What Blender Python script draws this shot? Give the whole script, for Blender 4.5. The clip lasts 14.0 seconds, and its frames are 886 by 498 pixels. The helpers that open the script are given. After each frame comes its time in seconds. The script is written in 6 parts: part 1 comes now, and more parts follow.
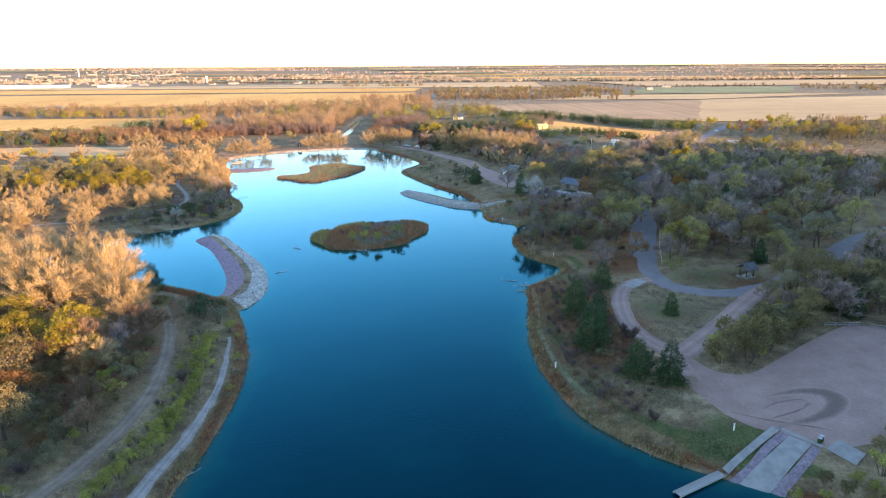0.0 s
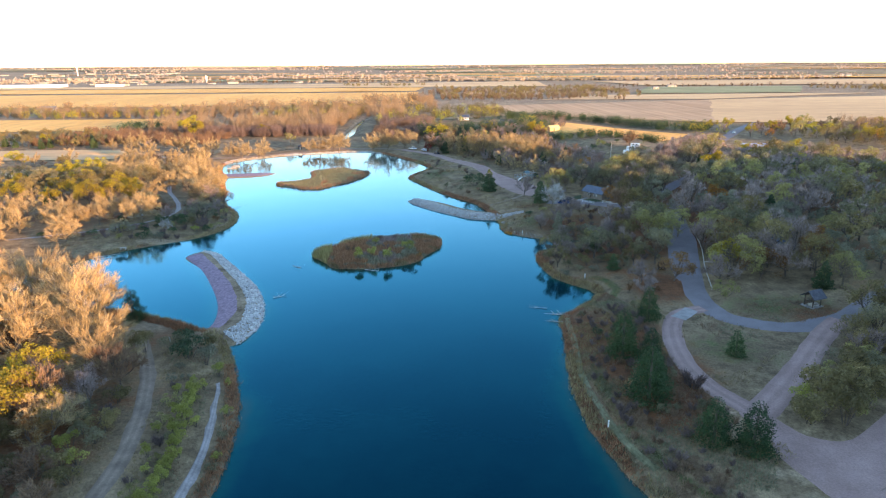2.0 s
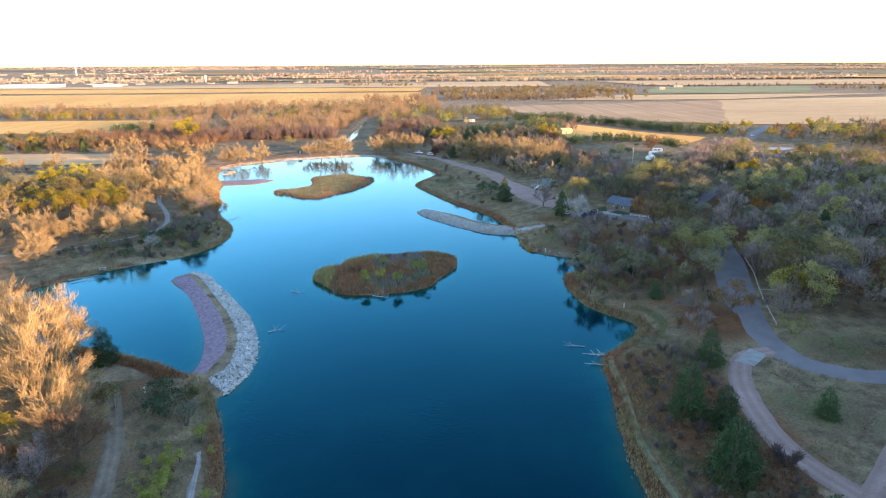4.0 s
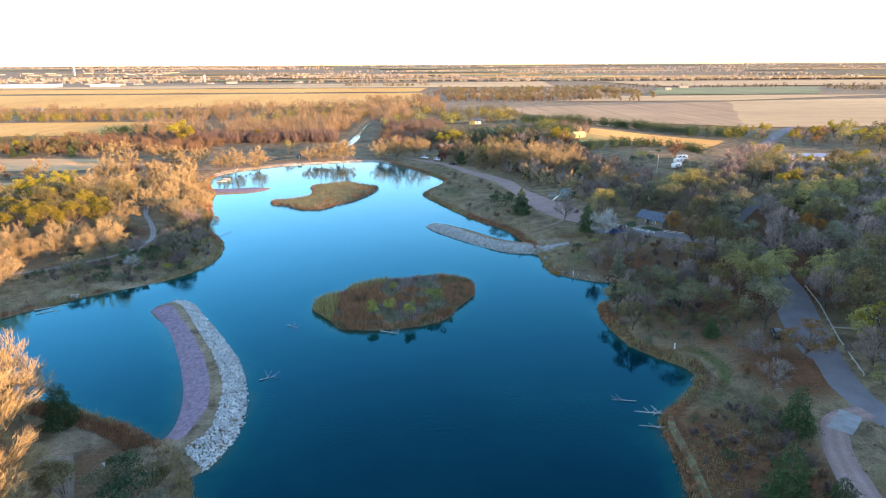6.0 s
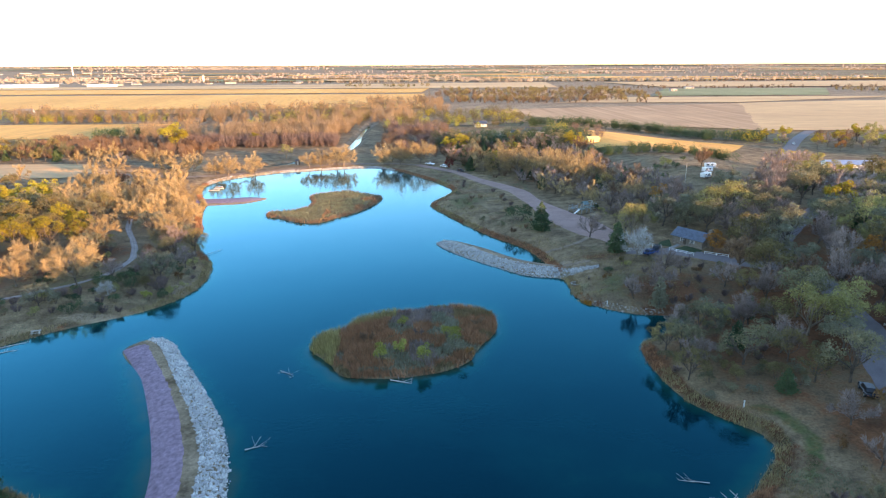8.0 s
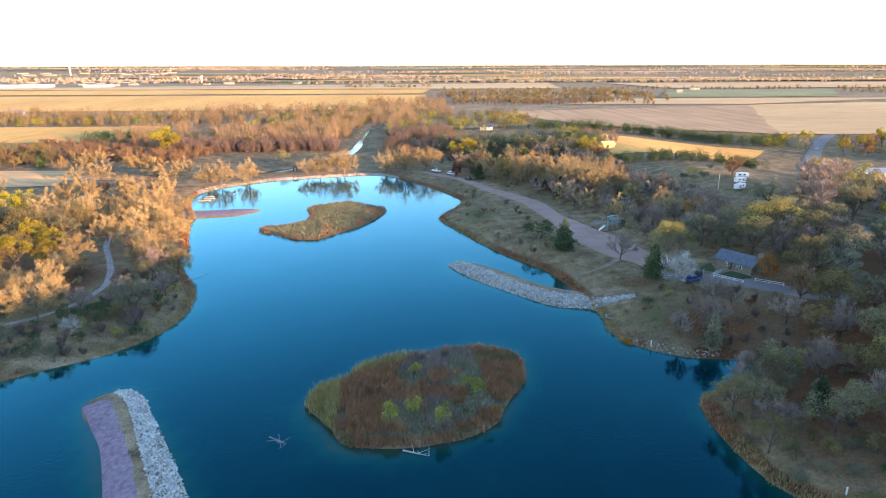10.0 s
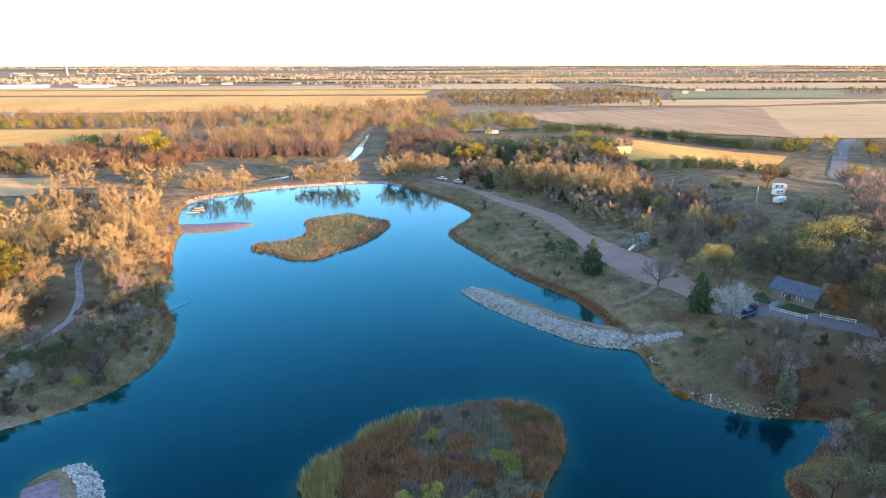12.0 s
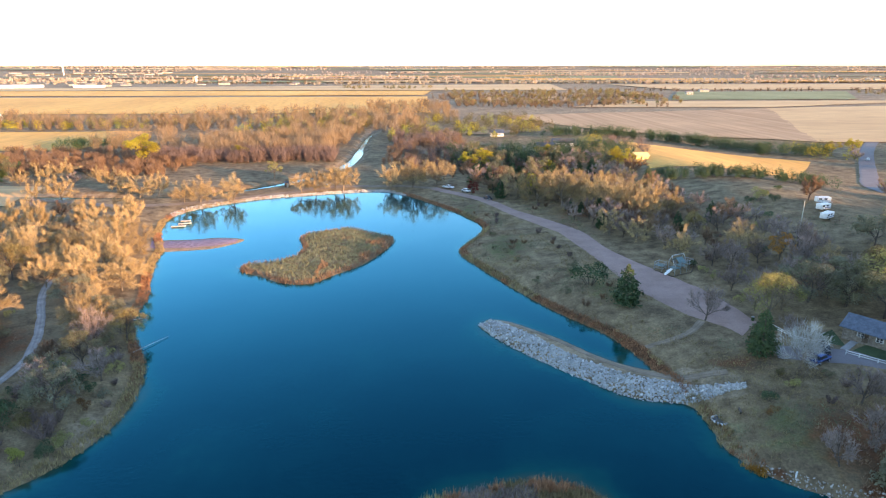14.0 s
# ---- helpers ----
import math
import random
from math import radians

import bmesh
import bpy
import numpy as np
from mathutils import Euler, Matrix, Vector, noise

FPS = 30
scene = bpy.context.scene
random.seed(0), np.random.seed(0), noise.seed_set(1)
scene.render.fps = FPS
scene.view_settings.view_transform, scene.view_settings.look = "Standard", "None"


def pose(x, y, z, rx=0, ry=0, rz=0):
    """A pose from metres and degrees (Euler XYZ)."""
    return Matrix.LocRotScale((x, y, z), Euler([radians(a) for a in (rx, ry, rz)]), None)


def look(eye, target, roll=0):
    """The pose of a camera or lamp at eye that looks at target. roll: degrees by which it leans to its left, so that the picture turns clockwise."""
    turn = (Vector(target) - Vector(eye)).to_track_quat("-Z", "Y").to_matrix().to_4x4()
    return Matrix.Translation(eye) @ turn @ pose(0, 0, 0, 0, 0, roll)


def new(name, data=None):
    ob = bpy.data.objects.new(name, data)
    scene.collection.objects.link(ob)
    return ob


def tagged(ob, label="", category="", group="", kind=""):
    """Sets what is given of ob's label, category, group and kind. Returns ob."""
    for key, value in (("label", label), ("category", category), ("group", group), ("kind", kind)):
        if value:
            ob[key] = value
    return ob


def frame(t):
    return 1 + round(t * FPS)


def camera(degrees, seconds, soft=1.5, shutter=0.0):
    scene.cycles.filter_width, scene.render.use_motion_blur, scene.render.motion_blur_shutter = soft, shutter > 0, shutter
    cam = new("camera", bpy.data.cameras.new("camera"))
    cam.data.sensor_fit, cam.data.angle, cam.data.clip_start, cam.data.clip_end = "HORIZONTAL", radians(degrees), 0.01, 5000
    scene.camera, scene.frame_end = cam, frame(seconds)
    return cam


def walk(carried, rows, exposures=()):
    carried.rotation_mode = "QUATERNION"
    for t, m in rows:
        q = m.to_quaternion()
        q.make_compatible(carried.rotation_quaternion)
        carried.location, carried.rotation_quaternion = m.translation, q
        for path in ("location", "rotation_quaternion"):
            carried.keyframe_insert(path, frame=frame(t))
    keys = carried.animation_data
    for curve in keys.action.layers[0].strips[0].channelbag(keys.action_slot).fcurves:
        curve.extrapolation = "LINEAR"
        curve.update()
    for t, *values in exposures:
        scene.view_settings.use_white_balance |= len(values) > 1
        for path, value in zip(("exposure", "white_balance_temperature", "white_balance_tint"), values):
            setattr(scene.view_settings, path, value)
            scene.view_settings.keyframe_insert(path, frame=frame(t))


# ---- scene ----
cam = camera(71.1, 14.0, soft=1.15)
PATH = [
    (0, (10.77, 0.04, 56.83), (15.74, 95.70, 28.12), -0.34),
    (1, (8.90, 10.43, 56.69), (13.85, 106.07, 27.92), -0.34),
    (2, (7.12, 20.94, 56.61), (12.04, 116.57, 27.79), -0.34),
    (3, (5.43, 31.55, 56.57), (10.33, 127.18, 27.72), -0.33),
    (4, (3.81, 42.26, 56.56), (8.69, 137.88, 27.70), -0.31),
    (5, (2.26, 53.04, 56.59), (7.13, 148.66, 27.72), -0.29),
    (6, (0.77, 63.88, 56.64), (5.64, 159.50, 27.78), -0.26),
    (7, (-0.66, 74.75, 56.70), (4.22, 170.38, 27.86), -0.23),
    (8, (-2.04, 85.66, 56.78), (2.86, 181.29, 27.95), -0.20),
    (9, (-3.38, 96.57, 56.86), (1.55, 192.21, 28.06), -0.16),
    (10, (-4.68, 107.48, 56.94), (0.30, 203.12, 28.16), -0.13),
    (11, (-5.94, 118.36, 57.00), (-0.90, 214.00, 28.25), -0.10),
    (12, (-7.19, 129.21, 57.05), (-2.07, 224.85, 28.32), -0.06),
    (13, (-8.41, 140.00, 57.08), (-3.19, 235.64, 28.36), -0.03),
    (14, (-9.62, 150.72, 57.07), (-4.28, 246.36, 28.36), -0.00),]
walk(cam, [(t, look(eye, target, roll)) for t, eye, target, roll in PATH], [(0, 2.86, 6720, 20), (14, 2.86, 6720, 20)])

# ---- light ----
SUN_AZ, SUN_EL = radians(130), radians(6.5)
world = bpy.data.worlds.new("sky")
scene.world = world
world.use_nodes = True
wn = world.node_tree.nodes
sky = wn.new("ShaderNodeTexSky")
sky.sky_type, sky.sun_disc = "NISHITA", False
sky.sun_elevation, sky.sun_rotation = SUN_EL, SUN_AZ
sky.air_density, sky.dust_density, sky.ozone_density = 1.0, 0.0, 2.2
world.node_tree.links.new(sky.outputs[0], wn["Background"].inputs[0])
wn["Background"].inputs[1].default_value = 0.13
sun_data = bpy.data.lights.new("sun", "SUN")
sun_data.energy, sun_data.angle, sun_data.color = 2.5, radians(0.5), (1.0, 0.61, 0.29)
sun = new("sun", sun_data)
sun_way = Vector((math.sin(SUN_AZ) * math.cos(SUN_EL), math.cos(SUN_AZ) * math.cos(SUN_EL), math.sin(SUN_EL)))
sun.matrix_world = look(sun_way * 300, (0, 0, 0))


# ---- materials ----
def ramp(nt, fac, stops):
    r = nt.nodes.new("ShaderNodeValToRGB")
    el = r.color_ramp.elements
    while len(el) < len(stops):
        el.new(0.5)
    for e, (p, c) in zip(el, stops):
        e.position, e.color = p, (*c, 1)
    nt.links.new(fac, r.inputs[0])
    return r.outputs[0]


def tex(nt, scale, detail=3.0, rough=0.55, stretch=(1, 1, 1), source="Object"):
    co, mp = nt.nodes.new("ShaderNodeTexCoord"), nt.nodes.new("ShaderNodeMapping")
    mp.inputs["Scale"].default_value = stretch
    n = nt.nodes.new("ShaderNodeTexNoise")
    n.inputs["Scale"].default_value, n.inputs["Detail"].default_value, n.inputs["Roughness"].default_value = scale, detail, rough
    nt.links.new(co.outputs[source], mp.inputs[0])
    nt.links.new(mp.outputs[0], n.inputs["Vector"])
    return n.outputs[0]


def mixc(nt, fac, a, b, mode="MIX"):
    m = nt.nodes.new("ShaderNodeMix")
    m.data_type, m.blend_type = "RGBA", mode
    for s, v in ((m.inputs[0], fac), (m.inputs[6], a), (m.inputs[7], b)):
        if isinstance(v, (int, float)):
            s.default_value = v
        elif isinstance(v, tuple):
            s.default_value = (*v, 1)
        else:
            nt.links.new(v, s)
    return m.outputs[2]


def arith(nt, op, a, b):
    m = nt.nodes.new("ShaderNodeMath")
    m.operation = op
    for s, v in zip(m.inputs, (a, b)):
        if isinstance(v, (int, float)):
            s.default_value = v
        else:
            nt.links.new(v, s)
    return m.outputs[0]


def blank(name):
    m = bpy.data.materials.new(name)
    m.use_nodes = True
    return m, m.node_tree, m.node_tree.nodes["Principled BSDF"]


def bump(nt, bs, height, strength, distance):
    b = nt.nodes.new("ShaderNodeBump")
    b.inputs["Strength"].default_value, b.inputs["Distance"].default_value = strength, distance
    nt.links.new(height, b.inputs["Height"])
    nt.links.new(b.outputs[0], bs.inputs["Normal"])


def plain(name, dark, light, scale=2.0, rough=0.8, metal=0.0, relief=0.3, fine=20.0, stretch=(1, 1, 1)):
    """A solid surface with stains at one scale and grain at another."""
    m, nt, bs = blank(name)
    a, b = tex(nt, scale, stretch=stretch), tex(nt, fine, stretch=stretch)
    mid = tuple((p + q) / 2 for p, q in zip(dark, light))
    col = ramp(nt, a, [(0.3, dark), (0.5, mid), (0.72, light)])
    grain = ramp(nt, b, [(0.25, (0.78, 0.78, 0.78)), (0.75, (1.15, 1.15, 1.15))])
    nt.links.new(mixc(nt, 1.0, col, grain, "MULTIPLY"), bs.inputs["Base Color"])
    bs.inputs["Roughness"].default_value, bs.inputs["Metallic"].default_value = rough, metal
    bump(nt, bs, b, relief, 0.05)
    return m


def rutted(name, dark, light, scale, fine):
    """Loose road surface: paler where wheels run, darker crown and shoulders."""
    m = plain(name, dark, light, scale, 0.95, relief=0.5, fine=fine)
    nt = m.node_tree
    bs = nt.nodes["Principled BSDF"]
    old = bs.inputs["Base Color"].links[0].from_socket
    lay = nt.nodes.new("ShaderNodeVertexColor")
    lay.layer_name = "ruts"
    f = arith(nt, "ADD", lay.outputs[0], arith(nt, "MULTIPLY", arith(nt, "SUBTRACT", tex(nt, 0.6, 6.0, 0.7), 0.5), 1.2))
    nt.links.new(mixc(nt, 1.0, old, ramp(nt, f, [(0.1, (0.84, 0.83, 0.82)), (0.9, (1.07, 1.065, 1.06))]), "MULTIPLY"), bs.inputs["Base Color"])
    return m


def smeared(name, dark, pale):
    """Churned gravel: dark in the middle of the swept band, fading in streaks into the pale lot."""
    m, nt, bs = blank(name)
    lay = nt.nodes.new("ShaderNodeVertexColor")
    lay.layer_name = "fade"
    f = arith(nt, "ADD", lay.outputs[0], arith(nt, "MULTIPLY", arith(nt, "SUBTRACT", tex(nt, 1.1, 6.0, 0.7), 0.5), 0.9))
    grain = ramp(nt, tex(nt, 4.0), [(0.25, (0.85,) * 3), (0.75, (1.12,) * 3)])
    nt.links.new(mixc(nt, 1.0, mixc(nt, ramp(nt, f, [(0.15, (0, 0, 0)), (0.85, (1, 1, 1))]), pale, dark), grain, "MULTIPLY"), bs.inputs["Base Color"])
    bs.inputs["Roughness"].default_value = 0.95
    return m


def leafy(name, stops, clear=0.35, spread=0.25):
    """Foliage: each leaf spray and each plant has its own tone; some light passes through."""
    m, nt, bs = blank(name)
    geo, info = nt.nodes.new("ShaderNodeNewGeometry"), nt.nodes.new("ShaderNodeObjectInfo")
    t = arith(nt, "ADD", arith(nt, "MULTIPLY", geo.outputs["Random Per Island"], 0.45), arith(nt, "MULTIPLY", info.outputs["Random"], 0.55))
    col = ramp(nt, t, stops)
    patch = ramp(nt, tex(nt, 0.5), [(0.3, (1 - spread,) * 3), (0.7, (1 + spread,) * 3)])
    col = mixc(nt, 1.0, col, patch, "MULTIPLY")
    nt.links.new(col, bs.inputs["Base Color"])
    bs.inputs["Roughness"].default_value = 0.65
    bs.inputs["Specular IOR Level"].default_value = 0.25
    tr, mx = nt.nodes.new("ShaderNodeBsdfTranslucent"), nt.nodes.new("ShaderNodeMixShader")
    nt.links.new(col, tr.inputs[0])
    mx.inputs[0].default_value = clear
    out = nt.nodes["Material Output"]
    nt.links.new(bs.outputs[0], mx.inputs[1])
    nt.links.new(tr.outputs[0], mx.inputs[2])
    nt.links.new(mx.outputs[0], out.inputs[0])
    return m


def ground_material():
    m, nt, bs = blank("dry_ground")
    zone = nt.nodes.new("ShaderNodeVertexColor")
    zone.layer_name = "zone"
    sep = nt.nodes.new("ShaderNodeSeparateColor")
    nt.links.new(zone.outputs[0], sep.inputs[0])
    big, mid, fine = tex(nt, 0.03), tex(nt, 0.25, 5.0, 0.65), tex(nt, 2.2, 5.0, 0.7)
    straw = ramp(nt, mid, [(0.3, (0.105, 0.072, 0.042)), (0.5, (0.215, 0.152, 0.088)), (0.72, (0.36, 0.27, 0.155))])
    green = ramp(nt, mid, [(0.3, (0.045, 0.06, 0.02)), (0.7, (0.12, 0.135, 0.05))])
    dirt = ramp(nt, mid, [(0.3, (0.20, 0.145, 0.09)), (0.7, (0.38, 0.285, 0.19))])
    litter = ramp(nt, mid, [(0.3, (0.08, 0.036, 0.018)), (0.7, (0.20, 0.09, 0.042))])
    worn = ramp(nt, big, [(0.35, (0.8, 0.8, 0.8)), (0.65, (1.12, 1.1, 1.05))])

    def edge(channel):
        f = arith(nt, "ADD", sep.outputs[channel], arith(nt, "MULTIPLY", arith(nt, "SUBTRACT", mid, 0.5), 1.1))
        return ramp(nt, f, [(0.35, (0, 0, 0)), (0.65, (1, 1, 1))])
    col = mixc(nt, edge(0), straw, green)
    col = mixc(nt, edge(2), col, litter)
    col = mixc(nt, edge(1), col, dirt)
    col = mixc(nt, 1.0, col, worn, "MULTIPLY")
    grain = ramp(nt, fine, [(0.3, (0.6, 0.6, 0.6)), (0.7, (1.3, 1.3, 1.3))])
    nt.links.new(mixc(nt, 1.0, col, grain, "MULTIPLY"), bs.inputs["Base Color"])
    bs.inputs["Roughness"].default_value = 0.95
    bs.inputs["Specular IOR Level"].default_value = 0.15
    bump(nt, bs, fine, 0.8, 0.25)
    return m


def water_material():
    m, nt, bs = blank("lake_water")
    zone = nt.nodes.new("ShaderNodeVertexColor")
    zone.layer_name = "depth"
    sep = nt.nodes.new("ShaderNodeSeparateColor")
    nt.links.new(zone.outputs[0], sep.inputs[0])
    f = arith(nt, "ADD", sep.outputs[0], arith(nt, "MULTIPLY", arith(nt, "SUBTRACT", tex(nt, 0.035, 5.0, 0.6), 0.42), 1.7))
    col = ramp(nt, f, [(0.0, (0.0, 0.011, 0.019)), (0.35, (0.0, 0.018, 0.025)), (0.7, (0.001, 0.038, 0.033)), (1.0, (0.024, 0.044, 0.028))])
    a, b = tex(nt, 0.9, 3.0, 0.5, (1.0, 1.6, 1)), tex(nt, 0.06, 2.0)
    h = arith(nt, "MULTIPLY", a, ramp(nt, b, [(0.35, (0.25,) * 3), (0.65, (1.0,) * 3)]))
    nt.links.new(col, bs.inputs["Base Color"])
    bs.inputs["Roughness"].default_value, bs.inputs["Specular IOR Level"].default_value = 1.0, 0.0
    bump(nt, bs, h, 0.4, 0.06)
    normal = bs.inputs["Normal"].links[0].from_socket
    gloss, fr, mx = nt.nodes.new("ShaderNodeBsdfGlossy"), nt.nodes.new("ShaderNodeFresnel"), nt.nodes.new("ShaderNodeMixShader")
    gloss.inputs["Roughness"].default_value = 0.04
    # Painted tint: turns the reflected sky blue, most where Fresnel is low.
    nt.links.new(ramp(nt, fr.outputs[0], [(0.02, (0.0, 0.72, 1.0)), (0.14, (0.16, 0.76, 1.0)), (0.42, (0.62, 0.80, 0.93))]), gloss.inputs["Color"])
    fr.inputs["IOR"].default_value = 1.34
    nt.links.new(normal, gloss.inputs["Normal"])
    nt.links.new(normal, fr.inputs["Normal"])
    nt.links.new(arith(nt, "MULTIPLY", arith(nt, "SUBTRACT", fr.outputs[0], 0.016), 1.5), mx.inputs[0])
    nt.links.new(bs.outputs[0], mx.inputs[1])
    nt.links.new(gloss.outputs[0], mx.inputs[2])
    nt.links.new(mx.outputs[0], nt.nodes["Material Output"].inputs[0])
    return m


GROUND, WATER = ground_material(), water_material()
BARK_PALE = plain("pale_bark", (0.10, 0.075, 0.05), (0.26, 0.20, 0.14), 3, 0.9, relief=0.6, stretch=(1, 1, 0.2))
BARK_DARK = plain("dark_bark", (0.05, 0.038, 0.03), (0.16, 0.12, 0.09), 3, 0.95, relief=0.6, stretch=(1, 1, 0.2))
TWIG_PALE = leafy("cottonwood_twigs", [(0.0, (0.192, 0.135, 0.065)), (0.5, (0.328, 0.236, 0.115)), (1.0, (0.481, 0.361, 0.182))], 0.06)
TWIG_GREY = leafy("grey_twigs", [(0.0, (0.154, 0.116, 0.104)), (0.5, (0.266, 0.204, 0.179)), (1.0, (0.420, 0.329, 0.287))], 0.1)
# Purple-brown shrub twigs, also used for the canal woods' stand-in shade.
TWIG_DUSK = leafy("dusky_brush", [(0.0, (0.094, 0.065, 0.057)), (0.5, (0.156, 0.110, 0.098)), (1.0, (0.250, 0.181, 0.156))], 0.05)
TWIG_SILVER = leafy("silver_twigs", [(0.0, (0.28, 0.27, 0.255)), (0.5, (0.43, 0.42, 0.40)), (1.0, (0.58, 0.57, 0.54))], 0.1)
TWIG_RUST = leafy("rust_twigs", [(0.0, (0.113, 0.065, 0.040)), (0.5, (0.205, 0.125, 0.075)), (1.0, (0.307, 0.200, 0.120))], 0.15)
LEAF_GOLD = leafy("gold_leaves", [(0.0, (0.156, 0.121, 0.016)), (0.5, (0.334, 0.269, 0.029)), (1.0, (0.502, 0.444, 0.053))], 0.4)
LEAF_OLIVE = leafy("olive_leaves", [(0.0, (0.092, 0.075, 0.032)), (0.5, (0.189, 0.151, 0.062)), (1.0, (0.335, 0.256, 0.103))])
LEAF_GREEN = leafy("green_leaves", [(0.0, (0.093, 0.090, 0.049)), (0.5, (0.176, 0.164, 0.090)), (1.0, (0.292, 0.255, 0.144))])
LEAF_SILVER = leafy("silver_green_leaves", [(0.0, (0.129, 0.127, 0.083)), (0.5, (0.195, 0.189, 0.123)), (1.0, (0.277, 0.264, 0.174))])
LEAF_LIME = leafy("lime_leaves", [(0.0, (0.193, 0.177, 0.061)), (0.5, (0.295, 0.267, 0.095)), (1.0, (0.424, 0.373, 0.140))])
LEAF_ORANGE = leafy("orange_leaves", [(0.0, (0.18, 0.07, 0.015)), (0.5, (0.36, 0.16, 0.03)), (1.0, (0.50, 0.26, 0.05))])
LEAF_RED = leafy("red_leaves", [(0.0, (0.08, 0.012, 0.012)), (0.5, (0.16, 0.03, 0.02)), (1.0, (0.24, 0.06, 0.03))])
NEEDLE = leafy("cedar_needles", [(0.0, (0.025, 0.047, 0.020)), (0.5, (0.051, 0.083, 0.034)), (1.0, (0.097, 0.133, 0.053))], 0.1)
REED = leafy("reed_blades", [(0.0, (0.154, 0.110, 0.055)), (0.5, (0.286, 0.209, 0.099)), (1.0, (0.440, 0.341, 0.176))], 0.3)
REED_RUST = leafy("rust_reeds", [(0.0, (0.17, 0.078, 0.040)), (0.5, (0.30, 0.145, 0.075)), (1.0, (0.44, 0.235, 0.125))], 0.3)
REED_GREEN = leafy("cattail_blades", [(0.0, (0.20, 0.16, 0.06)), (0.5, (0.42, 0.34, 0.14)), (1.0, (0.68, 0.56, 0.29))], 0.3)
GRASS_GREY = leafy("grey_green_grass", [(0.0, (0.122, 0.126, 0.083)), (0.5, (0.202, 0.202, 0.137)), (1.0, (0.302, 0.288, 0.202))], 0.25)
GRASS_GREEN = leafy("olive_grass", [(0.0, (0.114, 0.115, 0.064)), (0.5, (0.203, 0.199, 0.110)), (1.0, (0.312, 0.299, 0.180))], 0.25)
TWIG_FAR = leafy("far_bare_woods", [(0.0, (0.104, 0.068, 0.042)), (0.5, (0.185, 0.129, 0.078)), (1.0, (0.281, 0.205, 0.128))], 0.06)
# Paler than such trees are: distance haze is put into these base colours.
HAZED_WOODS = leafy("distant_woods", [(0.0, (0.345, 0.265, 0.207)), (0.5, (0.471, 0.368, 0.287)), (1.0, (0.598, 0.471, 0.380))], 0.2)
HAZED_EVERGREEN = leafy("distant_evergreens", [(0.0, (0.225, 0.194, 0.144)), (0.5, (0.312, 0.263, 0.200)), (1.0, (0.413, 0.344, 0.256))], 0.2)
STONE = leafy("pale_riprap", [(0.0, (0.26, 0.25, 0.24)), (0.5, (0.40, 0.39, 0.37)), (1.0, (0.56, 0.54, 0.51))], 0.0)
PURPLE_GRAVEL = plain("purple_gravel", (0.17, 0.11, 0.14), (0.34, 0.235, 0.285), 1.2, 0.95, relief=0.9, fine=6)
RAMP_GRAVEL = plain("mauve_gravel", (0.14, 0.105, 0.12), (0.30, 0.23, 0.255), 2.0, 0.95, relief=0.9, fine=6)
TAN_STONE = leafy("tan_stones", [(0.0, (0.20, 0.17, 0.14)), (0.5, (0.31, 0.27, 0.23)), (1.0, (0.45, 0.41, 0.36))], 0.0)
PINE_NEEDLE = leafy("pine_needles", [(0.0, (0.018, 0.041, 0.014)), (0.5, (0.038, 0.073, 0.024)), (1.0, (0.076, 0.123, 0.041))], 0.15)
GRASS_PATH = rutted("trodden_grass", (0.13, 0.125, 0.06), (0.22, 0.205, 0.11), 0.6, 4)
LEAF_BROWN = leafy("brown_leaves", [(0.0, (0.081, 0.041, 0.017)), (0.5, (0.180, 0.090, 0.032)), (1.0, (0.297, 0.162, 0.054))])
LEAF_YELLOW = leafy("yellow_green_leaves", [(0.0, (0.175, 0.176, 0.036)), (0.5, (0.312, 0.304, 0.065)), (1.0, (0.475, 0.452, 0.110))])
PALE_GRAVEL = rutted("pale_gravel", (0.275, 0.172, 0.142), (0.36, 0.235, 0.198), 0.2, 4)
STRIP_GRAVEL = rutted("bleached_gravel", (0.22, 0.19, 0.17), (0.36, 0.32, 0.295), 0.5, 4)
GRAVEL_DARK = smeared("churned_gravel", (0.15, 0.10, 0.08), (0.315, 0.203, 0.17))
ASPHALT = plain("worn_asphalt", (0.145, 0.125, 0.125), (0.19, 0.165, 0.165), 0.25, 0.9, relief=0.3, fine=6)
DIRT_TRACK = rutted("dirt_track", (0.16, 0.115, 0.078), (0.29, 0.215, 0.152), 0.4, 4)
CONCRETE = plain("pale_concrete", (0.21, 0.195, 0.18), (0.31, 0.29, 0.27), 0.6, 0.85, relief=0.2, fine=8)


# ---- plan of the land ----
def spline(pts, step=2.0, closed=False):
    """A smooth line through the plan points, as an array of points about step apart."""
    p = np.array(pts, float)
    n, out = len(p), []
    for i in range(n if closed else n - 1):
        if closed:
            a, b, c, d = p[(i - 1) % n], p[i], p[(i + 1) % n], p[(i + 2) % n]
        else:
            a, b, c, d = p[max(i - 1, 0)], p[i], p[i + 1], p[min(i + 2, n - 1)]
        k = max(1, int(np.hypot(*(c - b)[:2]) / step))
        for s in np.arange(k) / k:
            out.append(0.5 * (2 * b + (c - a) * s + (2 * a - 5 * b + 4 * c - d) * s * s + (3 * b - a - 3 * c + d) * s ** 3))
    if not closed:
        out.append(p[-1])
    return np.array(out)


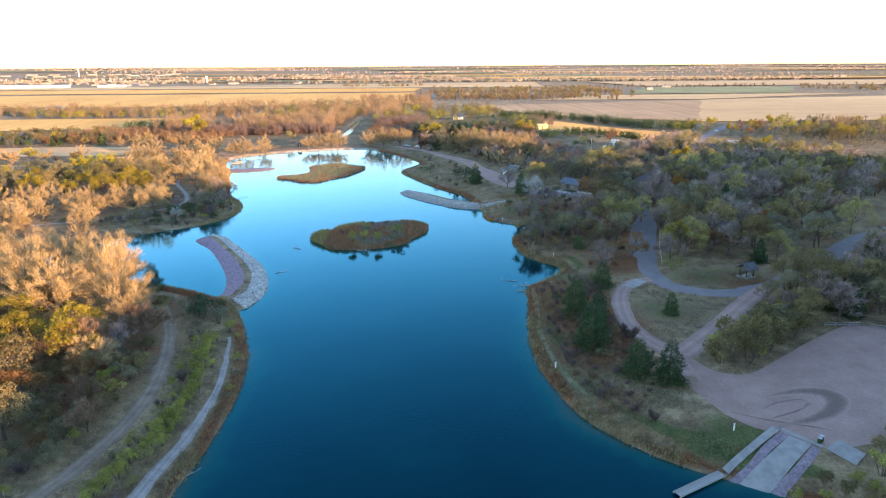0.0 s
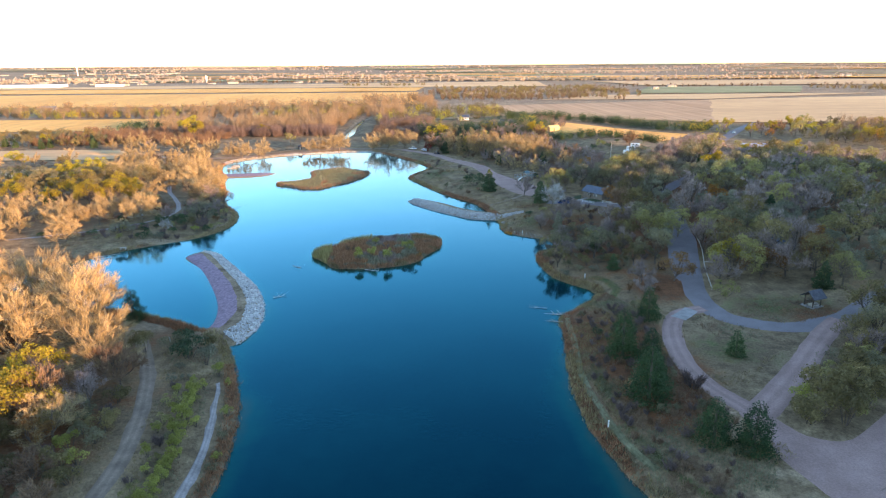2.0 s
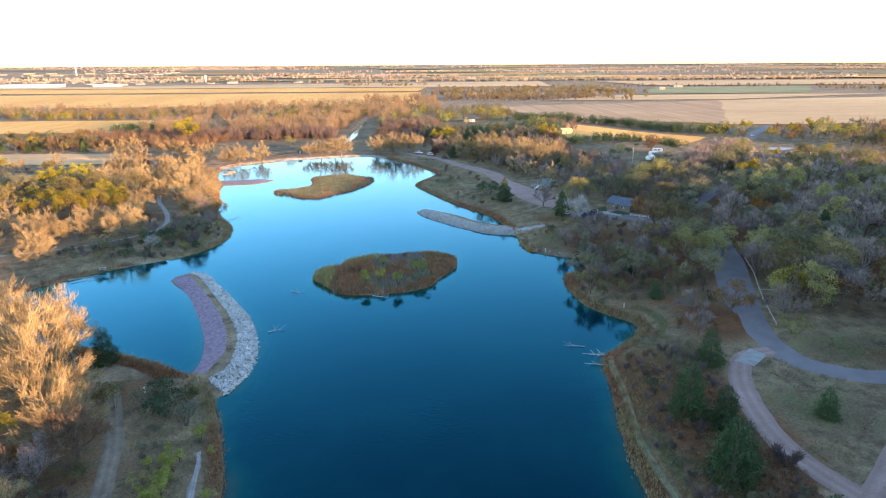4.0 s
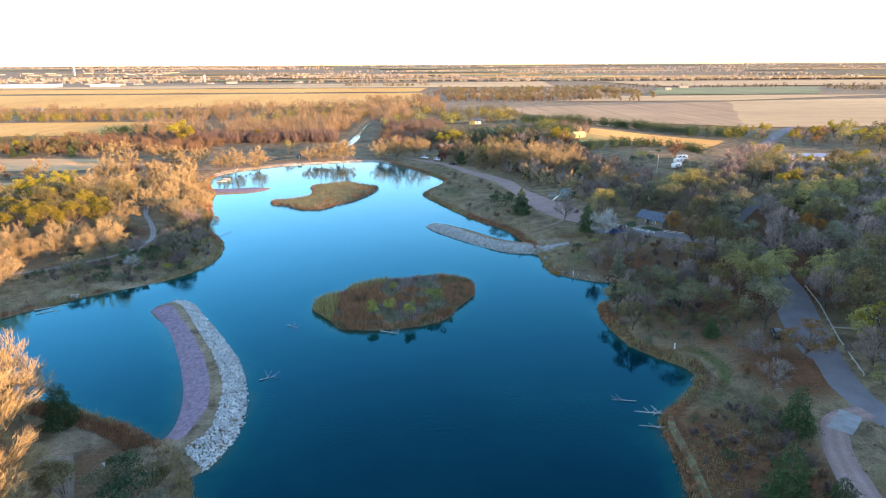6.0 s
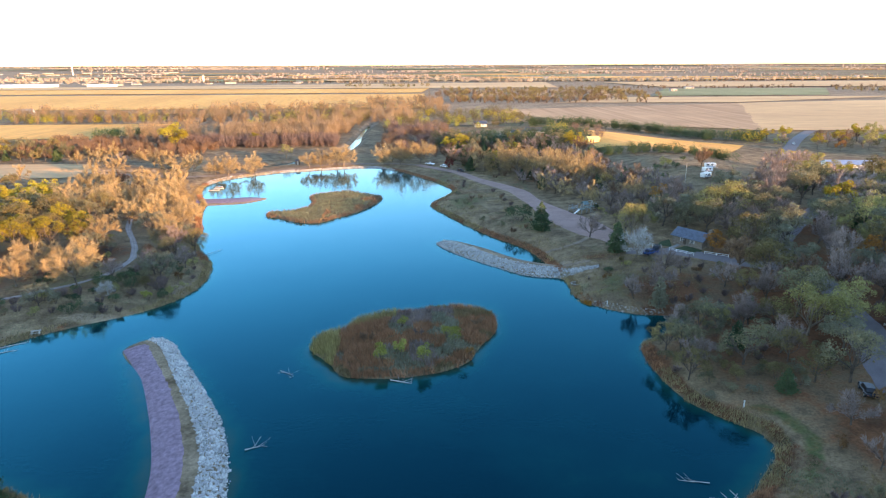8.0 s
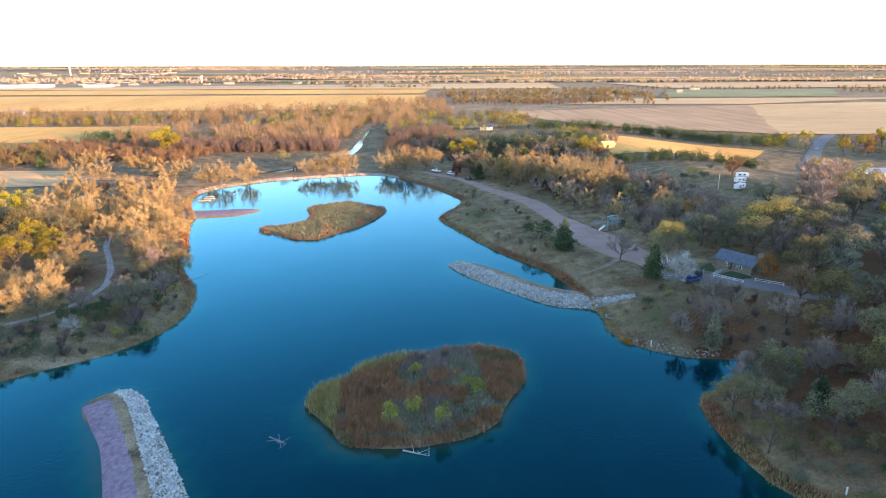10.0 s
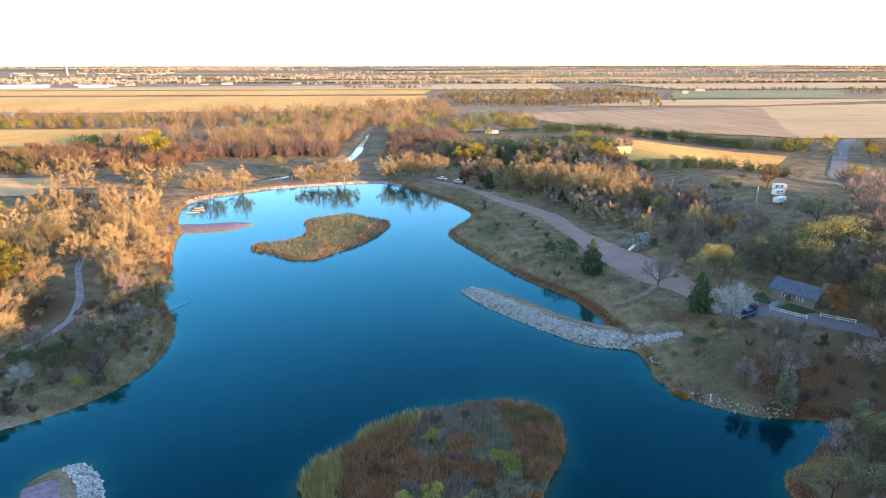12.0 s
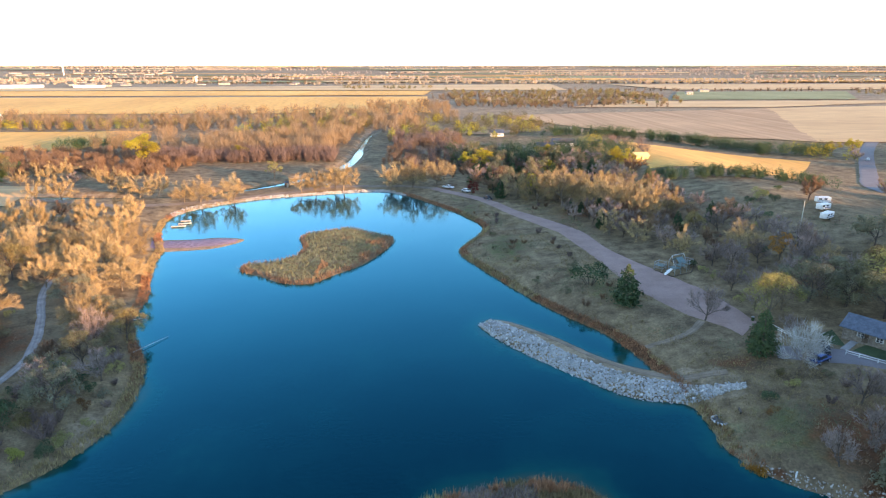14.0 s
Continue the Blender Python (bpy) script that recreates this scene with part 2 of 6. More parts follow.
def line_distance(px, py, line, closed=False):
    best = np.full(px.shape, 1e9)
    for a, b in zip(line, np.roll(line, -1, 0) if closed else line[1:]):
        d = b - a
        s = np.clip(((px - a[0]) * d[0] + (py - a[1]) * d[1]) / max(d @ d, 1e-9), 0, 1)
        best = np.minimum(best, (px - a[0] - s * d[0]) ** 2 + (py - a[1] - s * d[1]) ** 2)
    return np.sqrt(best)


def inside(px, py, line):
    res = np.zeros(px.shape, bool)
    for a, b in zip(line, np.roll(line, -1, 0)):
        if a[1] == b[1]:
            continue
        res ^= ((a[1] > py) != (b[1] > py)) & (px < (b[0] - a[0]) * (py - a[1]) / (b[1] - a[1]) + a[0])
    return res


def reach(px, py, line):
    """Distance to a closed outline, positive inside. Only near it is it worked out in full."""
    lo, hi = line.min(0) - 60, line.max(0) + 60
    near = (px > lo[0]) & (px < hi[0]) & (py > lo[1]) & (py < hi[1])
    out = np.full(px.shape, -60.0)
    d = line_distance(px[near], py[near], line, True)
    out[near] = np.where(inside(px[near], py[near], line), d, -d)
    return out


TABLE = np.random.RandomState(7).rand(256, 256)


def wave(x, y, size, shift=0):
    """Smooth value noise from 0 to 1 on a plan."""
    u, v = np.asarray(x, float) / size + shift * 17.3, np.asarray(y, float) / size + shift * 9.1
    i, j = np.floor(u).astype(int), np.floor(v).astype(int)
    f, g = u - i, v - j
    f, g = f * f * (3 - 2 * f), g * g * (3 - 2 * g)
    T = lambda a, b: TABLE[a % 256, b % 256]
    return (T(i, j) * (1 - f) + T(i + 1, j) * f) * (1 - g) + (T(i, j + 1) * (1 - f) + T(i + 1, j + 1) * f) * g


WEST_SHORE = [(-25, -40), (-30, 0), (-26, 40), (-23, 73), (-21.5, 84), (-21, 97), (-21.8, 109), (-24, 120), (-28, 132), (-33, 143), (-40, 150.5),
              (-46.5, 155.5), (-54, 159), (-64, 163.5), (-78, 166), (-92, 167), (-104, 174), (-107, 186), (-99, 197), (-90, 207.5), (-80, 217),
              (-68, 225), (-61.5, 233), (-58.5, 243), (-59.5, 256), (-63, 266), (-69, 277), (-74, 288), (-76, 301), (-80.5, 314), (-85, 330), (-88, 344)]
NORTH_SHORE = [(-93, 356), (-98, 370), (-101, 388), (-96.5, 401.5), (-86.8, 411.5), (-72, 422), (-56, 427), (-39, 432.5), (-21, 434), (-10.6, 424.7),
               (-1, 409), (9.5, 389.6), (16.5, 371), (16, 361), (11.5, 351), (6.5, 340), (7, 331), (10.7, 320.8), (15.5, 308.4), (21.8, 293.5), (26.6, 284.2)]
EAST_SHORE = [(32, 275.8), (35, 268), (37, 258), (38.5, 248), (39.3, 238), (38.5, 230.5), (40.5, 225.5), (45, 221), (50, 218), (56, 217), (63, 215.4),
              (61, 212), (55.6, 209), (50.9, 205), (45.5, 202), (44, 195), (44.2, 186), (45.5, 179), (49, 173.5), (53, 169), (53.2, 165.5), (49.5, 160),
              (44.5, 155.5), (40.5, 151), (39.5, 143), (37.8, 134), (36, 124), (35, 114), (35.2, 106), (36.5, 98), (38.5, 90), (43.6, 82), (49, 76.5),
              (54, 73), (61, 68.5), (68, 60), (74, 40), (75, 0), (50, -40)]
LAKE = spline(WEST_SHORE + NORTH_SHORE + EAST_SHORE, 3.0, True)
ISLAND_NEAR = spline([(-23.4, 203.6), (-20.8, 199.8), (-17.8, 195.6), (-16, 191.8), (-10.3, 190.6), (-4.1, 190.6), (3.2, 192.4), (6.4, 194.3), (9.5, 197.4),
                      (10.6, 201), (12.5, 204.5), (15.6, 209.7), (16.6, 215.4), (16, 220.7), (12, 223.6), (6.7, 224.8), (1.3, 223.8), (-5.1, 221.9), (-9.3, 220),
                      (-14.2, 217.2), (-16.9, 213.5), (-19, 211), (-21.8, 209)], 2.0, True)
ISLAND_FAR = spline([(-58.3, 322.1), (-51.5, 316.8), (-44.2, 310.8), (-36.5, 310), (-31.2, 316.6), (-23.9, 325.4), (-17.7, 339.4), (-14.9, 350.3), (-16.4, 356),
                     (-22.4, 360), (-30.9, 368), (-36.5, 365), (-44.9, 361), (-46.3, 354), (-43.7, 343), (-45.2, 334.6), (-50.9, 329.5), (-57.5, 327)], 2.0, True)
JETTY_OUT = [(-30.5, 142), (-28.2, 148.5), (-28, 156), (-30, 165.5), (-34.6, 177.6), (-40.9, 188.5), (-47.8, 199.6), (-54, 209)]
JETTY_IN = [(-62, 205), (-54, 194), (-48.4, 183.2), (-44, 173.6), (-40.8, 165.5), (-39, 158.5), (-38.5, 152), (-42, 146)]
JETTY = spline(JETTY_OUT + [(-58.7, 210.8)] + JETTY_IN + [(-40, 138)], 2.0, True)
SPIT_IN = [(39, 255.4), (34.6, 257.6), (31.4, 259.8), (27.2, 264.6), (22.4, 271.6), (17.4, 277.2), (12.4, 281.8)]
SPIT_OUT = [(5.8, 279.6), (9.9, 271.4), (14.7, 264.2), (19.2, 258.6), (23.5, 253.6), (27.9, 248.2), (32.3, 245.9), (37, 244.6), (41.5, 242.4), (46, 241.6)]
SPIT = spline(SPIT_IN + [(8, 282.8)] + SPIT_OUT + [(50, 243), (48, 252)], 2.0, True)
SAND_SPIT = spline([(-92, 343), (-80, 343.4), (-72, 345.6), (-66, 352), (-65.4, 356), (-74, 358.6), (-83, 356.6), (-95, 355)], 2.0, True)
CANAL = spline([(-38, 700), (-42, 620), (-42, 560), (-43, 530), (-48, 500), (-66, 463), (-82, 444), (-101, 432), (-130, 424), (-190, 430)], 6.0)
# Unseen hill beside and behind the camera, added to shade the lake.
SHADE_RIDGE = spline([(-140, -190), (-20, -120), (110, -50), (215, 30), (290, 110), (335, 165)], 15.0)


def steps(lo, hi, fine_lo, fine_hi, fine, grow=1.16):
    mid = list(np.arange(fine_lo, fine_hi + 0.01, fine))
    out, s = [], fine
    x = fine_hi
    while x < hi:
        s *= grow
        x = min(x + s, hi)
        out.append(x)
    low, s, x = [], fine, fine_lo
    while x > lo:
        s *= grow
        x = max(x - s, lo)
        low.append(x)
    return np.array(low[::-1] + mid + out)


GX, GY = steps(-4200, 4200, -126, 128, 1.4), steps(-420, 4750, 58, 446, 1.4)
MX, MY = np.meshgrid(GX, GY)


def land():
    x, y = MX, MY
    lake, d = reach(x, y, LAKE), None
    d = -lake
    east = 1 / (1 + np.exp(-(x - 10) / 12))
    north = 1 / (1 + np.exp(-(y - 400) / 25))
    top = (2.0 + 1.6 * east) * (1 - north) + 1.7 * north
    top = np.where(y > 600, 1.7, top)
    bowl = lambda k, h, w: np.where(k > 0, h * (1 - np.exp(-np.maximum(k, 0) / w)), np.maximum(0.4 * k, -3.0))
    z = bowl(d, top, 7.0)
    z += np.where(d > 2, 1, 0) * 10 * np.exp(-((x - 124) / 45) ** 2 - ((y - 375) / np.where(y > 375, 220, 140)) ** 2) * np.clip((d - 2) / 25, 0, 1)
    z += np.where(d > 4, 1, 0) * 2.5 * np.exp(-((x - 165) / 80) ** 2 - ((y - 200) / 120) ** 2) * np.clip((d - 4) / 40, 0, 1)
    cr = line_distance(x, y, SHADE_RIDGE)
    # Crest heights set by where the unseen hill's shade should end.
    crest = np.interp(x, [-140, 125, 185, 212, 240, 310], [26, 30, 45.5, 46, 40, 43])
    z += crest * np.exp(-(cr / 42) ** 2) * np.clip((d - 4) / 30, 0, 1)
    parts = {}
    for name, line, h, w in (("near", ISLAND_NEAR, 0.9, 1.5), ("far", ISLAND_FAR, 0.8, 1.5), ("jetty", JETTY, 1.5, 3.0), ("spit", SPIT, 1.4, 2.0), ("sand", SAND_SPIT, 0.6, 2.0)):
        parts[name] = reach(x, y, line)
        z = np.maximum(z, bowl(parts[name], h, w))
    cd = line_distance(x, y, CANAL) - np.where(y > 570, 1.6, np.where(y > 470, 2.8, 2.6))
    z = np.where(cd < 8, np.minimum(z, np.maximum(0.35 * cd, -1.2)), z)
    z += np.clip(d / 12, 0, 1) * (0.5 * (wave(x, y, 23) - 0.5) + 0.22 * (wave(x, y, 6, 1) - 0.5))
    # the plain lifts a little towards the horizon, fitted to the camera's skyline
    z += 37 * np.clip((y - 2400) / 2300, 0, 1) ** 1.3 + 3.0 * (wave(x, y, 420, 2) - 0.5) * np.clip((y - 1500) / 1200, 0, 1)
    return z, d, parts, cd


HZ, SHORE_D, BODY, CANAL_D = land()


def gz(x, y):
    """Height of the ground at a place of the plan."""
    i = int(np.clip(np.searchsorted(GX, x) - 1, 0, len(GX) - 2))
    j = int(np.clip(np.searchsorted(GY, y) - 1, 0, len(GY) - 2))
    u, v = (x - GX[i]) / (GX[i + 1] - GX[i]), (y - GY[j]) / (GY[j + 1] - GY[j])
    if u + v <= 1:
        return HZ[j, i] + (HZ[j, i + 1] - HZ[j, i]) * u + (HZ[j + 1, i] - HZ[j, i]) * v
    return HZ[j + 1, i + 1] + (HZ[j + 1, i] - HZ[j + 1, i + 1]) * (1 - u) + (HZ[j, i + 1] - HZ[j + 1, i + 1]) * (1 - v)


def shore(x, y):
    i = int(np.clip(np.searchsorted(GX, x), 0, len(GX) - 1))
    j = int(np.clip(np.searchsorted(GY, y), 0, len(GY) - 1))
    return SHORE_D[j, i]


def mesh_object(name, verts, faces, mat, parent=None, smooth=False, label=""):
    me = bpy.data.meshes.new(name)
    me.from_pydata([tuple(v) for v in verts], [], [tuple(f) for f in faces])
    me.materials.append(mat)
    if smooth:
        me.polygons.foreach_set("use_smooth", [True] * len(me.polygons))
    ob = new(name, me)
    if parent:
        ob.parent = parent
    if label:
        ob["label"] = label
    return ob


def colour_layer(ob, name, values):
    lay = ob.data.color_attributes.new(name, "FLOAT_COLOR", "POINT")
    flat = np.ones((len(values), 4), np.float32)
    flat[:, :values.shape[1]] = values
    lay.data.foreach_set("color", flat.ravel())


def build_ground():
    ny, nx = MX.shape
    verts = np.stack([MX.ravel(), MY.ravel(), HZ.ravel()], 1)
    i = np.arange(ny * nx).reshape(ny, nx)
    a, b, c, d = i[:-1, :-1].ravel(), i[:-1, 1:].ravel(), i[1:, 1:].ravel(), i[1:, :-1].ravel()
    tris = np.concatenate([np.stack([a, b, d], 1), np.stack([b, c, d], 1)])
    me = bpy.data.meshes.new("ground")
    me.vertices.add(len(verts))
    me.vertices.foreach_set("co", verts.ravel().astype(np.float32))
    me.loops.add(tris.size)
    me.loops.foreach_set("vertex_index", tris.ravel().astype(np.int32))
    me.polygons.add(len(tris))
    me.polygons.foreach_set("loop_start", np.arange(0, tris.size, 3, dtype=np.int32))
    me.polygons.foreach_set("use_smooth", np.ones(len(tris), bool))
    me.update(calc_edges=True)
    me.materials.append(GROUND)
    ob = tagged(new("ground", me), "dry autumn grassland with bare earth and leaf litter", "ground", kind="structure")
    x, y = MX, MY
    blob = lambda cx, cy, rx, ry: np.exp(-((x - cx) / rx) ** 2 - ((y - cy) / ry) ** 2)
    green = 0.75 * blob(58, 78, 9, 7) + 0.5 * blob(50, 232, 12, 12) + 0.5 * blob(20, 335, 10, 25) + 0.4 * blob(15, 395, 12, 22) + 0.55 * blob(85, 146, 25, 10) \
        + 0.5 * blob(68, 126, 12, 10) + 0.45 * blob(-90, 250, 14, 20) + 0.6 * blob(95, 185, 16, 14) + 0.5 * blob(40, 290, 8, 14) + 0.4 * blob(-40, 450, 60, 18)
    green += 0.8 * np.clip(1 - np.abs(SHORE_D - 5) / 2, 0, 1) * ((x > 20) & (y < 175) & (y > 70))
    litter = 0.8 * blob(80, 205, 22, 24) + 0.6 * blob(52, 252, 9, 5) + 0.6 * blob(95, 140, 12, 6) + 0.4 * blob(54, 120, 9, 30) + 0.55 * blob(-90, 130, 40, 60) + 0.5 * blob(-110, 270, 30, 40)
    litter += np.where(x < 0, 0.45, 0.9) * np.clip(1 - np.abs(SHORE_D - 1.2) / 1.6, 0, 1) * (wave(x, y, 9, 5) > 0.3)
    litter += 0.6 * (wave(x, y, 15, 11) - 0.4) * (np.abs(x) < 330)
    green += 0.25 * (wave(x, y, 12, 13) - 0.5)
    litter += 0.5 * blob(47, 125, 7, 26) + 0.7 * blob(68, 160, 9, 12) + 0.5 * blob(60, 228, 16, 9) + 0.5 * blob(-48, 95, 8, 32)
    litter += 0.5 * blob(150, 230, 70, 80) + 0.5 * blob(55, 375, 22, 25)
    dirt = 0.9 * blob(-52, 150, 6, 7) + 0.8 * blob(-60, 135, 12, 10) + 1.0 * blob(-76, 222.3, 9, 2.0) + 0.6 * blob(-62, 240, 3.5, 7) + 0.35 * blob(55, 100, 9, 25)
    dirt += np.where(BODY["sand"] > -1, 1.0, 0) + 0.25 * (wave(x, y, 40, 4) - 0.5) + 0.35 * (wave(x, y, 8, 12) - 0.5) + 0.7 * np.clip(1 - np.abs(CANAL_D - 2) / 3, 0, 1)
    # The far plain takes the paler earth tone to make up for weak sunlight.
    dirt += np.clip((y - 640) / 120, 0, 1) * 0.8
    body = np.maximum(BODY["jetty"], BODY["spit"])
    dirt = np.where(body > 0.5, 0.62, dirt)
    litter = np.where((body > 0) | (SHORE_D < 0), 0.2, litter)
    colour_layer(ob, "zone", np.clip(np.stack([green.ravel(), dirt.ravel(), litter.ravel()], 1), 0, 1))
    return ob


def build_water():
    xs, ys = np.arange(-200, 100, 3.0), np.arange(-60, 702, 3.0)
    x, y = np.meshgrid(xs, ys)
    d = np.maximum.reduce([-reach(x, y, LAKE), *[reach(x, y, p) for p in (ISLAND_NEAR, ISLAND_FAR, JETTY, SPIT, SAND_SPIT)]])
    ny, nx = x.shape
    i = np.arange(ny * nx).reshape(ny, nx)
    faces = np.stack([i[:-1, :-1].ravel(), i[:-1, 1:].ravel(), i[1:, 1:].ravel(), i[1:, :-1].ravel()], 1)
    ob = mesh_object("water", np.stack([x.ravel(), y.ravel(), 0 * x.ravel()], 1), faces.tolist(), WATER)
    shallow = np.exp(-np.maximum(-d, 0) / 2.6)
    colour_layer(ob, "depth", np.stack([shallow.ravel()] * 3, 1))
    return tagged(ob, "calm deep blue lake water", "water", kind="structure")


build_ground()
build_water()


def ribbon(name, left, right, mat, label, category, lift=0.07, across=6, kind="structure", ragged=0.5):
    """A strip laid on the ground between two edge lines of the plan."""
    a, b = spline(left, 1.4), spline(right, 1.4)
    n = max(len(a), len(b))
    pick = lambda p: np.stack([np.interp(np.linspace(0, 1, n), np.linspace(0, 1, len(p)), p[:, k]) for k in (0, 1)], 1)
    a, b = pick(a), pick(b)
    verts, faces = [], []
    for k, (p, q) in enumerate(zip(a, b)):
        for s in range(across + 1):
            e = p + (q - p) * s / across
            sag = 0.06 if s in (0, across) else 0
            w = (wave(*e, 3.0, 6) - 0.5) * ragged if sag else 0
            v = e + (q - p) / max(np.hypot(*(q - p)), 0.01) * w
            verts.append((v[0], v[1], gz(*v) + lift - sag))
    for k in range(n - 1):
        for s in range(across):
            o = k * (across + 1) + s
            faces.append((o, o + 1, o + across + 2, o + across + 1))
    ob = mesh_object(name, verts, faces, mat, smooth=True)
    u = np.tile(np.linspace(0, 1, across + 1), n)
    rut = np.maximum(np.exp(-((u - 0.3) / 0.11) ** 2), np.exp(-((u - 0.7) / 0.11) ** 2)) if across <= 9 else 0.5 + 0 * u
    colour_layer(ob, "ruts", np.stack([rut] * 3, 1))
    if mat is GRAVEL_DARK:
        v = np.repeat(np.linspace(0, 1, n), across + 1)
        colour_layer(ob, "fade", np.stack([np.clip(np.sin(np.pi * u) ** 0.8 * np.sin(np.pi * v) ** 0.5, 0, 1)] * 3, 1))
    return tagged(ob, label, category, kind=kind)


def lane(name, line, width, mat, label, category="road", lift=0.07):
    p = np.array(line, float)
    t = np.gradient(p, axis=0)
    t /= np.hypot(t[:, 0], t[:, 1])[:, None]
    nrm = np.stack([-t[:, 1], t[:, 0]], 1) * width / 2
    return ribbon(name, p + nrm, p - nrm, mat, label, category, lift, 9)


lane("road_park", [(160, 180), (136, 164.2), (118.4, 150.2), (100.7, 138.4), (92, 135), (84, 133.6), (77.5, 137), (73.4, 142.3), (73.4, 152), (76.5, 163), (83.5, 181), (90.8, 201), (97.5, 228), (100, 245), (115, 262), (140, 285)],
     5.2, ASPHALT, "worn grey asphalt park road winding through trees")
ribbon("parking_pull_off", [(73.6, 164), (75, 172.4), (78.4, 183), (83.4, 195), (89.6, 206)], [(76, 164), (80.5, 172), (84.6, 182), (88.6, 192), (92.4, 204)], ASPHALT, "grey asphalt pull-off beside the park road", "parking lot", 0.11, 6)
lane("road_house", [(98.5, 229), (92.5, 232.4), (86.5, 236.2), (80, 242.8), (74, 248.6), (67, 252), (60, 255)], 5.5, ASPHALT, "grey asphalt lane in front of the lodge", lift=0.09)
lane("road_gravel_loop", [(71.5, 146), (66, 144.5), (61.5, 139), (58.2, 130), (56.6, 121), (56.6, 114), (58, 109), (59.8, 104), (60, 98)], 4.0, PALE_GRAVEL, "pale gravel loop road beside the lake", lift=0.08)
lane("road_gravel_link", [(60, 103), (63.5, 106), (69.2, 111), (76, 117.4), (84.4, 126), (92, 133.2), (96, 136)], 4.6, PALE_GRAVEL, "pale gravel road with wheel ruts", lift=0.1)
ribbon("parking_gravel", [(62.5, 106), (62.8, 100.4), (65.6, 96.8), (70.4, 96), (80, 102), (91, 108.6), (100, 113), (107, 111)],
       [(57.5, 104), (57.6, 97), (58.2, 90), (61, 83), (66, 78), (72, 74.5), (84.6, 78), (104, 96)], PALE_GRAVEL, "pale gravel boat ramp parking with tyre swirls", "parking lot", 0.06, 16)
ribbon("parking_north", [(63.5, 268), (61.6, 284), (58.2, 296), (53.6, 308), (49.4, 324), (47.3, 343), (43.5, 355), (31, 384), (22.5, 407), (11, 424), (3, 437)],
       [(57.5, 262.5), (55.8, 267.7), (51, 275.7), (47.3, 286.3), (45.2, 296.2), (44, 307.5), (42, 326), (40.2, 342), (37, 353), (26.5, 382), (18.2, 405), (7.8, 420), (0.5, 432)], PALE_GRAVEL,
       "pale gravel parking strip along the shore", "parking lot", 0.07, 10)
lane("road_far_shore", [(3, 434), (-16, 442.5), (-42, 441), (-64.8, 430), (-86, 418), (-103, 408), (-125, 402), (-157.1, 414), (-230, 440)], 4.5, DIRT_TRACK, "pale dirt road along the far bank")
lane("track_west", [(-43, 55), (-39.9, 72), (-37.9, 78), (-36.1, 86.3), (-35.6, 97.3), (-37, 108.8), (-40.4, 121.6), (-44.5, 132), (-51, 145)], 2.7, DIRT_TRACK, "bare dirt two-wheel track on the peninsula", "track")
ribbon("strip_gravel_west", [(-30.2, 58), (-28.2, 72.4), (-27.1, 80), (-25.8, 88.7), (-25.5, 101.3), (-26.8, 112.4), (-28.9, 124.2)], [(-27.9, 58), (-26.1, 72.4), (-25.2, 80), (-24.1, 88.7), (-24.1, 101.3), (-25.7, 112.4), (-28.5, 124.6)], STRIP_GRAVEL, "pale gravel strip along the shore", "path", 0.07, 9, "structure", 0.8)
lane("path_west", [(-125, 222), (-104.1, 230.3), (-96.3, 236), (-89.4, 242.2), (-85, 250), (-84.2, 262), (-88, 274), (-94, 287), (-100, 298), (-105, 312)], 1.8, STRIP_GRAVEL, "pale gravel footpath curving through the trees", "path")


def jetty_strips():
    ribbon("purple_gravel_bank", [(-62.6, 205.4), (-54.6, 194.3), (-49, 183.4), (-44.6, 173.7), (-41.4, 165.5), (-39.6, 158.5), (-39, 151)], [(-57.2, 206), (-49.7, 193.8), (-43.2, 182.2), (-38.2, 171.7), (-35.3, 163), (-34.2, 157.2), (-35.6, 148.6)], PURPLE_GRAVEL,
           "purple crushed gravel facing on the breakwater", "gravel", 0.05, 8)
    ribbon("sand_spit_gravel", [(-92, 344.5), (-80, 344.8), (-72, 347), (-67, 352)], [(-95, 353.5), (-83, 355.2), (-74, 357.2), (-67.2, 355)], PURPLE_GRAVEL, "reddish gravel on the low spit", "gravel", 0.05, 6)


jetty_strips()
lane("spit_track", [(11, 281), (16.8, 275), (22.2, 267.6), (27, 260.6), (32.4, 255), (39.4, 251.6), (48, 249.8)], 1.9, DIRT_TRACK, "tan dirt track along the spit", "track")
lane("bank_footpath", [(42.5, 152), (41.4, 147.6), (40.8, 140.7), (40, 134.5), (39, 128.4), (38, 122), (37.8, 112), (38.6, 102), (41, 94)], 1.1, GRASS_PATH, "faint trodden grass path along the bank", "path")
ribbon("junction_patch", [(67.8, 147.2), (62.6, 143)], [(69.6, 144.4), (64.9, 140.2)], CONCRETE, "pale concrete patch where gravel meets asphalt", "pavement", 0.13, 4, "structure", 0.3)
lane("shore_footpath", [(38.5, 264.5), (42, 264.6), (46.5, 265.4), (50, 268), (53, 271)], 1.5, DIRT_TRACK, "worn dirt footpath to the parking strip", "path")


# ---- plants ----
rnd = np.random.RandomState(11)


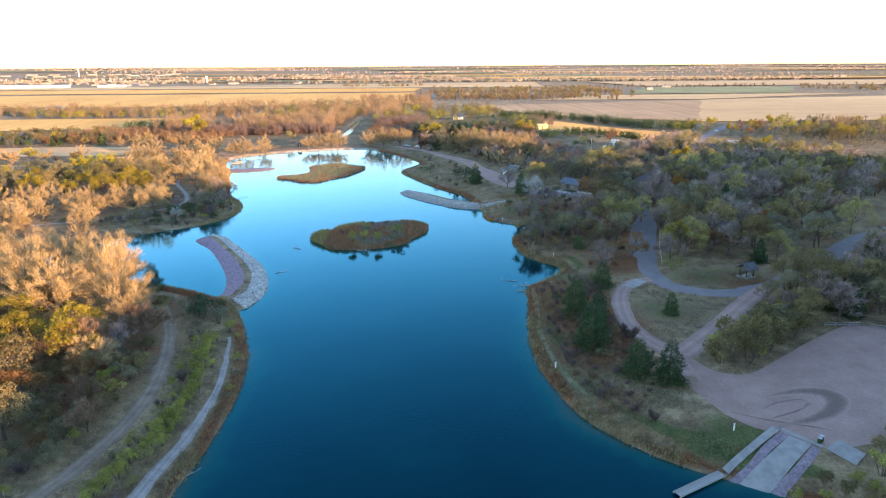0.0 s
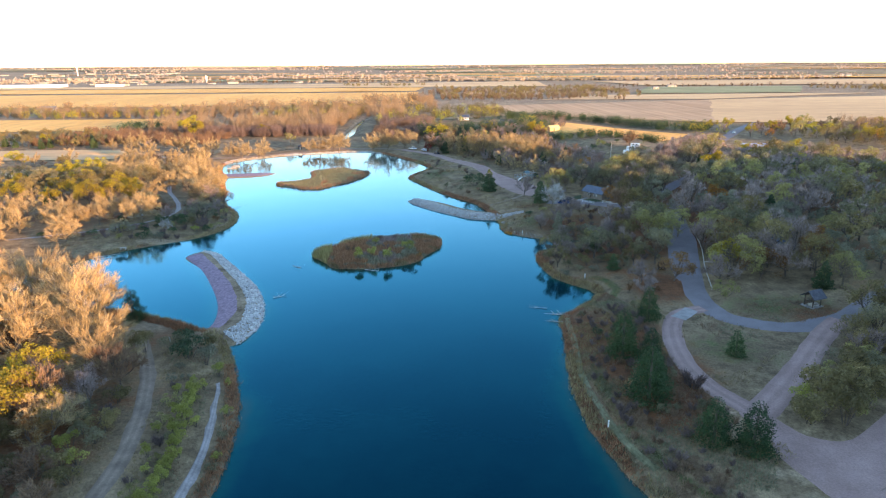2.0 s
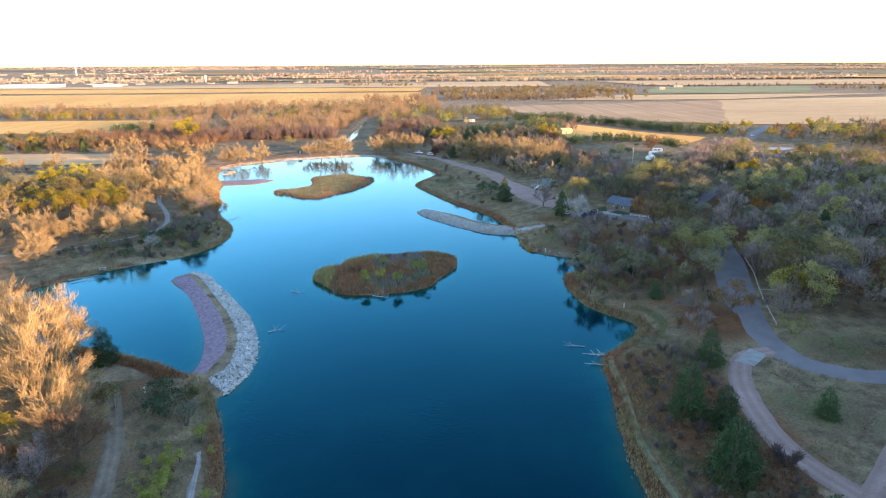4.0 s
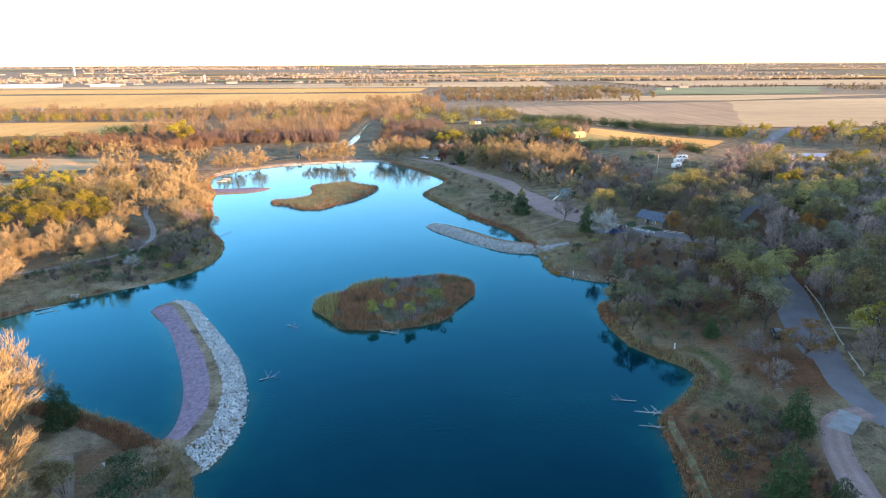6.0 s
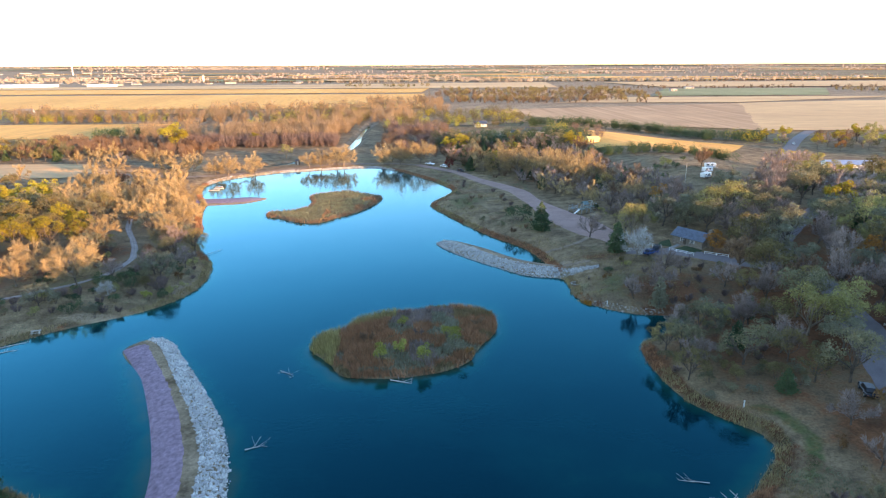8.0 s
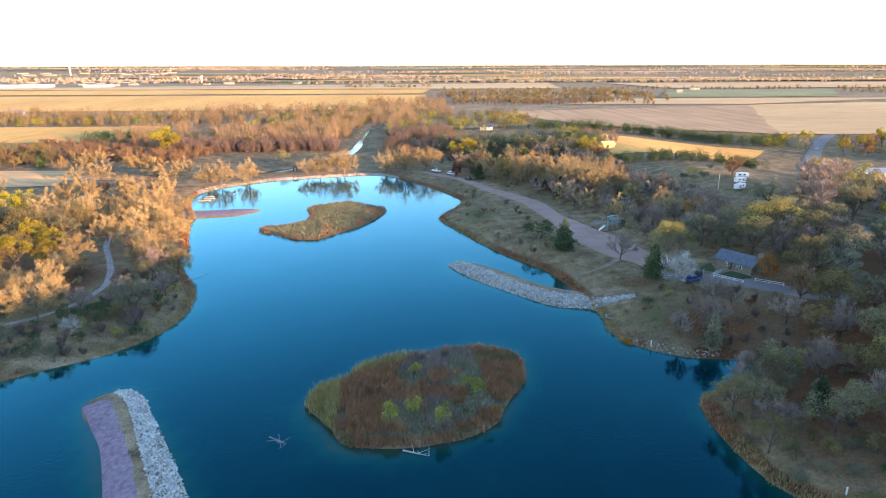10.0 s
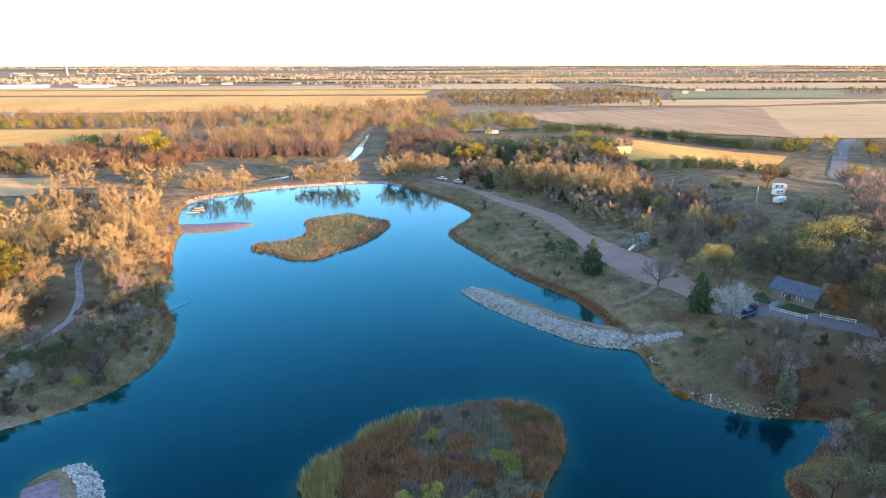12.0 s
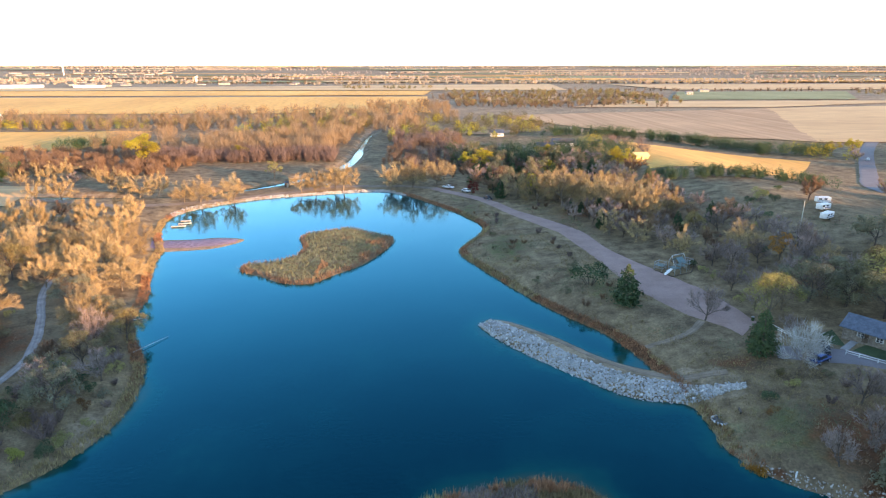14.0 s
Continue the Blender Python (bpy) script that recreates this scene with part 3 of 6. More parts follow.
def tubes(segs, sides=5):
    verts, faces = [], []
    for p, q, r, s in segs:
        d = q - p
        d = d / max(np.linalg.norm(d), 1e-6)
        u = np.cross(d, (0.3, 0.9, 0.2))
        u /= np.linalg.norm(u)
        v, o = np.cross(d, u), len(verts)
        for c, rad in ((p, r), (q, s)):
            for k in range(sides):
                a = 2 * math.pi * k / sides
                verts.append(c + (u * math.cos(a) + v * math.sin(a)) * rad)
        for k in range(sides):
            n = (k + 1) % sides
            faces.append((o + k, o + n, o + sides + n, o + sides + k))
    return verts, faces


def grow(height, spread, rise, forks, seed, bare=0.25, thick=0.022, levels=3, dome=0.5):
    """Trunk and limbs: tapered segments, and the tips with their directions."""
    r = np.random.RandomState(seed)
    segs, tips = [], []

    def limb(p, d, length, rad, level):
        n = 3 if level < 3 else 2
        for k in range(n):
            d = d + r.normal(0, 0.13, 3) + np.array((0, 0, rise * 0.12))
            d /= np.linalg.norm(d)
            q = p + d * length / n
            segs.append((p, q, rad * (1 - 0.25 * k / n), rad * (1 - 0.25 * (k + 1) / n)))
            p = q
            if level >= 1:
                tips.append((p, d))
            if level < levels:
                for _ in range(forks if k == n - 1 else 1):
                    side = r.normal(0, 1, 3)
                    side -= side @ d * d
                    side /= np.linalg.norm(side)
                    nd = d * 0.65 + side * spread * r.uniform(0.55, 1.0) + np.array((0, 0, rise * 0.25))
                    nd /= np.linalg.norm(nd)
                    limb(p, nd, length * r.uniform(0.55, 0.78), rad * 0.55, level + 1)

    base = np.array((0.0, 0, -0.3))
    top = np.array((r.normal(0, 0.25), r.normal(0, 0.25), height * bare))
    segs.append((base, top, height * thick * 1.35, height * thick))
    n = 4 + int(r.randint(0, 2))
    for k in range(n):
        a = 2 * math.pi * (k + r.uniform(-0.25, 0.25)) / n
        d = np.array((math.cos(a) * spread, math.sin(a) * spread, 0.55 + rise * 0.5))
        limb(top - np.array((0, 0, r.uniform(0, 0.12) * height)), d / np.linalg.norm(d), height * r.uniform(0.26, 0.34), height * thick * 0.6, 1)
    limb(top, np.array((0.05, 0.02, 1.0)), height * 0.32, height * thick * 0.75, 1)
    k = height / max(float(q[2]) for _, q, _, _ in segs)
    heart, radii = np.array((0, 0, height * 0.5)), np.array((height * dome, height * dome, height * 0.5))

    def tame(p):
        """Draw what reaches out too far back to a rounded crown."""
        p = p * k
        e = (p - heart) / radii
        far = np.linalg.norm(e)
        return p if far <= 0.92 else heart + (p - heart) * (0.92 + 0.25 * (1 - math.exp(-(far - 0.92) / 0.6))) / far
    segs = [(p if p[2] <= 0 else tame(p), tame(q), a, b) for p, q, a, b in segs]
    out = []
    for p, d in tips:
        p = tame(p)
        fan = p - np.array((0, 0, height * 0.22))
        d = d * 0.5 + fan / max(np.linalg.norm(fan), 0.1) * 0.75
        out.append((p, d / np.linalg.norm(d)))
    return segs, out


def twigs(tips, count, length, width, seed, rise=0.35, loose=0.5, stray=0.12):
    r = np.random.RandomState(seed)
    P, D = np.array([t[0] for t in tips]), np.array([t[1] for t in tips])
    i = r.randint(0, len(P), count)
    d = D[i] * 0.8 + r.normal(0, loose, (count, 3)) + np.array((0, 0, rise))
    d /= np.linalg.norm(d, axis=1)[:, None]
    p = P[i] + r.normal(0, stray, (count, 3))
    L = length * r.uniform(0.5, 1.3, count)[:, None]
    u = np.cross(d, r.normal(0, 1, (count, 3)))
    u /= np.linalg.norm(u, axis=1)[:, None]
    w = width * r.uniform(0.6, 1.3, count)[:, None]
    verts = np.stack([p - u * w, p + u * w, p + d * L], 1).reshape(-1, 3)
    return verts, np.arange(count * 3).reshape(-1, 3).tolist()


def sprays(centres, size, seed, flat=0.0):
    """Leaf sprays: small bent quads about the given places."""
    r = np.random.RandomState(seed)
    n = len(centres)
    a = r.normal(0, 1, (n, 3))
    a[:, 2] *= 1 - flat
    a /= np.linalg.norm(a, axis=1)[:, None]
    b = np.cross(a, r.normal(0, 1, (n, 3)))
    b /= np.linalg.norm(b, axis=1)[:, None]
    s = size * r.uniform(0.55, 1.25, n)[:, None]
    c = np.array(centres)
    verts = np.stack([c - a * s, c - b * s * 0.6, c + a * s, c + b * s * 0.6 + np.cross(a, b) * s * 0.3], 1).reshape(-1, 3)
    return verts, np.arange(n * 4).reshape(-1, 4).tolist()


def clumped(centres, radii, count, size, seed, heart, squash=0.8):
    """Leaf sprays that wrap rounded clumps: more above and outside than below, each lying roughly along its clump's skin."""
    r = np.random.RandomState(seed)
    C, R = np.array(centres), np.array(radii)
    i = r.randint(0, len(C), count)
    out = C - np.array(heart)
    out /= np.maximum(np.linalg.norm(out, axis=1), 0.1)[:, None]
    v = r.normal(0, 1, (count, 3)) + out[i] * 0.6 + np.array((0, 0, 0.4))
    v /= np.linalg.norm(v, axis=1)[:, None]
    c = C[i] + v * (R[i] * r.uniform(0.6, 1.08, count))[:, None] * np.array((1, 1, squash))
    c[:, 2] = np.maximum(c[:, 2], 0.08)
    n = v + r.normal(0, 0.5, (count, 3))
    n /= np.linalg.norm(n, axis=1)[:, None]
    a = np.cross(n, r.normal(0, 1, (count, 3)))
    a /= np.linalg.norm(a, axis=1)[:, None]
    b = np.cross(n, a)
    s = size * r.uniform(0.55, 1.25, count)[:, None]
    verts = np.stack([c - a * s, c - b * s * 0.6, c + a * s, c + b * s * 0.6 + n * s * 0.3], 1).reshape(-1, 3)
    return verts, np.arange(count * 4).reshape(-1, 4).tolist()


def crown_clumps(tips, height, clumps, radius, seed):
    """Pick clump places among the limb tips, the outer ones first."""
    r = np.random.RandomState(seed)
    P = np.array([t[0] for t in tips])
    heart = np.array((0, 0, height * 0.42))
    far = np.linalg.norm((P - heart) / np.array((1, 1, 0.85)), axis=1)
    order = np.argsort(-far * r.uniform(0.6, 1.0, len(P)))
    pick = []
    for k in order:
        if all(np.linalg.norm(P[k] - q) > radius * 0.75 for q in pick):
            pick.append(P[k])
        if len(pick) == clumps:
            break
    return pick, radius * r.uniform(0.75, 1.3, len(pick)), heart


def mesh_of(name, verts, faces, mat):
    me = bpy.data.meshes.new(name)
    me.from_pydata([tuple(v) for v in verts], [], [tuple(f) for f in faces])
    me.materials.append(mat)
    return me


def cone_places(height, radius, count, seed, power=1.0):
    r = np.random.RandomState(seed)
    h = 1 - np.sqrt(r.uniform(0, 1, count))
    lump = 1 + 0.2 * np.sin(r.uniform(0, 6.3) + h * 23) + r.normal(0, 0.1, count)
    a = r.uniform(0, 2 * math.pi, count)
    rad = radius * (1 - h) ** power * lump * r.uniform(0.55, 1.05, count) * (1 + 0.15 * np.sin(3 * a + 9 * h))
    rad *= np.clip(h / 0.08 + 0.6, 0, 1)
    return np.stack([np.cos(a) * rad, np.sin(a) * rad, 0.25 + h * (height - 0.2)], 1)


KINDS = {}


def kind_tree(key, name, label, category, build, variants, group):
    """Make the meshes of one kind of plant: a list of (trunk mesh, crown mesh)."""
    KINDS[key] = (name, label, category, group, [build(k, False) for k in range(variants)], [build(k, True) for k in range(variants)])


def broadleaf(height, spread, rise, bark, leaf, count, size, seed, forks=2, blob=0.125, bare=0.25, dome=0.52):
    def make(k, lite):
        segs, tips = grow(height, spread, rise, forks, seed + k, bare, levels=2 if lite else 3, dome=dome)
        n, s = (count // 2, size * 1.45) if lite else (count, size)
        places, radii, heart = crown_clumps(tips, height, 24 if lite else 38, height * blob, seed + k)
        return mesh_of("trunk", *tubes(segs, 3), bark), mesh_of("crown", *clumped(places, radii, n, s, seed + k, heart), leaf)
    return make


def leafless(height, spread, rise, bark, twig, count, length, width, seed, forks=2, bare=0.22, loose=0.5, dome=0.5, stray=0.2):
    def make(k, lite):
        segs, tips = grow(height, spread, rise, forks, seed + k, bare, levels=2 if lite else 3, dome=dome)
        n, w, l = (count // 2, width * 1.45, length * 1.15) if lite else (count, width, length)
        return mesh_of("trunk", *tubes(segs, 3), bark), mesh_of("crown", *twigs(tips, n, l, w, seed + k, 0.3, loose, stray), twig)
    return make


def conifer(height, radius, count, size, seed, power=1.0, needle=NEEDLE):
    def make(k, lite):
        n, z = (count * 2 // 5, size * 1.5) if lite else (count, size)
        r = height * 0.02
        segs = [(np.array((0, 0, -0.3)), np.array((0, 0, height * 0.5)), r * 1.5, r), (np.array((0, 0, height * 0.5)), np.array((0, 0, height * 0.95)), r, r * 0.3)]
        return mesh_of("trunk", *tubes(segs, 6), BARK_DARK), mesh_of("crown", *sprays(cone_places(height, radius, n, seed + k, power), z, seed + k), needle)
    return make


def bush(height, radius, leaf, count, size, seed):
    def make(k, lite):
        r = np.random.RandomState(seed + k)
        segs, lumps = [], []
        for _ in range(7):
            a, o = r.uniform(0, 6.28), r.uniform(0.2, 0.8) * radius
            q = np.array((math.cos(a) * o, math.sin(a) * o, height * r.uniform(0.45, 0.85)))
            segs.append((np.array((q[0] * 0.2, q[1] * 0.2, -0.2)), q, 0.05, 0.02))
            lumps.append(q)
        size_k = r.uniform(0.34, 0.5, 7) * radius
        return mesh_of("stem_clump", *tubes(segs, 4), BARK_DARK), mesh_of("foliage", *clumped(lumps, size_k, count, size, seed + k, (0, 0, height * 0.3), 0.9), leaf)
    return make


def thicket(height, radius, twig, count, seed):
    def make(k, lite):
        r = np.random.RandomState(seed + k)
        segs, tips = [], []
        for _ in range(12):
            a, o = r.uniform(0, 6.28), r.uniform(0.2, 0.9) * radius
            q = np.array((math.cos(a) * o, math.sin(a) * o, height * r.uniform(0.5, 0.85)))
            p = np.array((q[0] * 0.25, q[1] * 0.25, -0.2))
            segs.append((p, q, 0.05, 0.02))
            for s in (0.4, 0.6, 0.8, 1.0):
                tips.append((p + (q - p) * s, (q - p) / np.linalg.norm(q - p)))
        return mesh_of("stem_clump", *tubes(segs, 4), BARK_DARK), mesh_of("foliage", *twigs(tips, count, height * 0.4, 0.05, seed + k, 0.3), twig)
    return make


kind_tree("cotton", "cottonwood_tree", "leafless pale cottonwood tree with a wide fan of twigs", "tree", leafless(13, 1.15, 0.28, BARK_PALE, TWIG_PALE, 6200, 1.2, 0.036, 100, 2, 0.2, 0.32, 0.62, 0.3), 5, "bare cottonwoods round the lake")
kind_tree("ash", "bare_tree", "leafless grey-brown tree with fine twigs", "tree", leafless(10, 0.7, 0.45, BARK_DARK, TWIG_GREY, 2000, 1.2, 0.05, 200), 3, "bare grey trees")
kind_tree("silverbare", "silver_bare_tree", "leafless tree with silvery white twigs", "tree", leafless(8, 0.8, 0.4, BARK_PALE, TWIG_SILVER, 1500, 1.5, 0.032, 250), 1, "silver bare trees")
kind_tree("rust", "rust_tree", "nearly bare tree with rust-brown twigs and leaves", "tree", leafless(8.5, 0.75, 0.4, BARK_DARK, TWIG_RUST, 1900, 1.0, 0.07, 230), 2, "rust-brown trees")
kind_tree("gold", "gold_tree", "broad tree with golden yellow autumn leaves", "tree", broadleaf(10, 0.75, 0.4, BARK_DARK, LEAF_GOLD, 3000, 0.19, 300), 3, "golden autumn trees")
kind_tree("olive", "olive_tree", "tree with olive green turning leaves", "tree", broadleaf(10.5, 0.75, 0.4, BARK_DARK, LEAF_OLIVE, 3000, 0.19, 340), 3, "olive green trees")
kind_tree("green", "green_tree", "dense tree with dark green leaves", "tree", broadleaf(11, 0.7, 0.45, BARK_DARK, LEAF_GREEN, 2900, 0.19, 370), 3, "dark green trees")
kind_tree("silver", "silver_tree", "rounded tree with silvery grey-green leaves", "tree", broadleaf(8.5, 0.85, 0.3, BARK_DARK, LEAF_SILVER, 3000, 0.19, 400), 3, "silvery green trees")
kind_tree("lime", "lime_tree", "airy tree with yellow-green leaves", "tree", broadleaf(11, 0.8, 0.4, BARK_PALE, LEAF_LIME, 3000, 0.19, 430), 3, "yellow-green trees")
kind_tree("orange", "orange_tree", "small tree with orange autumn leaves", "tree", broadleaf(7, 0.65, 0.5, BARK_DARK, LEAF_ORANGE, 1500, 0.18, 460), 2, "orange autumn trees")
kind_tree("red", "red_tree", "small rounded tree with dark red leaves", "tree", broadleaf(5.5, 0.7, 0.4, BARK_DARK, LEAF_RED, 1300, 0.18, 480), 1, "red trees")
kind_tree("cedar", "cedar_tree", "dark green cedar tree of pointed shape", "tree", conifer(8, 2.5, 2000, 0.26, 500, 0.65), 3, "dark cedars")
kind_tree("conic", "silver_conic_tree", "tall silvery green tree of narrow shape", "tree", conifer(9.5, 2.2, 1500, 0.30, 560, 0.5, LEAF_SILVER), 1, "silver conic trees")
kind_tree("pine", "pine_tree", "stout dark green pine tree", "tree", conifer(9.4, 3.1, 6000, 0.15, 530, 0.5, PINE_NEEDLE), 3, "stout pines")
kind_tree("brown", "brown_tree", "low tree with withered rust-brown leaves", "tree", broadleaf(8, 0.75, 0.4, BARK_DARK, LEAF_BROWN, 2200, 0.18, 490), 3, "brown-leaved trees")
kind_tree("bush_yellow", "yellow_shrub", "tall yellow-green leafy shrub beside the path", "shrub", bush(3.2, 1.7, LEAF_YELLOW, 900, 0.12, 720), 3, "tall yellow-green shrubs")
kind_tree("bush_brown", "brown_shrub", "leafy shrub with withered brown leaves", "shrub", bush(2.6, 2.0, LEAF_BROWN, 800, 0.13, 740), 2, "brown leafy shrubs")
kind_tree("bush_olive", "olive_shrub", "dense rounded olive green shrub", "shrub", bush(3.4, 2.3, LEAF_OLIVE, 1500, 0.13, 760), 3, "olive green shrubs")
kind_tree("bush_green", "green_shrub", "leafy green shrub in dry grass", "shrub", bush(2.6, 2.0, LEAF_GREEN, 900, 0.13, 600), 3, "green shrubs")
kind_tree("bush_lime", "lime_shrub", "yellow-green leafy shrub in dry grass", "shrub", bush(2.8, 2.0, LEAF_LIME, 900, 0.13, 620), 3, "yellow-green shrubs")
kind_tree("bush_silver", "silver_shrub", "silvery grey-green leafy shrub near the shore", "shrub", bush(2.8, 2.2, LEAF_SILVER, 900, 0.13, 640), 3, "silvery shrubs")
kind_tree("bush_bare", "bare_shrub", "leafless brownish purple shrub in grass", "shrub", thicket(2.4, 1.8, TWIG_DUSK, 520, 660), 3, "leafless shrubs")
kind_tree("bush_rust", "rust_shrub", "rust-brown dry shrub in grass", "shrub", thicket(2.0, 1.6, TWIG_RUST, 420, 680), 2, "rusty shrubs")
kind_tree("juniper", "juniper_shrub", "low dark green juniper shrub", "shrub", bush(2.2, 2.2, NEEDLE, 900, 0.13, 700), 2, "low junipers")


def plant(key, x, y, size=1.0, which=None, near=False):
    name, label, category, group, full, lite = KINDS[key]
    meshes = full if near or y < (345 if x < 0 else 310) and -135 < x < 125 else lite
    trunk, crown = meshes[rnd.randint(len(meshes)) if which is None else which]
    root = tagged(new(name), label, category, group)
    m = pose(x, y, gz(x, y) - 0.05, rnd.uniform(-2, 2), rnd.uniform(-2, 2), rnd.uniform(0, 360))
    s = size * rnd.uniform(0.9, 1.1)
    root.matrix_basis = m @ Matrix.Diagonal((s * rnd.uniform(0.9, 1.15), s * rnd.uniform(0.9, 1.15), s, 1))
    for me in (trunk, crown):
        new(me.name.split(".")[0], me).parent = root
    return root


TAKEN = []


def free(x, y, gap):
    for a, b, g in TAKEN:
        if (a - x) ** 2 + (b - y) ** 2 < (0.5 * (gap + g)) ** 2:
            return False
    TAKEN.append((x, y, gap))
    return True


def wood(x0, x1, y0, y1, count, mix, gap, keep=None, size=(0.8, 1.15), off=2.5):
    """Scatter plants of a mix over a stretch of the plan, clear of water and roads."""
    keys, weights = zip(*mix)
    w = np.array(weights, float) / sum(weights)
    made = 0
    for _ in range(count * 8):
        if made >= count:
            break
        x, y = rnd.uniform(x0, x1), rnd.uniform(y0, y1)
        if shore(x, y) < off or (keep and not keep(x, y)) or any(near_line(x, y, l, g) for l, g in CLEAR) or not free(x, y, gap):
            continue
        made += 1
        plant(keys[rnd.choice(len(keys), p=w)], x, y, rnd.uniform(*size))


def near_line(x, y, line, g):
    return np.min((line[:, 0] - x) ** 2 + (line[:, 1] - y) ** 2) < g * g


CLEAR = [(spline(p, 1.5), g) for p, g in (
    ([(160, 180), (118, 150), (100, 138), (84, 133), (74, 142), (74, 152), (83, 181), (91, 201), (98, 228), (115, 262), (140, 285)], 4.0),
    ([(98, 229), (86, 236), (74, 248), (60, 255)], 5.0), ([(72, 146), (61, 139), (57, 121), (58, 109), (60, 98)], 3.5), ([(60, 106), (77, 121), (95, 135)], 4.0),
    ([(62, 85), (72, 85), (90, 95)], 13.0), ([(60, 265), (52, 290), (46, 330), (40, 350), (25, 395), (5, 432)], 7.5),
    ([(3, 434), (-40, 441), (-86, 418), (-125, 402), (-157, 414)], 3.5), ([(-40, 72), (-36, 97), (-44, 132), (-50, 145), (-56, 140)], 3.5), ([(-27, 72), (-25, 100), (-29, 124)], 2.0),
    ([(-104, 230), (-89, 242), (-84, 260), (-94, 287), (-101, 300)], 5.5))]
CLEAR += [(spline(p, 1.5), g) for p, g in (
    ([(75, 262), (84, 250)], 9.0), ([(93, 141), (95, 142)], 6.0), ([(76, 126), (66, 120), (68, 132)], 9.0),
    ([(100, 152), (82, 146)], 7.0), ([(-42, 620), (-48, 500), (-82, 442)], 6.0), ([(52, 232), (48, 240)], 8.0))]

# single plants that stand out
for key, x, y, s in [("pine", 46.8, 126.5, 0.95), ("pine", 50.4, 122.5, 0.75), ("pine", 45.8, 110.5, 0.95), ("pine", 48.6, 115, 0.7), ("pine", 50.4, 97.3, 0.9), ("pine", 54.8, 94.6, 0.85), ("pine", 67, 123, 0.6), ("pine", 57.6, 142, 0.8), ("juniper", 45.3, 137.8, 0.6),
                     ("cedar", 40.8, 283.5, 1.25), ("juniper", 36, 297, 2.2), ("pine", -56, 154, 0.9), ("lime", 76.5, 195.5, 0.95), ("lime", 82, 195, 0.9), ("lime", 88, 199, 0.8), ("brown", 72.5, 164.5, 0.85), ("bush_brown", 60.1, 161.2, 0.6), ("bush_brown", 65.6, 158.1, 0.5),
                     ("ash", 64.9, 165.9, 0.6), ("cedar", 60.8, 176.3, 0.6), ("ash", 61.5, 155, 0.6), ("lime", 87, 162, 1.15), ("gold", 86, 164, 1.0), ("bush_lime", 79.5, 152, 1.4), ("lime", 108, 153, 0.85), ("cedar", 103, 153, 0.8)]:
    TAKEN.append((x, y, 4))
    plant(key, x, y, s)
for key, x, y, s in [("olive", 124, 160, 0.9), ("ash", 53.7, 271, 0.75), ("lime", 66, 268.5, 1.0), ("lime", 71, 272, 0.8), ("silver", 78, 274, 1.15), ("silver", 84, 270, 0.9), ("cedar", 57.2, 254.8, 1.25), ("silverbare", 60.2, 248, 1.1), ("orange", 81, 246, 1.0),
                     ("conic", 56, 219.8, 0.8), ("bush_green", 65.3, 212.6, 1.2), ("cedar", 71, 208, 0.75), ("cedar", 60.5, 192.8, 0.7), ("bush_brown", 48.4, 235.9, 0.6), ("bush_lime", 64.6, 208, 1.5), ("bush_silver", 65, 209, 1.6), ("juniper", 50, 239.5, 0.7)]:
    TAKEN.append((x, y, 4))
    plant(key, x, y, s)
for key, x, y, s in [("orange", 87, 300.5, 1.1), ("bush_lime", 108.5, 350.5, 1.7), ("juniper", 92.4, 345, 0.8), ("juniper", 96, 342.4, 1.3), ("juniper", 112.5, 348, 0.9), ("juniper", 101.8, 333, 0.8),
                     ("rust", 123, 346, 0.95), ("juniper", 121.4, 361, 0.8), ("juniper", 84.5, 336, 0.9), ("juniper", 104.3, 348.7, 1.0), ("red", 17.6, 415, 1.0), ("bush_olive", -46, 136, 1.2), ("juniper", -37, 134, 1.7), ("juniper", -40, 140, 1.5), ("bush_olive", -35.5, 138, 1.1),
                     ("bush_silver", -33, 131, 1.3), ("bush_green", -41, 137, 1.3), ("bush_yellow", -29.5, 127, 0.9), ("cotton", -88, 240, 0.75), ("bush_bare", 54, 112, 1.2)]:
    TAKEN.append((x, y, 4))
    plant(key, x, y, s)
for key, x, y, s in [("gold", -58, 121, 0.85), ("gold", -64, 113, 0.95), ("gold", -70, 122, 1.0), ("gold", -54, 110, 0.95), ("olive", -60, 101, 0.9), ("brown", -55, 96, 0.9), ("rust", -74, 128, 0.9), ("brown", -49, 103, 0.75), ("gold", -66, 104, 0.9),
                     ("olive", -52, 86, 0.8), ("rust", -60, 88, 0.9), ("green", -56, 78, 0.8), ("ash", -47, 115, 0.65), ("ash", -49, 120, 0.6), ("green", 87, 263, 0.9), ("ash", 91, 257, 0.9), ("green", 84, 270, 1.0), ("silver", 94, 250, 0.95),
                     ("ash", 96, 262, 1.0), ("ash", 66, 261, 0.5), ("gold", -120, 296, 0.95), ("olive", -126, 302, 1.0), ("cedar", -116, 303, 1.0), ("gold", -112, 291, 0.8), ("olive", -132, 292, 1.0), ("gold", -128, 285, 0.9)]:
    TAKEN.append((x, y, 4))
    plant(key, x, y, s)
for key, x, y, s in [("green", -122, 310, 0.9), ("gold", -108, 281, 0.7), ("olive", -115, 312, 0.95), ("gold", -138, 300, 1.0), ("olive", -140, 286, 0.9), ("orange", -111, 286, 0.9), ("cedar", -131, 310, 1.0), ("gold", -146, 292, 0.9), ("olive", -118, 284, 0.8)]:
    TAKEN.append((x, y, 4))
    plant(key, x, y, s)
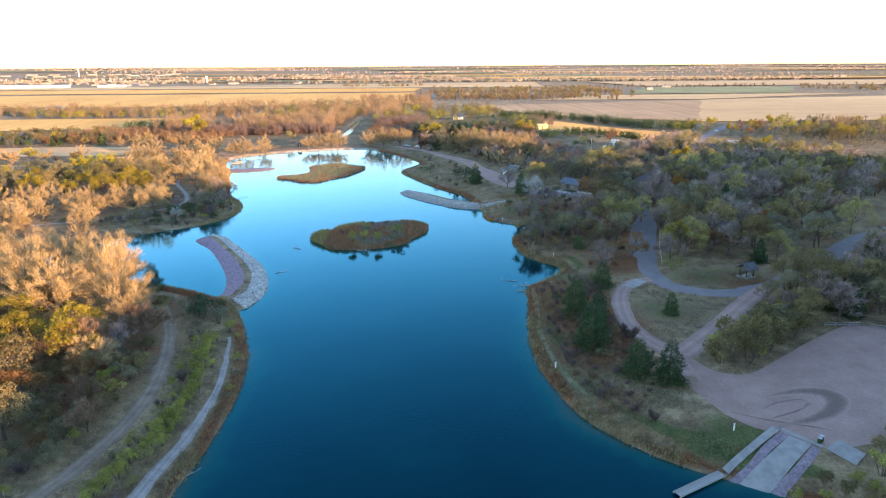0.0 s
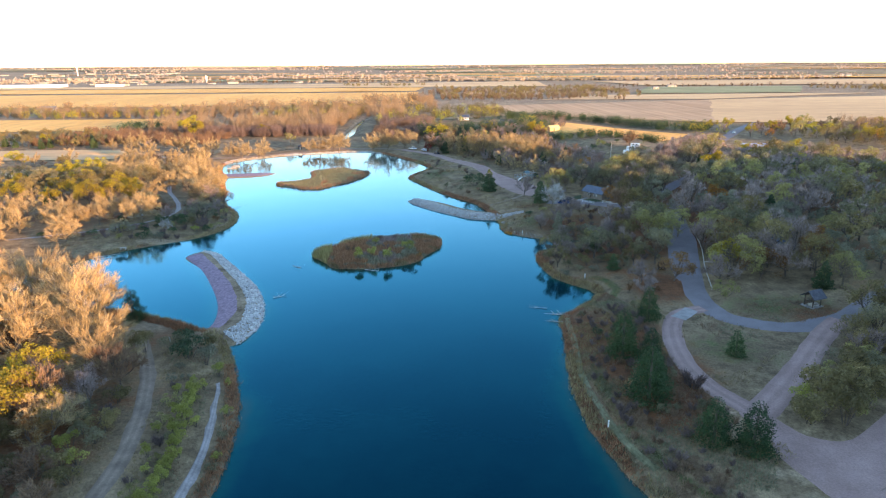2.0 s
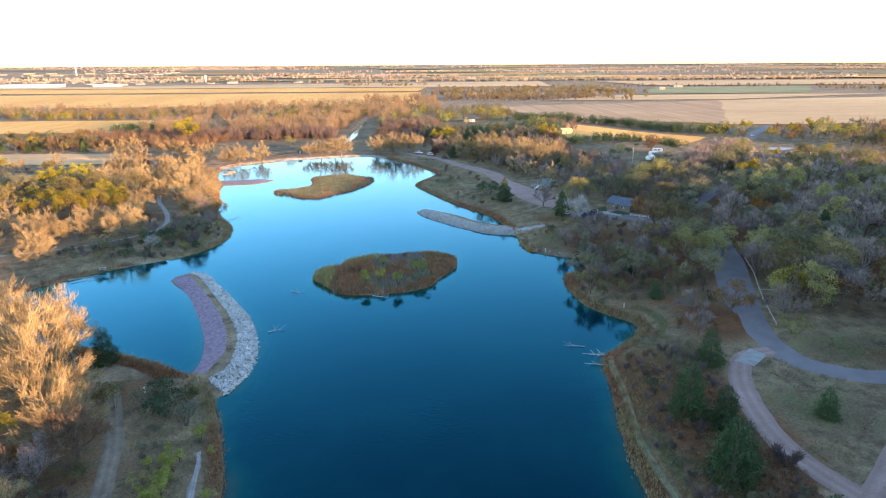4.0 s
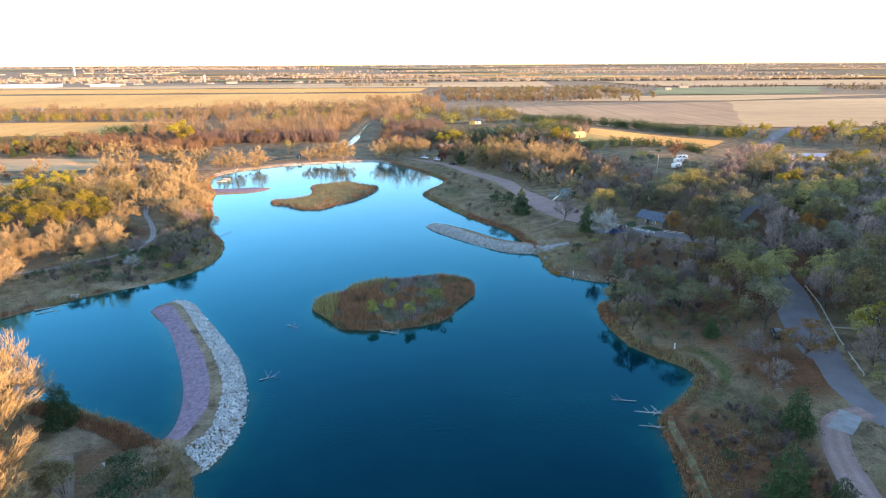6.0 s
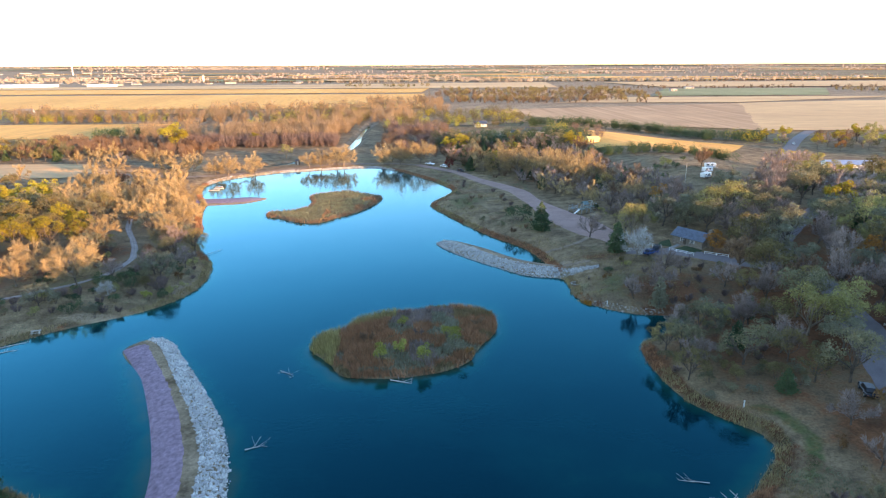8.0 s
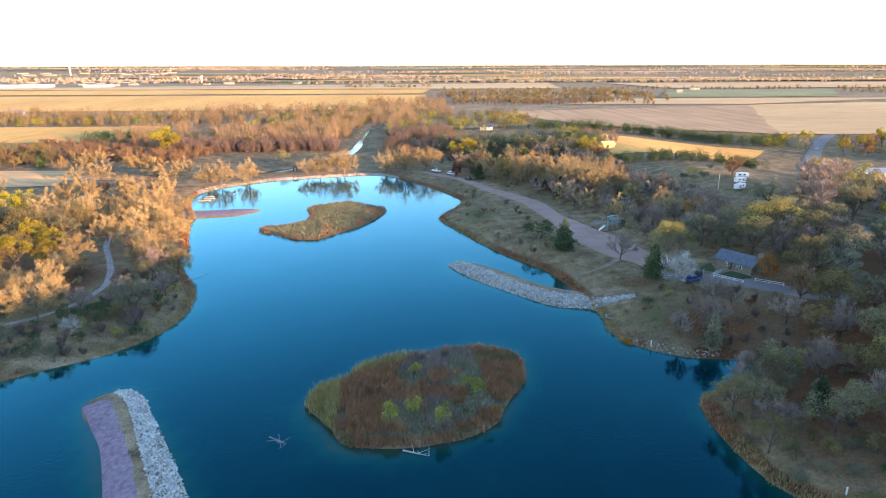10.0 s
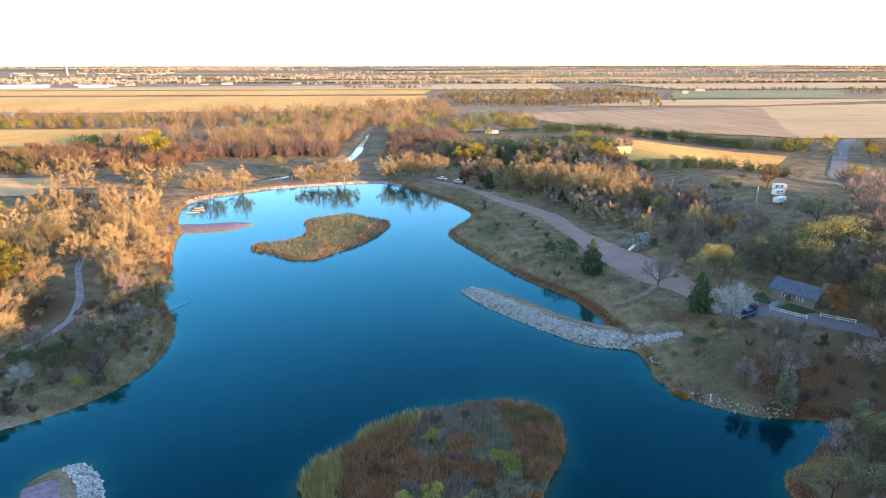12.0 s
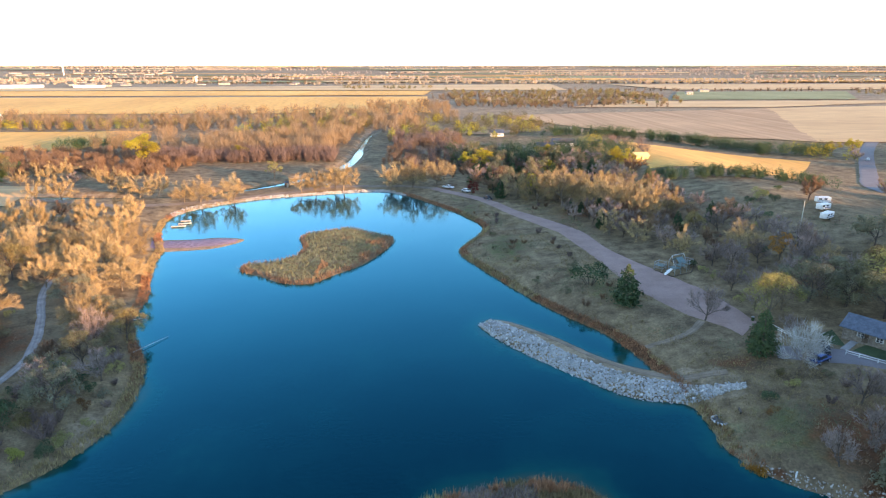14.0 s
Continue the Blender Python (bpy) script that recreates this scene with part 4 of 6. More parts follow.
# trees and dark shrubs of the west point
for key, x, y, s in [("silver", -69.5, 246, 0.85), ("ash", -72.5, 250, 0.7), ("silver", -75.5, 255, 0.8), ("green", -72.5, 262, 0.65), ("ash", -74, 269, 0.85), ("cotton", -78.5, 278, 0.85), ("silverbare", -77.4, 233.2, 0.5),
                     ("juniper", -79, 241, 1.3), ("juniper", -76, 242.5, 1.4), ("bush_green", -73.7, 244, 1.3), ("juniper", -83, 241, 1.2), ("bush_yellow", -67.2, 231.5, 0.8), ("bush_yellow", -68.6, 233, 0.6), ("juniper", -83.7, 229.3, 0.9),
                     ("bush_olive", -70.5, 239, 0.9), ("bush_bare", -66.5, 238, 1.3), ("ash", -66.5, 256, 0.6), ("bush_brown", -64.5, 246, 0.7), ("ash", -82, 246, 0.55), ("rust", -79.5, 263, 0.6), ("olive", -70, 275, 0.7)]:
    TAKEN.append((x, y, 3))
    plant(key, x, y, s)
# cottonwoods along the far bank
for x, y, s in [(-97, 411, 0.85), (-103, 409, 0.8), (-85, 417, 0.85), (-58, 431, 0.75), (-52, 433, 0.75), (-43.5, 436.5, 0.85), (-40, 437, 0.85), (-18, 439, 0.9), (-8, 437.5, 1.0), (-13, 446, 0.9), (3, 440, 1.0)]:
    TAKEN.append((x, y, 4))
    plant("cotton", x, y, s, near=True)
# cottonwood grove beside the north lot
for x, y, s in [(36, 404, 1.0), (42, 394, 1.1), (49, 399, 1.0), (50, 384, 1.1), (57, 390, 0.95), (57.5, 374, 1.05), (65, 379, 1.0), (64, 364, 1.0), (72, 370, 0.9), (71, 355, 0.85), (78, 362, 0.85)]:
    TAKEN.append((x, y, 6))
    plant("cotton", x, y, s, near=True)
# cottonwoods of the peninsula
for x, y, s in [(-62, 143, 1.3), (-72, 151, 1.25), (-55.5, 132, 1.15), (-67, 132, 1.15), (-81, 142, 1.2), (-75, 160, 1.05), (-89, 155, 1.2), (-49.5, 126, 0.95), (-63, 156, 1.05), (-48, 106, 0.66), (-94, 141, 1.15), (-84, 163, 1.1)]:
    TAKEN.append((x, y, 5))
    plant("cotton", x, y, s)

# crowns that stand out in the east woods
for key, x, y, s in [("lime", 107, 184, 0.9), ("silver", 124, 162, 1.2), ("lime", 143, 174, 1.05), ("silver", 137, 178, 0.9), ("lime", 128, 187, 0.8), ("olive", 130, 143, 1.1), ("ash", 99, 161, 0.9), ("ash", 101, 208, 1.1), ("ash", 96, 214, 1.0),
                     ("silver", 109, 282, 1.25), ("silver", 112, 300, 1.2), ("green", 127, 281, 1.15), ("lime", 135, 251, 1.1), ("ash", 129, 217, 1.1), ("ash", 138, 216, 1.1), ("green", 190, 311, 1.2), ("green", 219, 329, 1.2),
                     ("silver", 186, 332, 1.1), ("gold", 174, 254, 0.9), ("lime", 159, 231, 1.1), ("lime", 95, 267, 1.15), ("silver", 88, 276, 1.0)]:
    TAKEN.append((x, y, 6))
    plant(key, x, y, s, near=True)
wood(250, 420, 395, 530, 80, [("gold", 5), ("olive", 4), ("rust", 5), ("lime", 3), ("ash", 5), ("green", 2), ("orange", 1)], 8, lambda x, y: y + (x - 150) * 0.84 > 565 and abs(y - 490 - (x - 252) * 1.25) > 10, (0.8, 1.15))
EASTMIX = [("ash", 42), ("olive", 11), ("green", 9), ("silver", 16), ("lime", 10), ("rust", 9), ("brown", 4), ("orange", 1), ("cedar", 5), ("gold", 2)]
wood(78, 245, 150, 320, 330, EASTMIX, 6.0, lambda x, y: x < 84 + (y - 130) * 1.1 and not (x < 135 and y > 300) and not (x < 112 and y > 278))
wood(118, 210, 90, 160, 80, EASTMIX, 6.5, lambda x, y: x > 108 + (y - 90) * 0.35)
wood(130, 330, 330, 440, 110, [("gold", 4), ("olive", 4), ("ash", 4), ("lime", 3), ("cedar", 2), ("orange", 2)], 8, lambda x, y: x > 150 + 0.45 * (y - 330) and not 405 < y + (x - 150) * 0.84 < 560)
wood(45, 75, 174, 214, 62, [("ash", 4), ("green", 2), ("olive", 1), ("bush_silver", 7), ("bush_green", 6), ("bush_bare", 5), ("bush_olive", 3)], 2.9, lambda x, y: y > 176, (0.55, 0.8), 2.6)
# dense shrub belt between the gravel road and the gravel lot
for x, y, key, s in [(67, 100.5, "bush_olive", 1.7), (70, 102.5, "bush_olive", 1.5), (71.7, 99.5, "bush_olive", 1.7), (74.5, 102, "bush_lime", 1.6), (78, 104, "bush_olive", 1.6), (82, 106, "bush_olive", 1.7),
                     (73, 106, "bush_olive", 1.7), (77, 109, "bush_lime", 1.6), (81, 112, "bush_olive", 1.7), (85, 108.5, "bush_olive", 1.6), (88, 112, "bush_olive", 1.7), (85.5, 116, "bush_lime", 1.6),
                     (90, 120, "bush_olive", 1.7), (92, 115, "olive", 0.7), (95, 118, "bush_olive", 1.5), (94, 124, "green", 0.75), (78, 106.5, "olive", 0.55), (83, 109.5, "green", 0.6), (87.5, 116.5, "ash", 0.75), (89, 110.5, "olive", 0.6), (98, 121, "ash", 0.85), (69, 106, "bush_yellow", 1.2), (98, 128, "bush_olive", 1.6), (90, 125, "olive", 0.6)]:
    TAKEN.append((x, y, 3))
    plant(key, x, y, s)
wood(96, 122, 114, 136, 42, [("green", 4), ("olive", 4), ("ash", 1), ("bush_olive", 3), ("cedar", 2)], 3.4, lambda x, y: y > 116 + (x - 96) * 0.1 and y < 133 + (x - 96) * 0.3, (0.65, 0.9))
wood(73, 100, 60, 84, 30, [("bush_green", 4), ("bush_olive", 4), ("bush_yellow", 3)], 2.6, lambda x, y: y < 69 + (x - 72) * 1.1 and x > 73, (0.8, 1.2), 1.5)
wood(60.5, 75, 60, 69.6, 16, [("bush_green", 4), ("bush_olive", 3), ("bush_yellow", 3)], 2.2, lambda x, y: y < 67.3 + (x - 60) * 0.28, (0.5, 0.8), 0.6)
# undergrowth beside the peninsula track
wood(-60, -38, 62, 122, 150, [("bush_brown", 2), ("bush_olive", 6), ("bush_green", 8), ("bush_yellow", 2), ("bush_bare", 3), ("rust", 1)], 2.3, lambda x, y: x < -39.8 - 5 * max(0, (y - 112) / 12), (0.7, 1.1))
wood(48, 100, 325, 432, 110, [("cotton", 4), ("ash", 8), ("rust", 5), ("cedar", 5), ("olive", 1)], 5.0, lambda x, y: x < 92 - (y - 325) * 0.05 and x > 58 - (y - 325) * 0.3, (0.55, 0.85))
wood(60, 130, 270, 345, 85, [("ash", 7), ("bush_bare", 5), ("bush_lime", 2), ("cotton", 1), ("juniper", 2), ("rust", 1)], 4.6, lambda x, y: x < 98 and x > 64, (0.5, 0.8))
wood(20, 130, 400, 520, 110, [("cedar", 8), ("green", 3), ("ash", 3), ("rust", 3), ("gold", 1)], 6.0, lambda x, y: x > 20 + (432 - y) * 0.3 and y < 500 - (x - 60) * 0.5 and x < 94)
wood(-78, -43, 58, 114, 62, [("gold", 7), ("brown", 12), ("olive", 30), ("green", 34), ("rust", 8), ("ash", 8)], 4.6, lambda x, y: x < -42 - (y - 60) * 0.04, (0.55, 0.8))
wood(-150, -76, 55, 162, 80, [("cotton", 26), ("gold", 30), ("olive", 24), ("rust", 10), ("green", 8)], 6.5, off=4, size=(0.7, 1.0))
wood(-185, -108, 172, 226, 40, [("cotton", 12), ("bush_bare", 4), ("bush_silver", 2), ("juniper", 2)], 7.0, lambda x, y: y > 190 or x < -116, (0.65, 0.95), 4)
# cottonwood belts of the west bank, with olive, gold and dark trees behind the path
wood(-165, -86, 218, 262, 26, [("cotton", 12), ("ash", 1), ("brown", 1)], 9.0, lambda x, y: (x < -100 or y > 246) and y < 252 - 0.1 * (x + 100), (0.62, 0.82), 6)
wood(-158, -84, 314, 384, 50, [("cotton", 20), ("ash", 2), ("rust", 1)], 7.8, lambda x, y: x > -152 + (384 - y) * 0.25, (0.62, 0.85), 6)
wood(-178, -112, 268, 350, 46, [("olive", 8), ("gold", 8), ("cedar", 6), ("green", 5), ("cotton", 1)], 6.2, lambda x, y: x < -112 - (y - 300) * 0.25 and not (x < -160 and y > 335), (0.75, 1.05))
wood(-300, -170, 215, 336, 110, [("cotton", 7), ("olive", 6), ("green", 5), ("cedar", 3), ("gold", 4), ("brown", 3)], 7.5, None, (0.7, 1.0))
wood(-300, -182, 372, 392, 22, [("gold", 5), ("cotton", 5), ("olive", 3), ("rust", 3)], 7.0, None, (0.5, 0.8))
wood(-205, -160, 446, 470, 7, [("cotton", 6), ("ash", 3)], 8.5, None, (0.6, 0.8))
wood(-340, -205, 452, 492, 60, [("olive", 6), ("green", 6), ("cedar", 5), ("gold", 2), ("rust", 2)], 6.5, None, (0.7, 1.0))
for key, x, y, s in [("cotton", -167, 417, 0.85), ("cotton", -154, 413, 0.8), ("cotton", -143, 434, 0.95), ("cotton", -135, 428, 0.85), ("cotton", -126, 421, 0.9), ("cotton", -117, 418, 0.85), ("gold", -160, 508, 1.6), ("gold", -153, 503, 1.3), ("lime", -77, 464, 0.8), ("gold", -108, 524, 1.0)]:
    TAKEN.append((x, y, 5))
    plant(key, x, y, s)
wood(-104, -66, 262, 345, 30, [("cotton", 9), ("ash", 1), ("silver", 1)], 8.0, None, (0.62, 0.85), 5)
wood(-110, -62, 238, 275, 5, [("cotton", 4), ("ash", 2)], 11.0, None, (0.5, 0.65), 5)
wood(-105, -60, 222, 290, 75, [("bush_silver", 3), ("bush_lime", 3), ("juniper", 8), ("bush_bare", 9), ("bush_green", 4), ("silver", 1)], 2.6, size=(0.5, 0.95))
for x, y in spline([(-32.4, 68), (-31.3, 76), (-29.4, 84), (-28.2, 92), (-28.2, 101), (-29.6, 110), (-31, 120)], 1.5):
    plant("bush_yellow", x + rnd.normal(0, 0.45), y, rnd.uniform(0.55, 0.95))
wood(-35, -22, 72, 128, 40, [("bush_lime", 4), ("bush_yellow", 6), ("bush_green", 2)], 1.6, size=(0.4, 0.75), off=0.8)
wood(38, 58, 84, 150, 110, [("bush_bare", 7), ("bush_rust", 4), ("bush_green", 1)], 1.7, size=(0.3, 0.7), off=4.5)
wood(-45, -28, 60, 130, 22, [("bush_bare", 6), ("bush_silver", 3)], 2.0, size=(0.4, 0.7))
wood(15, 45, 285, 400, 26, [("bush_bare", 3), ("bush_rust", 3), ("bush_green", 3)], 3, size=(0.4, 0.9), off=3)
wood(50, 75, 215, 245, 18, [("ash", 4), ("bush_bare", 5), ("bush_lime", 2)], 4, size=(0.5, 0.8), off=2)
wood(50, 82, 214, 247, 34, [("bush_bare", 5), ("bush_brown", 3), ("ash", 3), ("bush_green", 3), ("bush_olive", 3), ("rust", 2)], 3.2, lambda x, y: y > 216 + (60 - x) * 0.3, size=(0.4, 0.8), off=2)
wood(84, 114, 222, 262, 30, [("ash", 6), ("green", 3), ("olive", 2), ("cedar", 2)], 4.5, size=(0.75, 1.0))
wood(70, 100, 196, 240, 22, [("ash", 5), ("bush_bare", 3), ("olive", 2), ("cedar", 1)], 4.0, size=(0.6, 0.9))


# ---- fields and far woods ----
STRAW_FIELD = plain("straw_stubble", (0.63, 0.30, 0.055), (0.80, 0.415, 0.09), 0.01, 1.0, relief=0.2, fine=0.3, stretch=(1, 0.12, 1))
TAN_FIELD = plain("tan_stubble", (0.42, 0.255, 0.115), (0.66, 0.425, 0.20), 0.006, 1.0, relief=0.2, fine=0.25, stretch=(0.15, 1, 1))
GREEN_FIELD = plain("winter_wheat", (0.16, 0.17, 0.065), (0.24, 0.245, 0.105), 0.01, 1.0, relief=0.1, fine=0.2)


def furrow_material():
    m, nt, bs = blank("ploughed_rows")
    co, mp = nt.nodes.new("ShaderNodeTexCoord"), nt.nodes.new("ShaderNodeMapping")
    mp.inputs["Rotation"].default_value = (0, 0, radians(24))
    mp.inputs["Scale"].default_value = (0.16, 0.003, 1)
    rows = nt.nodes.new("ShaderNodeTexNoise")
    rows.inputs["Scale"].default_value, rows.inputs["Detail"].default_value = 1.0, 3.0
    nt.links.new(co.outputs["Object"], mp.inputs[0])
    nt.links.new(mp.outputs[0], rows.inputs["Vector"])
    a = ramp(nt, rows.outputs[0], [(0.3, (0.30, 0.17, 0.082)), (0.5, (0.39, 0.232, 0.118)), (0.7, (0.46, 0.285, 0.15))])
    b = ramp(nt, tex(nt, 0.02, 4), [(0.3, (0.85,) * 3), (0.7, (1.12,) * 3)])
    nt.links.new(mixc(nt, 1.0, a, b, "MULTIPLY"), bs.inputs["Base Color"])
    bs.inputs["Roughness"].default_value = 1.0
    return m


FURROWS = furrow_material()


def field(name, corners, mat, label, lift=0.5, cells=24):
    a, b, c, d = [np.array(p, float) for p in corners]
    verts, faces = [], []
    for j in range(cells + 1):
        for i in range(cells + 1):
            u, v = i / cells, j / cells
            p = (a * (1 - u) + b * u) * (1 - v) + (d * (1 - u) + c * u) * v
            if i in (0, cells) or j in (0, cells):
                p = p + (wave(*p, 30, 8) - 0.5) * 5
            verts.append((p[0], p[1], gz(*p) + lift))
    for j in range(cells):
        for i in range(cells):
            o = j * (cells + 1) + i
            faces.append((o, o + 1, o + cells + 2, o + cells + 1))
    return tagged(mesh_object(name, verts, faces, mat, smooth=True), label, "field", kind="structure")


field("field_gold_near", [(-900, 885), (15, 880), (25, 1245), (-1150, 1235)], STRAW_FIELD, "golden stubble field in low sun", 0.8)
field("field_gold_mid", [(-1150, 1290), (20, 1290), (40, 1480), (-1300, 1500)], STRAW_FIELD, "golden stubble field beyond a farm lane", 0.9)
field("field_gold_far", [(-1300, 1520), (330, 1495), (380, 1880), (-900, 1640)], TAN_FIELD, "pale harvested field near the town", 1.2)
field("field_west", [(-520, 565), (-228, 578), (-222, 694), (-560, 690)], STRAW_FIELD, "sunlit dry meadow between woods", 0.35)
field("field_bottom", [(-330, 397), (-172, 404), (-176, 446), (-340, 448)], TAN_FIELD, "pale mown flat between woods", 0.3)
field("field_pond_flat", [(-215, 340), (-172, 342), (-184, 368), (-225, 368)], TAN_FIELD, "pale bare flat among trees", 0.3)
field("field_ploughed", [(150, 668), (289, 590), (448, 930), (84, 835)], FURROWS, "harvested brown field with long rows", 0.6)
field("field_tan", [(287, 589), (1150, 560), (1250, 1085), (446, 932)], TAN_FIELD, "tan stubble field with pale patches", 0.6)
field("field_strip", [(200, 965), (455, 950), (820, 1085), (330, 1090)], TAN_FIELD, "narrow pale strip before the wheat", 0.7)
field("field_wheat", [(400, 1120), (700, 1118), (880, 1400), (530, 1400)], GREEN_FIELD, "green winter wheat field", 0.9)
field("field_east_far", [(560, 1480), (2200, 1460), (2300, 1830), (520, 1830)], TAN_FIELD, "pale tan farmland far away", 1.5)
field("field_hill", [(104, 434), (160, 414), (226, 500), (132, 566)], STRAW_FIELD, "golden mown meadow on the hill", 0.3, 30)
field("field_clearing", [(8, 652), (92, 660), (98, 684), (4, 676)], FURROWS, "small brown clearing among trees", 0.4)
fr = np.random.RandomState(17)
for k in range(60):
    y0 = 1960 + 2600 * fr.rand() ** 1.2
    x0, w, d = fr.uniform(-0.72, 0.68) * y0, fr.uniform(300, 1100), fr.uniform(50, 190)
    field("field_distant", [(x0, y0), (x0 + w, y0 + fr.uniform(-25, 25)), (x0 + w + 60, y0 + d), (x0 - 60, y0 + d)], (TAN_FIELD, STRAW_FIELD, FURROWS, TAN_FIELD, GREEN_FIELD)[k % 5 if k % 10 else 4], "pale farmland strip near the horizon", 1.2 + 0.05 * k, 10)


def woodland(label, areas, mat, height, bare=False, per=46, size=0.8, seed=1, name="woodland"):
    """Far woods in one object: many small crowns of sprays or upright twigs."""
    r = np.random.RandomState(seed)
    P, S = [], []
    for x0, x1, y0, y1, n in areas:
        for x, y in zip(r.uniform(x0, x1, n), r.uniform(y0, y1, n)):
            if -0.001 < shore(x, y) < 3 or near_line(x, y, CANAL, 7):
                continue
            h = height * r.uniform(0.65, 1.25)
            z = gz(x, y)
            q = r.normal(0, 1, (per, 3))
            q /= np.linalg.norm(q, axis=1)[:, None]
            q *= r.uniform(0.55, 1.0, (per, 1)) * (1 + 0.25 * np.sin(3 * np.arctan2(q[:, 1], q[:, 0]) + x))[:, None]
            if bare:
                q[:, 2] = r.uniform(-1.0, 0.75, per) ** 1
                q[:, :2] *= np.clip(0.35 + 0.5 * (q[:, 2:] + 1), 0, 1)
            P.append(np.array((x, y, z + h * 0.5)) + q * np.array((h * 0.42, h * 0.42, h * 0.48)))
            S.append(np.full(per, h))
    P, S = np.concatenate(P), np.concatenate(S)
    n = len(P)
    if bare:
        d = r.normal(0, 0.35, (n, 3)) + np.array((0, 0, 0.9))
        L, u = (S * 0.24)[:, None], r.normal(0, 1, (n, 3)) * np.array((1, 1, 0.2))
        u /= np.linalg.norm(u, axis=1)[:, None]
        verts = np.stack([P - u * size * 0.28, P + u * size * 0.28, P + d * L], 1).reshape(-1, 3)
        faces = np.arange(n * 3).reshape(-1, 3).tolist()
    else:
        verts, faces = sprays(P, size, seed)
    return tagged(mesh_object(name, verts, faces, mat), label, "woods", kind="stuff")


def belt(points, width, per_metre):
    """Small areas that follow a line of the plan, for a tree belt."""
    p = spline(points, 5.0)
    return [(x - width, x + width, y - width, y + width, max(1, int(5 * per_metre))) for x, y in p]


woodland("leafless pale woods along the canal", [(-150, -52, 532, 605, 170), (-215, -150, 560, 640, 26), (-110, -50, 610, 680, 40), (-60, 0, 655, 760, 50)], TWIG_FAR, 10.5, True, 330, 0.3, 21)
# The dark brush strip stands in for shade below the pale canal crowns.
woodland("dark brush standing in for shade at the foot of the canal woods", [(-160, -54, 515, 540, 330), (-10, 60, 470, 560, 60), (60, 130, 480, 540, 30), (-20, 30, 560, 640, 60)], TWIG_DUSK, 7, True, 200, 0.3, 22)
woodland("rust-brown thickets in the bottom land", [(-262, -158, 470, 560, 380), (-158, -130, 470, 512, 60), (-25, 30, 500, 610, 130), (-10, 50, 455, 500, 60)], TWIG_RUST, 5.0, True, 220, 0.3, 23)
woodland("rust and tan tree belt by the fields", [(-620, -200, 700, 790, 210), (-230, -60, 690, 880, 150), (-60, 40, 760, 1000, 110), (330, 420, 470, 530, 20)], TWIG_FAR, 11, True, 150, 0.55, 24)
woodland("dark evergreen tree belt", [(-620, -200, 740, 830, 90), (-245, -208, 578, 606, 44), (-215, -60, 760, 840, 16)] + belt([(100, 622), (129, 616), (181, 590), (220, 534), (252, 530)], 7, 1.4), NEEDLE, 7.5, False, 300, 0.25, 25)
woodland("low cedar row on the hill edge", belt([(96, 409), (120, 397), (152, 381)], 4, 1.3), NEEDLE, 5, False, 300, 0.22, 35)
woodland("tall dark cedars round the farmhouses", [(14, 100, 474, 540, 130), (96, 112, 470, 500, 14)], NEEDLE, 10, False, 300, 0.28, 37)
woodland("yellow-green trees of the bottom land", [(-40, 60, 600, 680, 18), (-10, 110, 690, 780, 8), (-620, -220, 700, 790, 30), (-150, -60, 660, 800, 40)], LEAF_YELLOW, 8, False, 170, 0.42, 26)
woodland("golden trees among the woods", [(0, 110, 640, 780, 26), (-400, -220, 700, 740, 26), (-150, -40, 640, 760, 26), (90, 110, 520, 560, 6), (230, 262, 505, 540, 6)], LEAF_GOLD, 8.5, False, 170, 0.4, 27)
woodland("olive trees among far woods", [(-20, 110, 620, 800, 110), (-620, -150, 705, 800, 110), (280, 420, 380, 500, 50), (-130, -40, 650, 860, 80)], LEAF_OLIVE, 9, False, 170, 0.42, 28)
woodland("tree lines between far fields", [(60, 330, 1010, 1100, 90), (60, 420, 1150, 1290, 120), (60, 400, 1290, 1420, 60), (330, 400, 1030, 1400, 35), (850, 1500, 1180, 1330, 120), (-180, 60, 1560, 1640, 30)], LEAF_OLIVE, 8, False, 50, 1.1, 31)
woodland("pale bare tree lines between far fields", [(30, 330, 960, 1060, 130), (30, 420, 1130, 1300, 150), (900, 1500, 1150, 1350, 130), (-600, -100, 1900, 2000, 90), (300, 1600, 1420, 1470, 110)], TWIG_FAR, 7, True, 80, 1.0, 32)
woodland("evergreens between far fields, paled by painted haze", [(60, 330, 1060, 1110, 40), (100, 420, 1200, 1290, 50), (850, 1400, 1250, 1330, 50)], HAZED_EVERGREEN, 7, False, 50, 1.1, 36)


def far_patches(n, seed, dense):
    r, out = np.random.RandomState(seed), []
    for _ in range(n):
        y = 1880 + 2650 * r.rand()
        x, w, d = r.uniform(-0.74, 0.70) * y, r.uniform(60, 700), r.uniform(8, 70)
        out.append((x, x + w, y, y + d, int(w * dense * r.uniform(0.4, 1.3)) + 2))
    return out


woodland("hazy woods towards the horizon", [(-1500, -500, 2080, 2420, 150)] + far_patches(85, 33, 0.085), HAZED_WOODS, 9, False, 12, 3.0, 33)
woodland("darker hazed woods towards the horizon", [(-300, 900, 1890, 1960, 90)] + far_patches(45, 34, 0.07), HAZED_EVERGREEN, 9, False, 12, 3.0, 34)


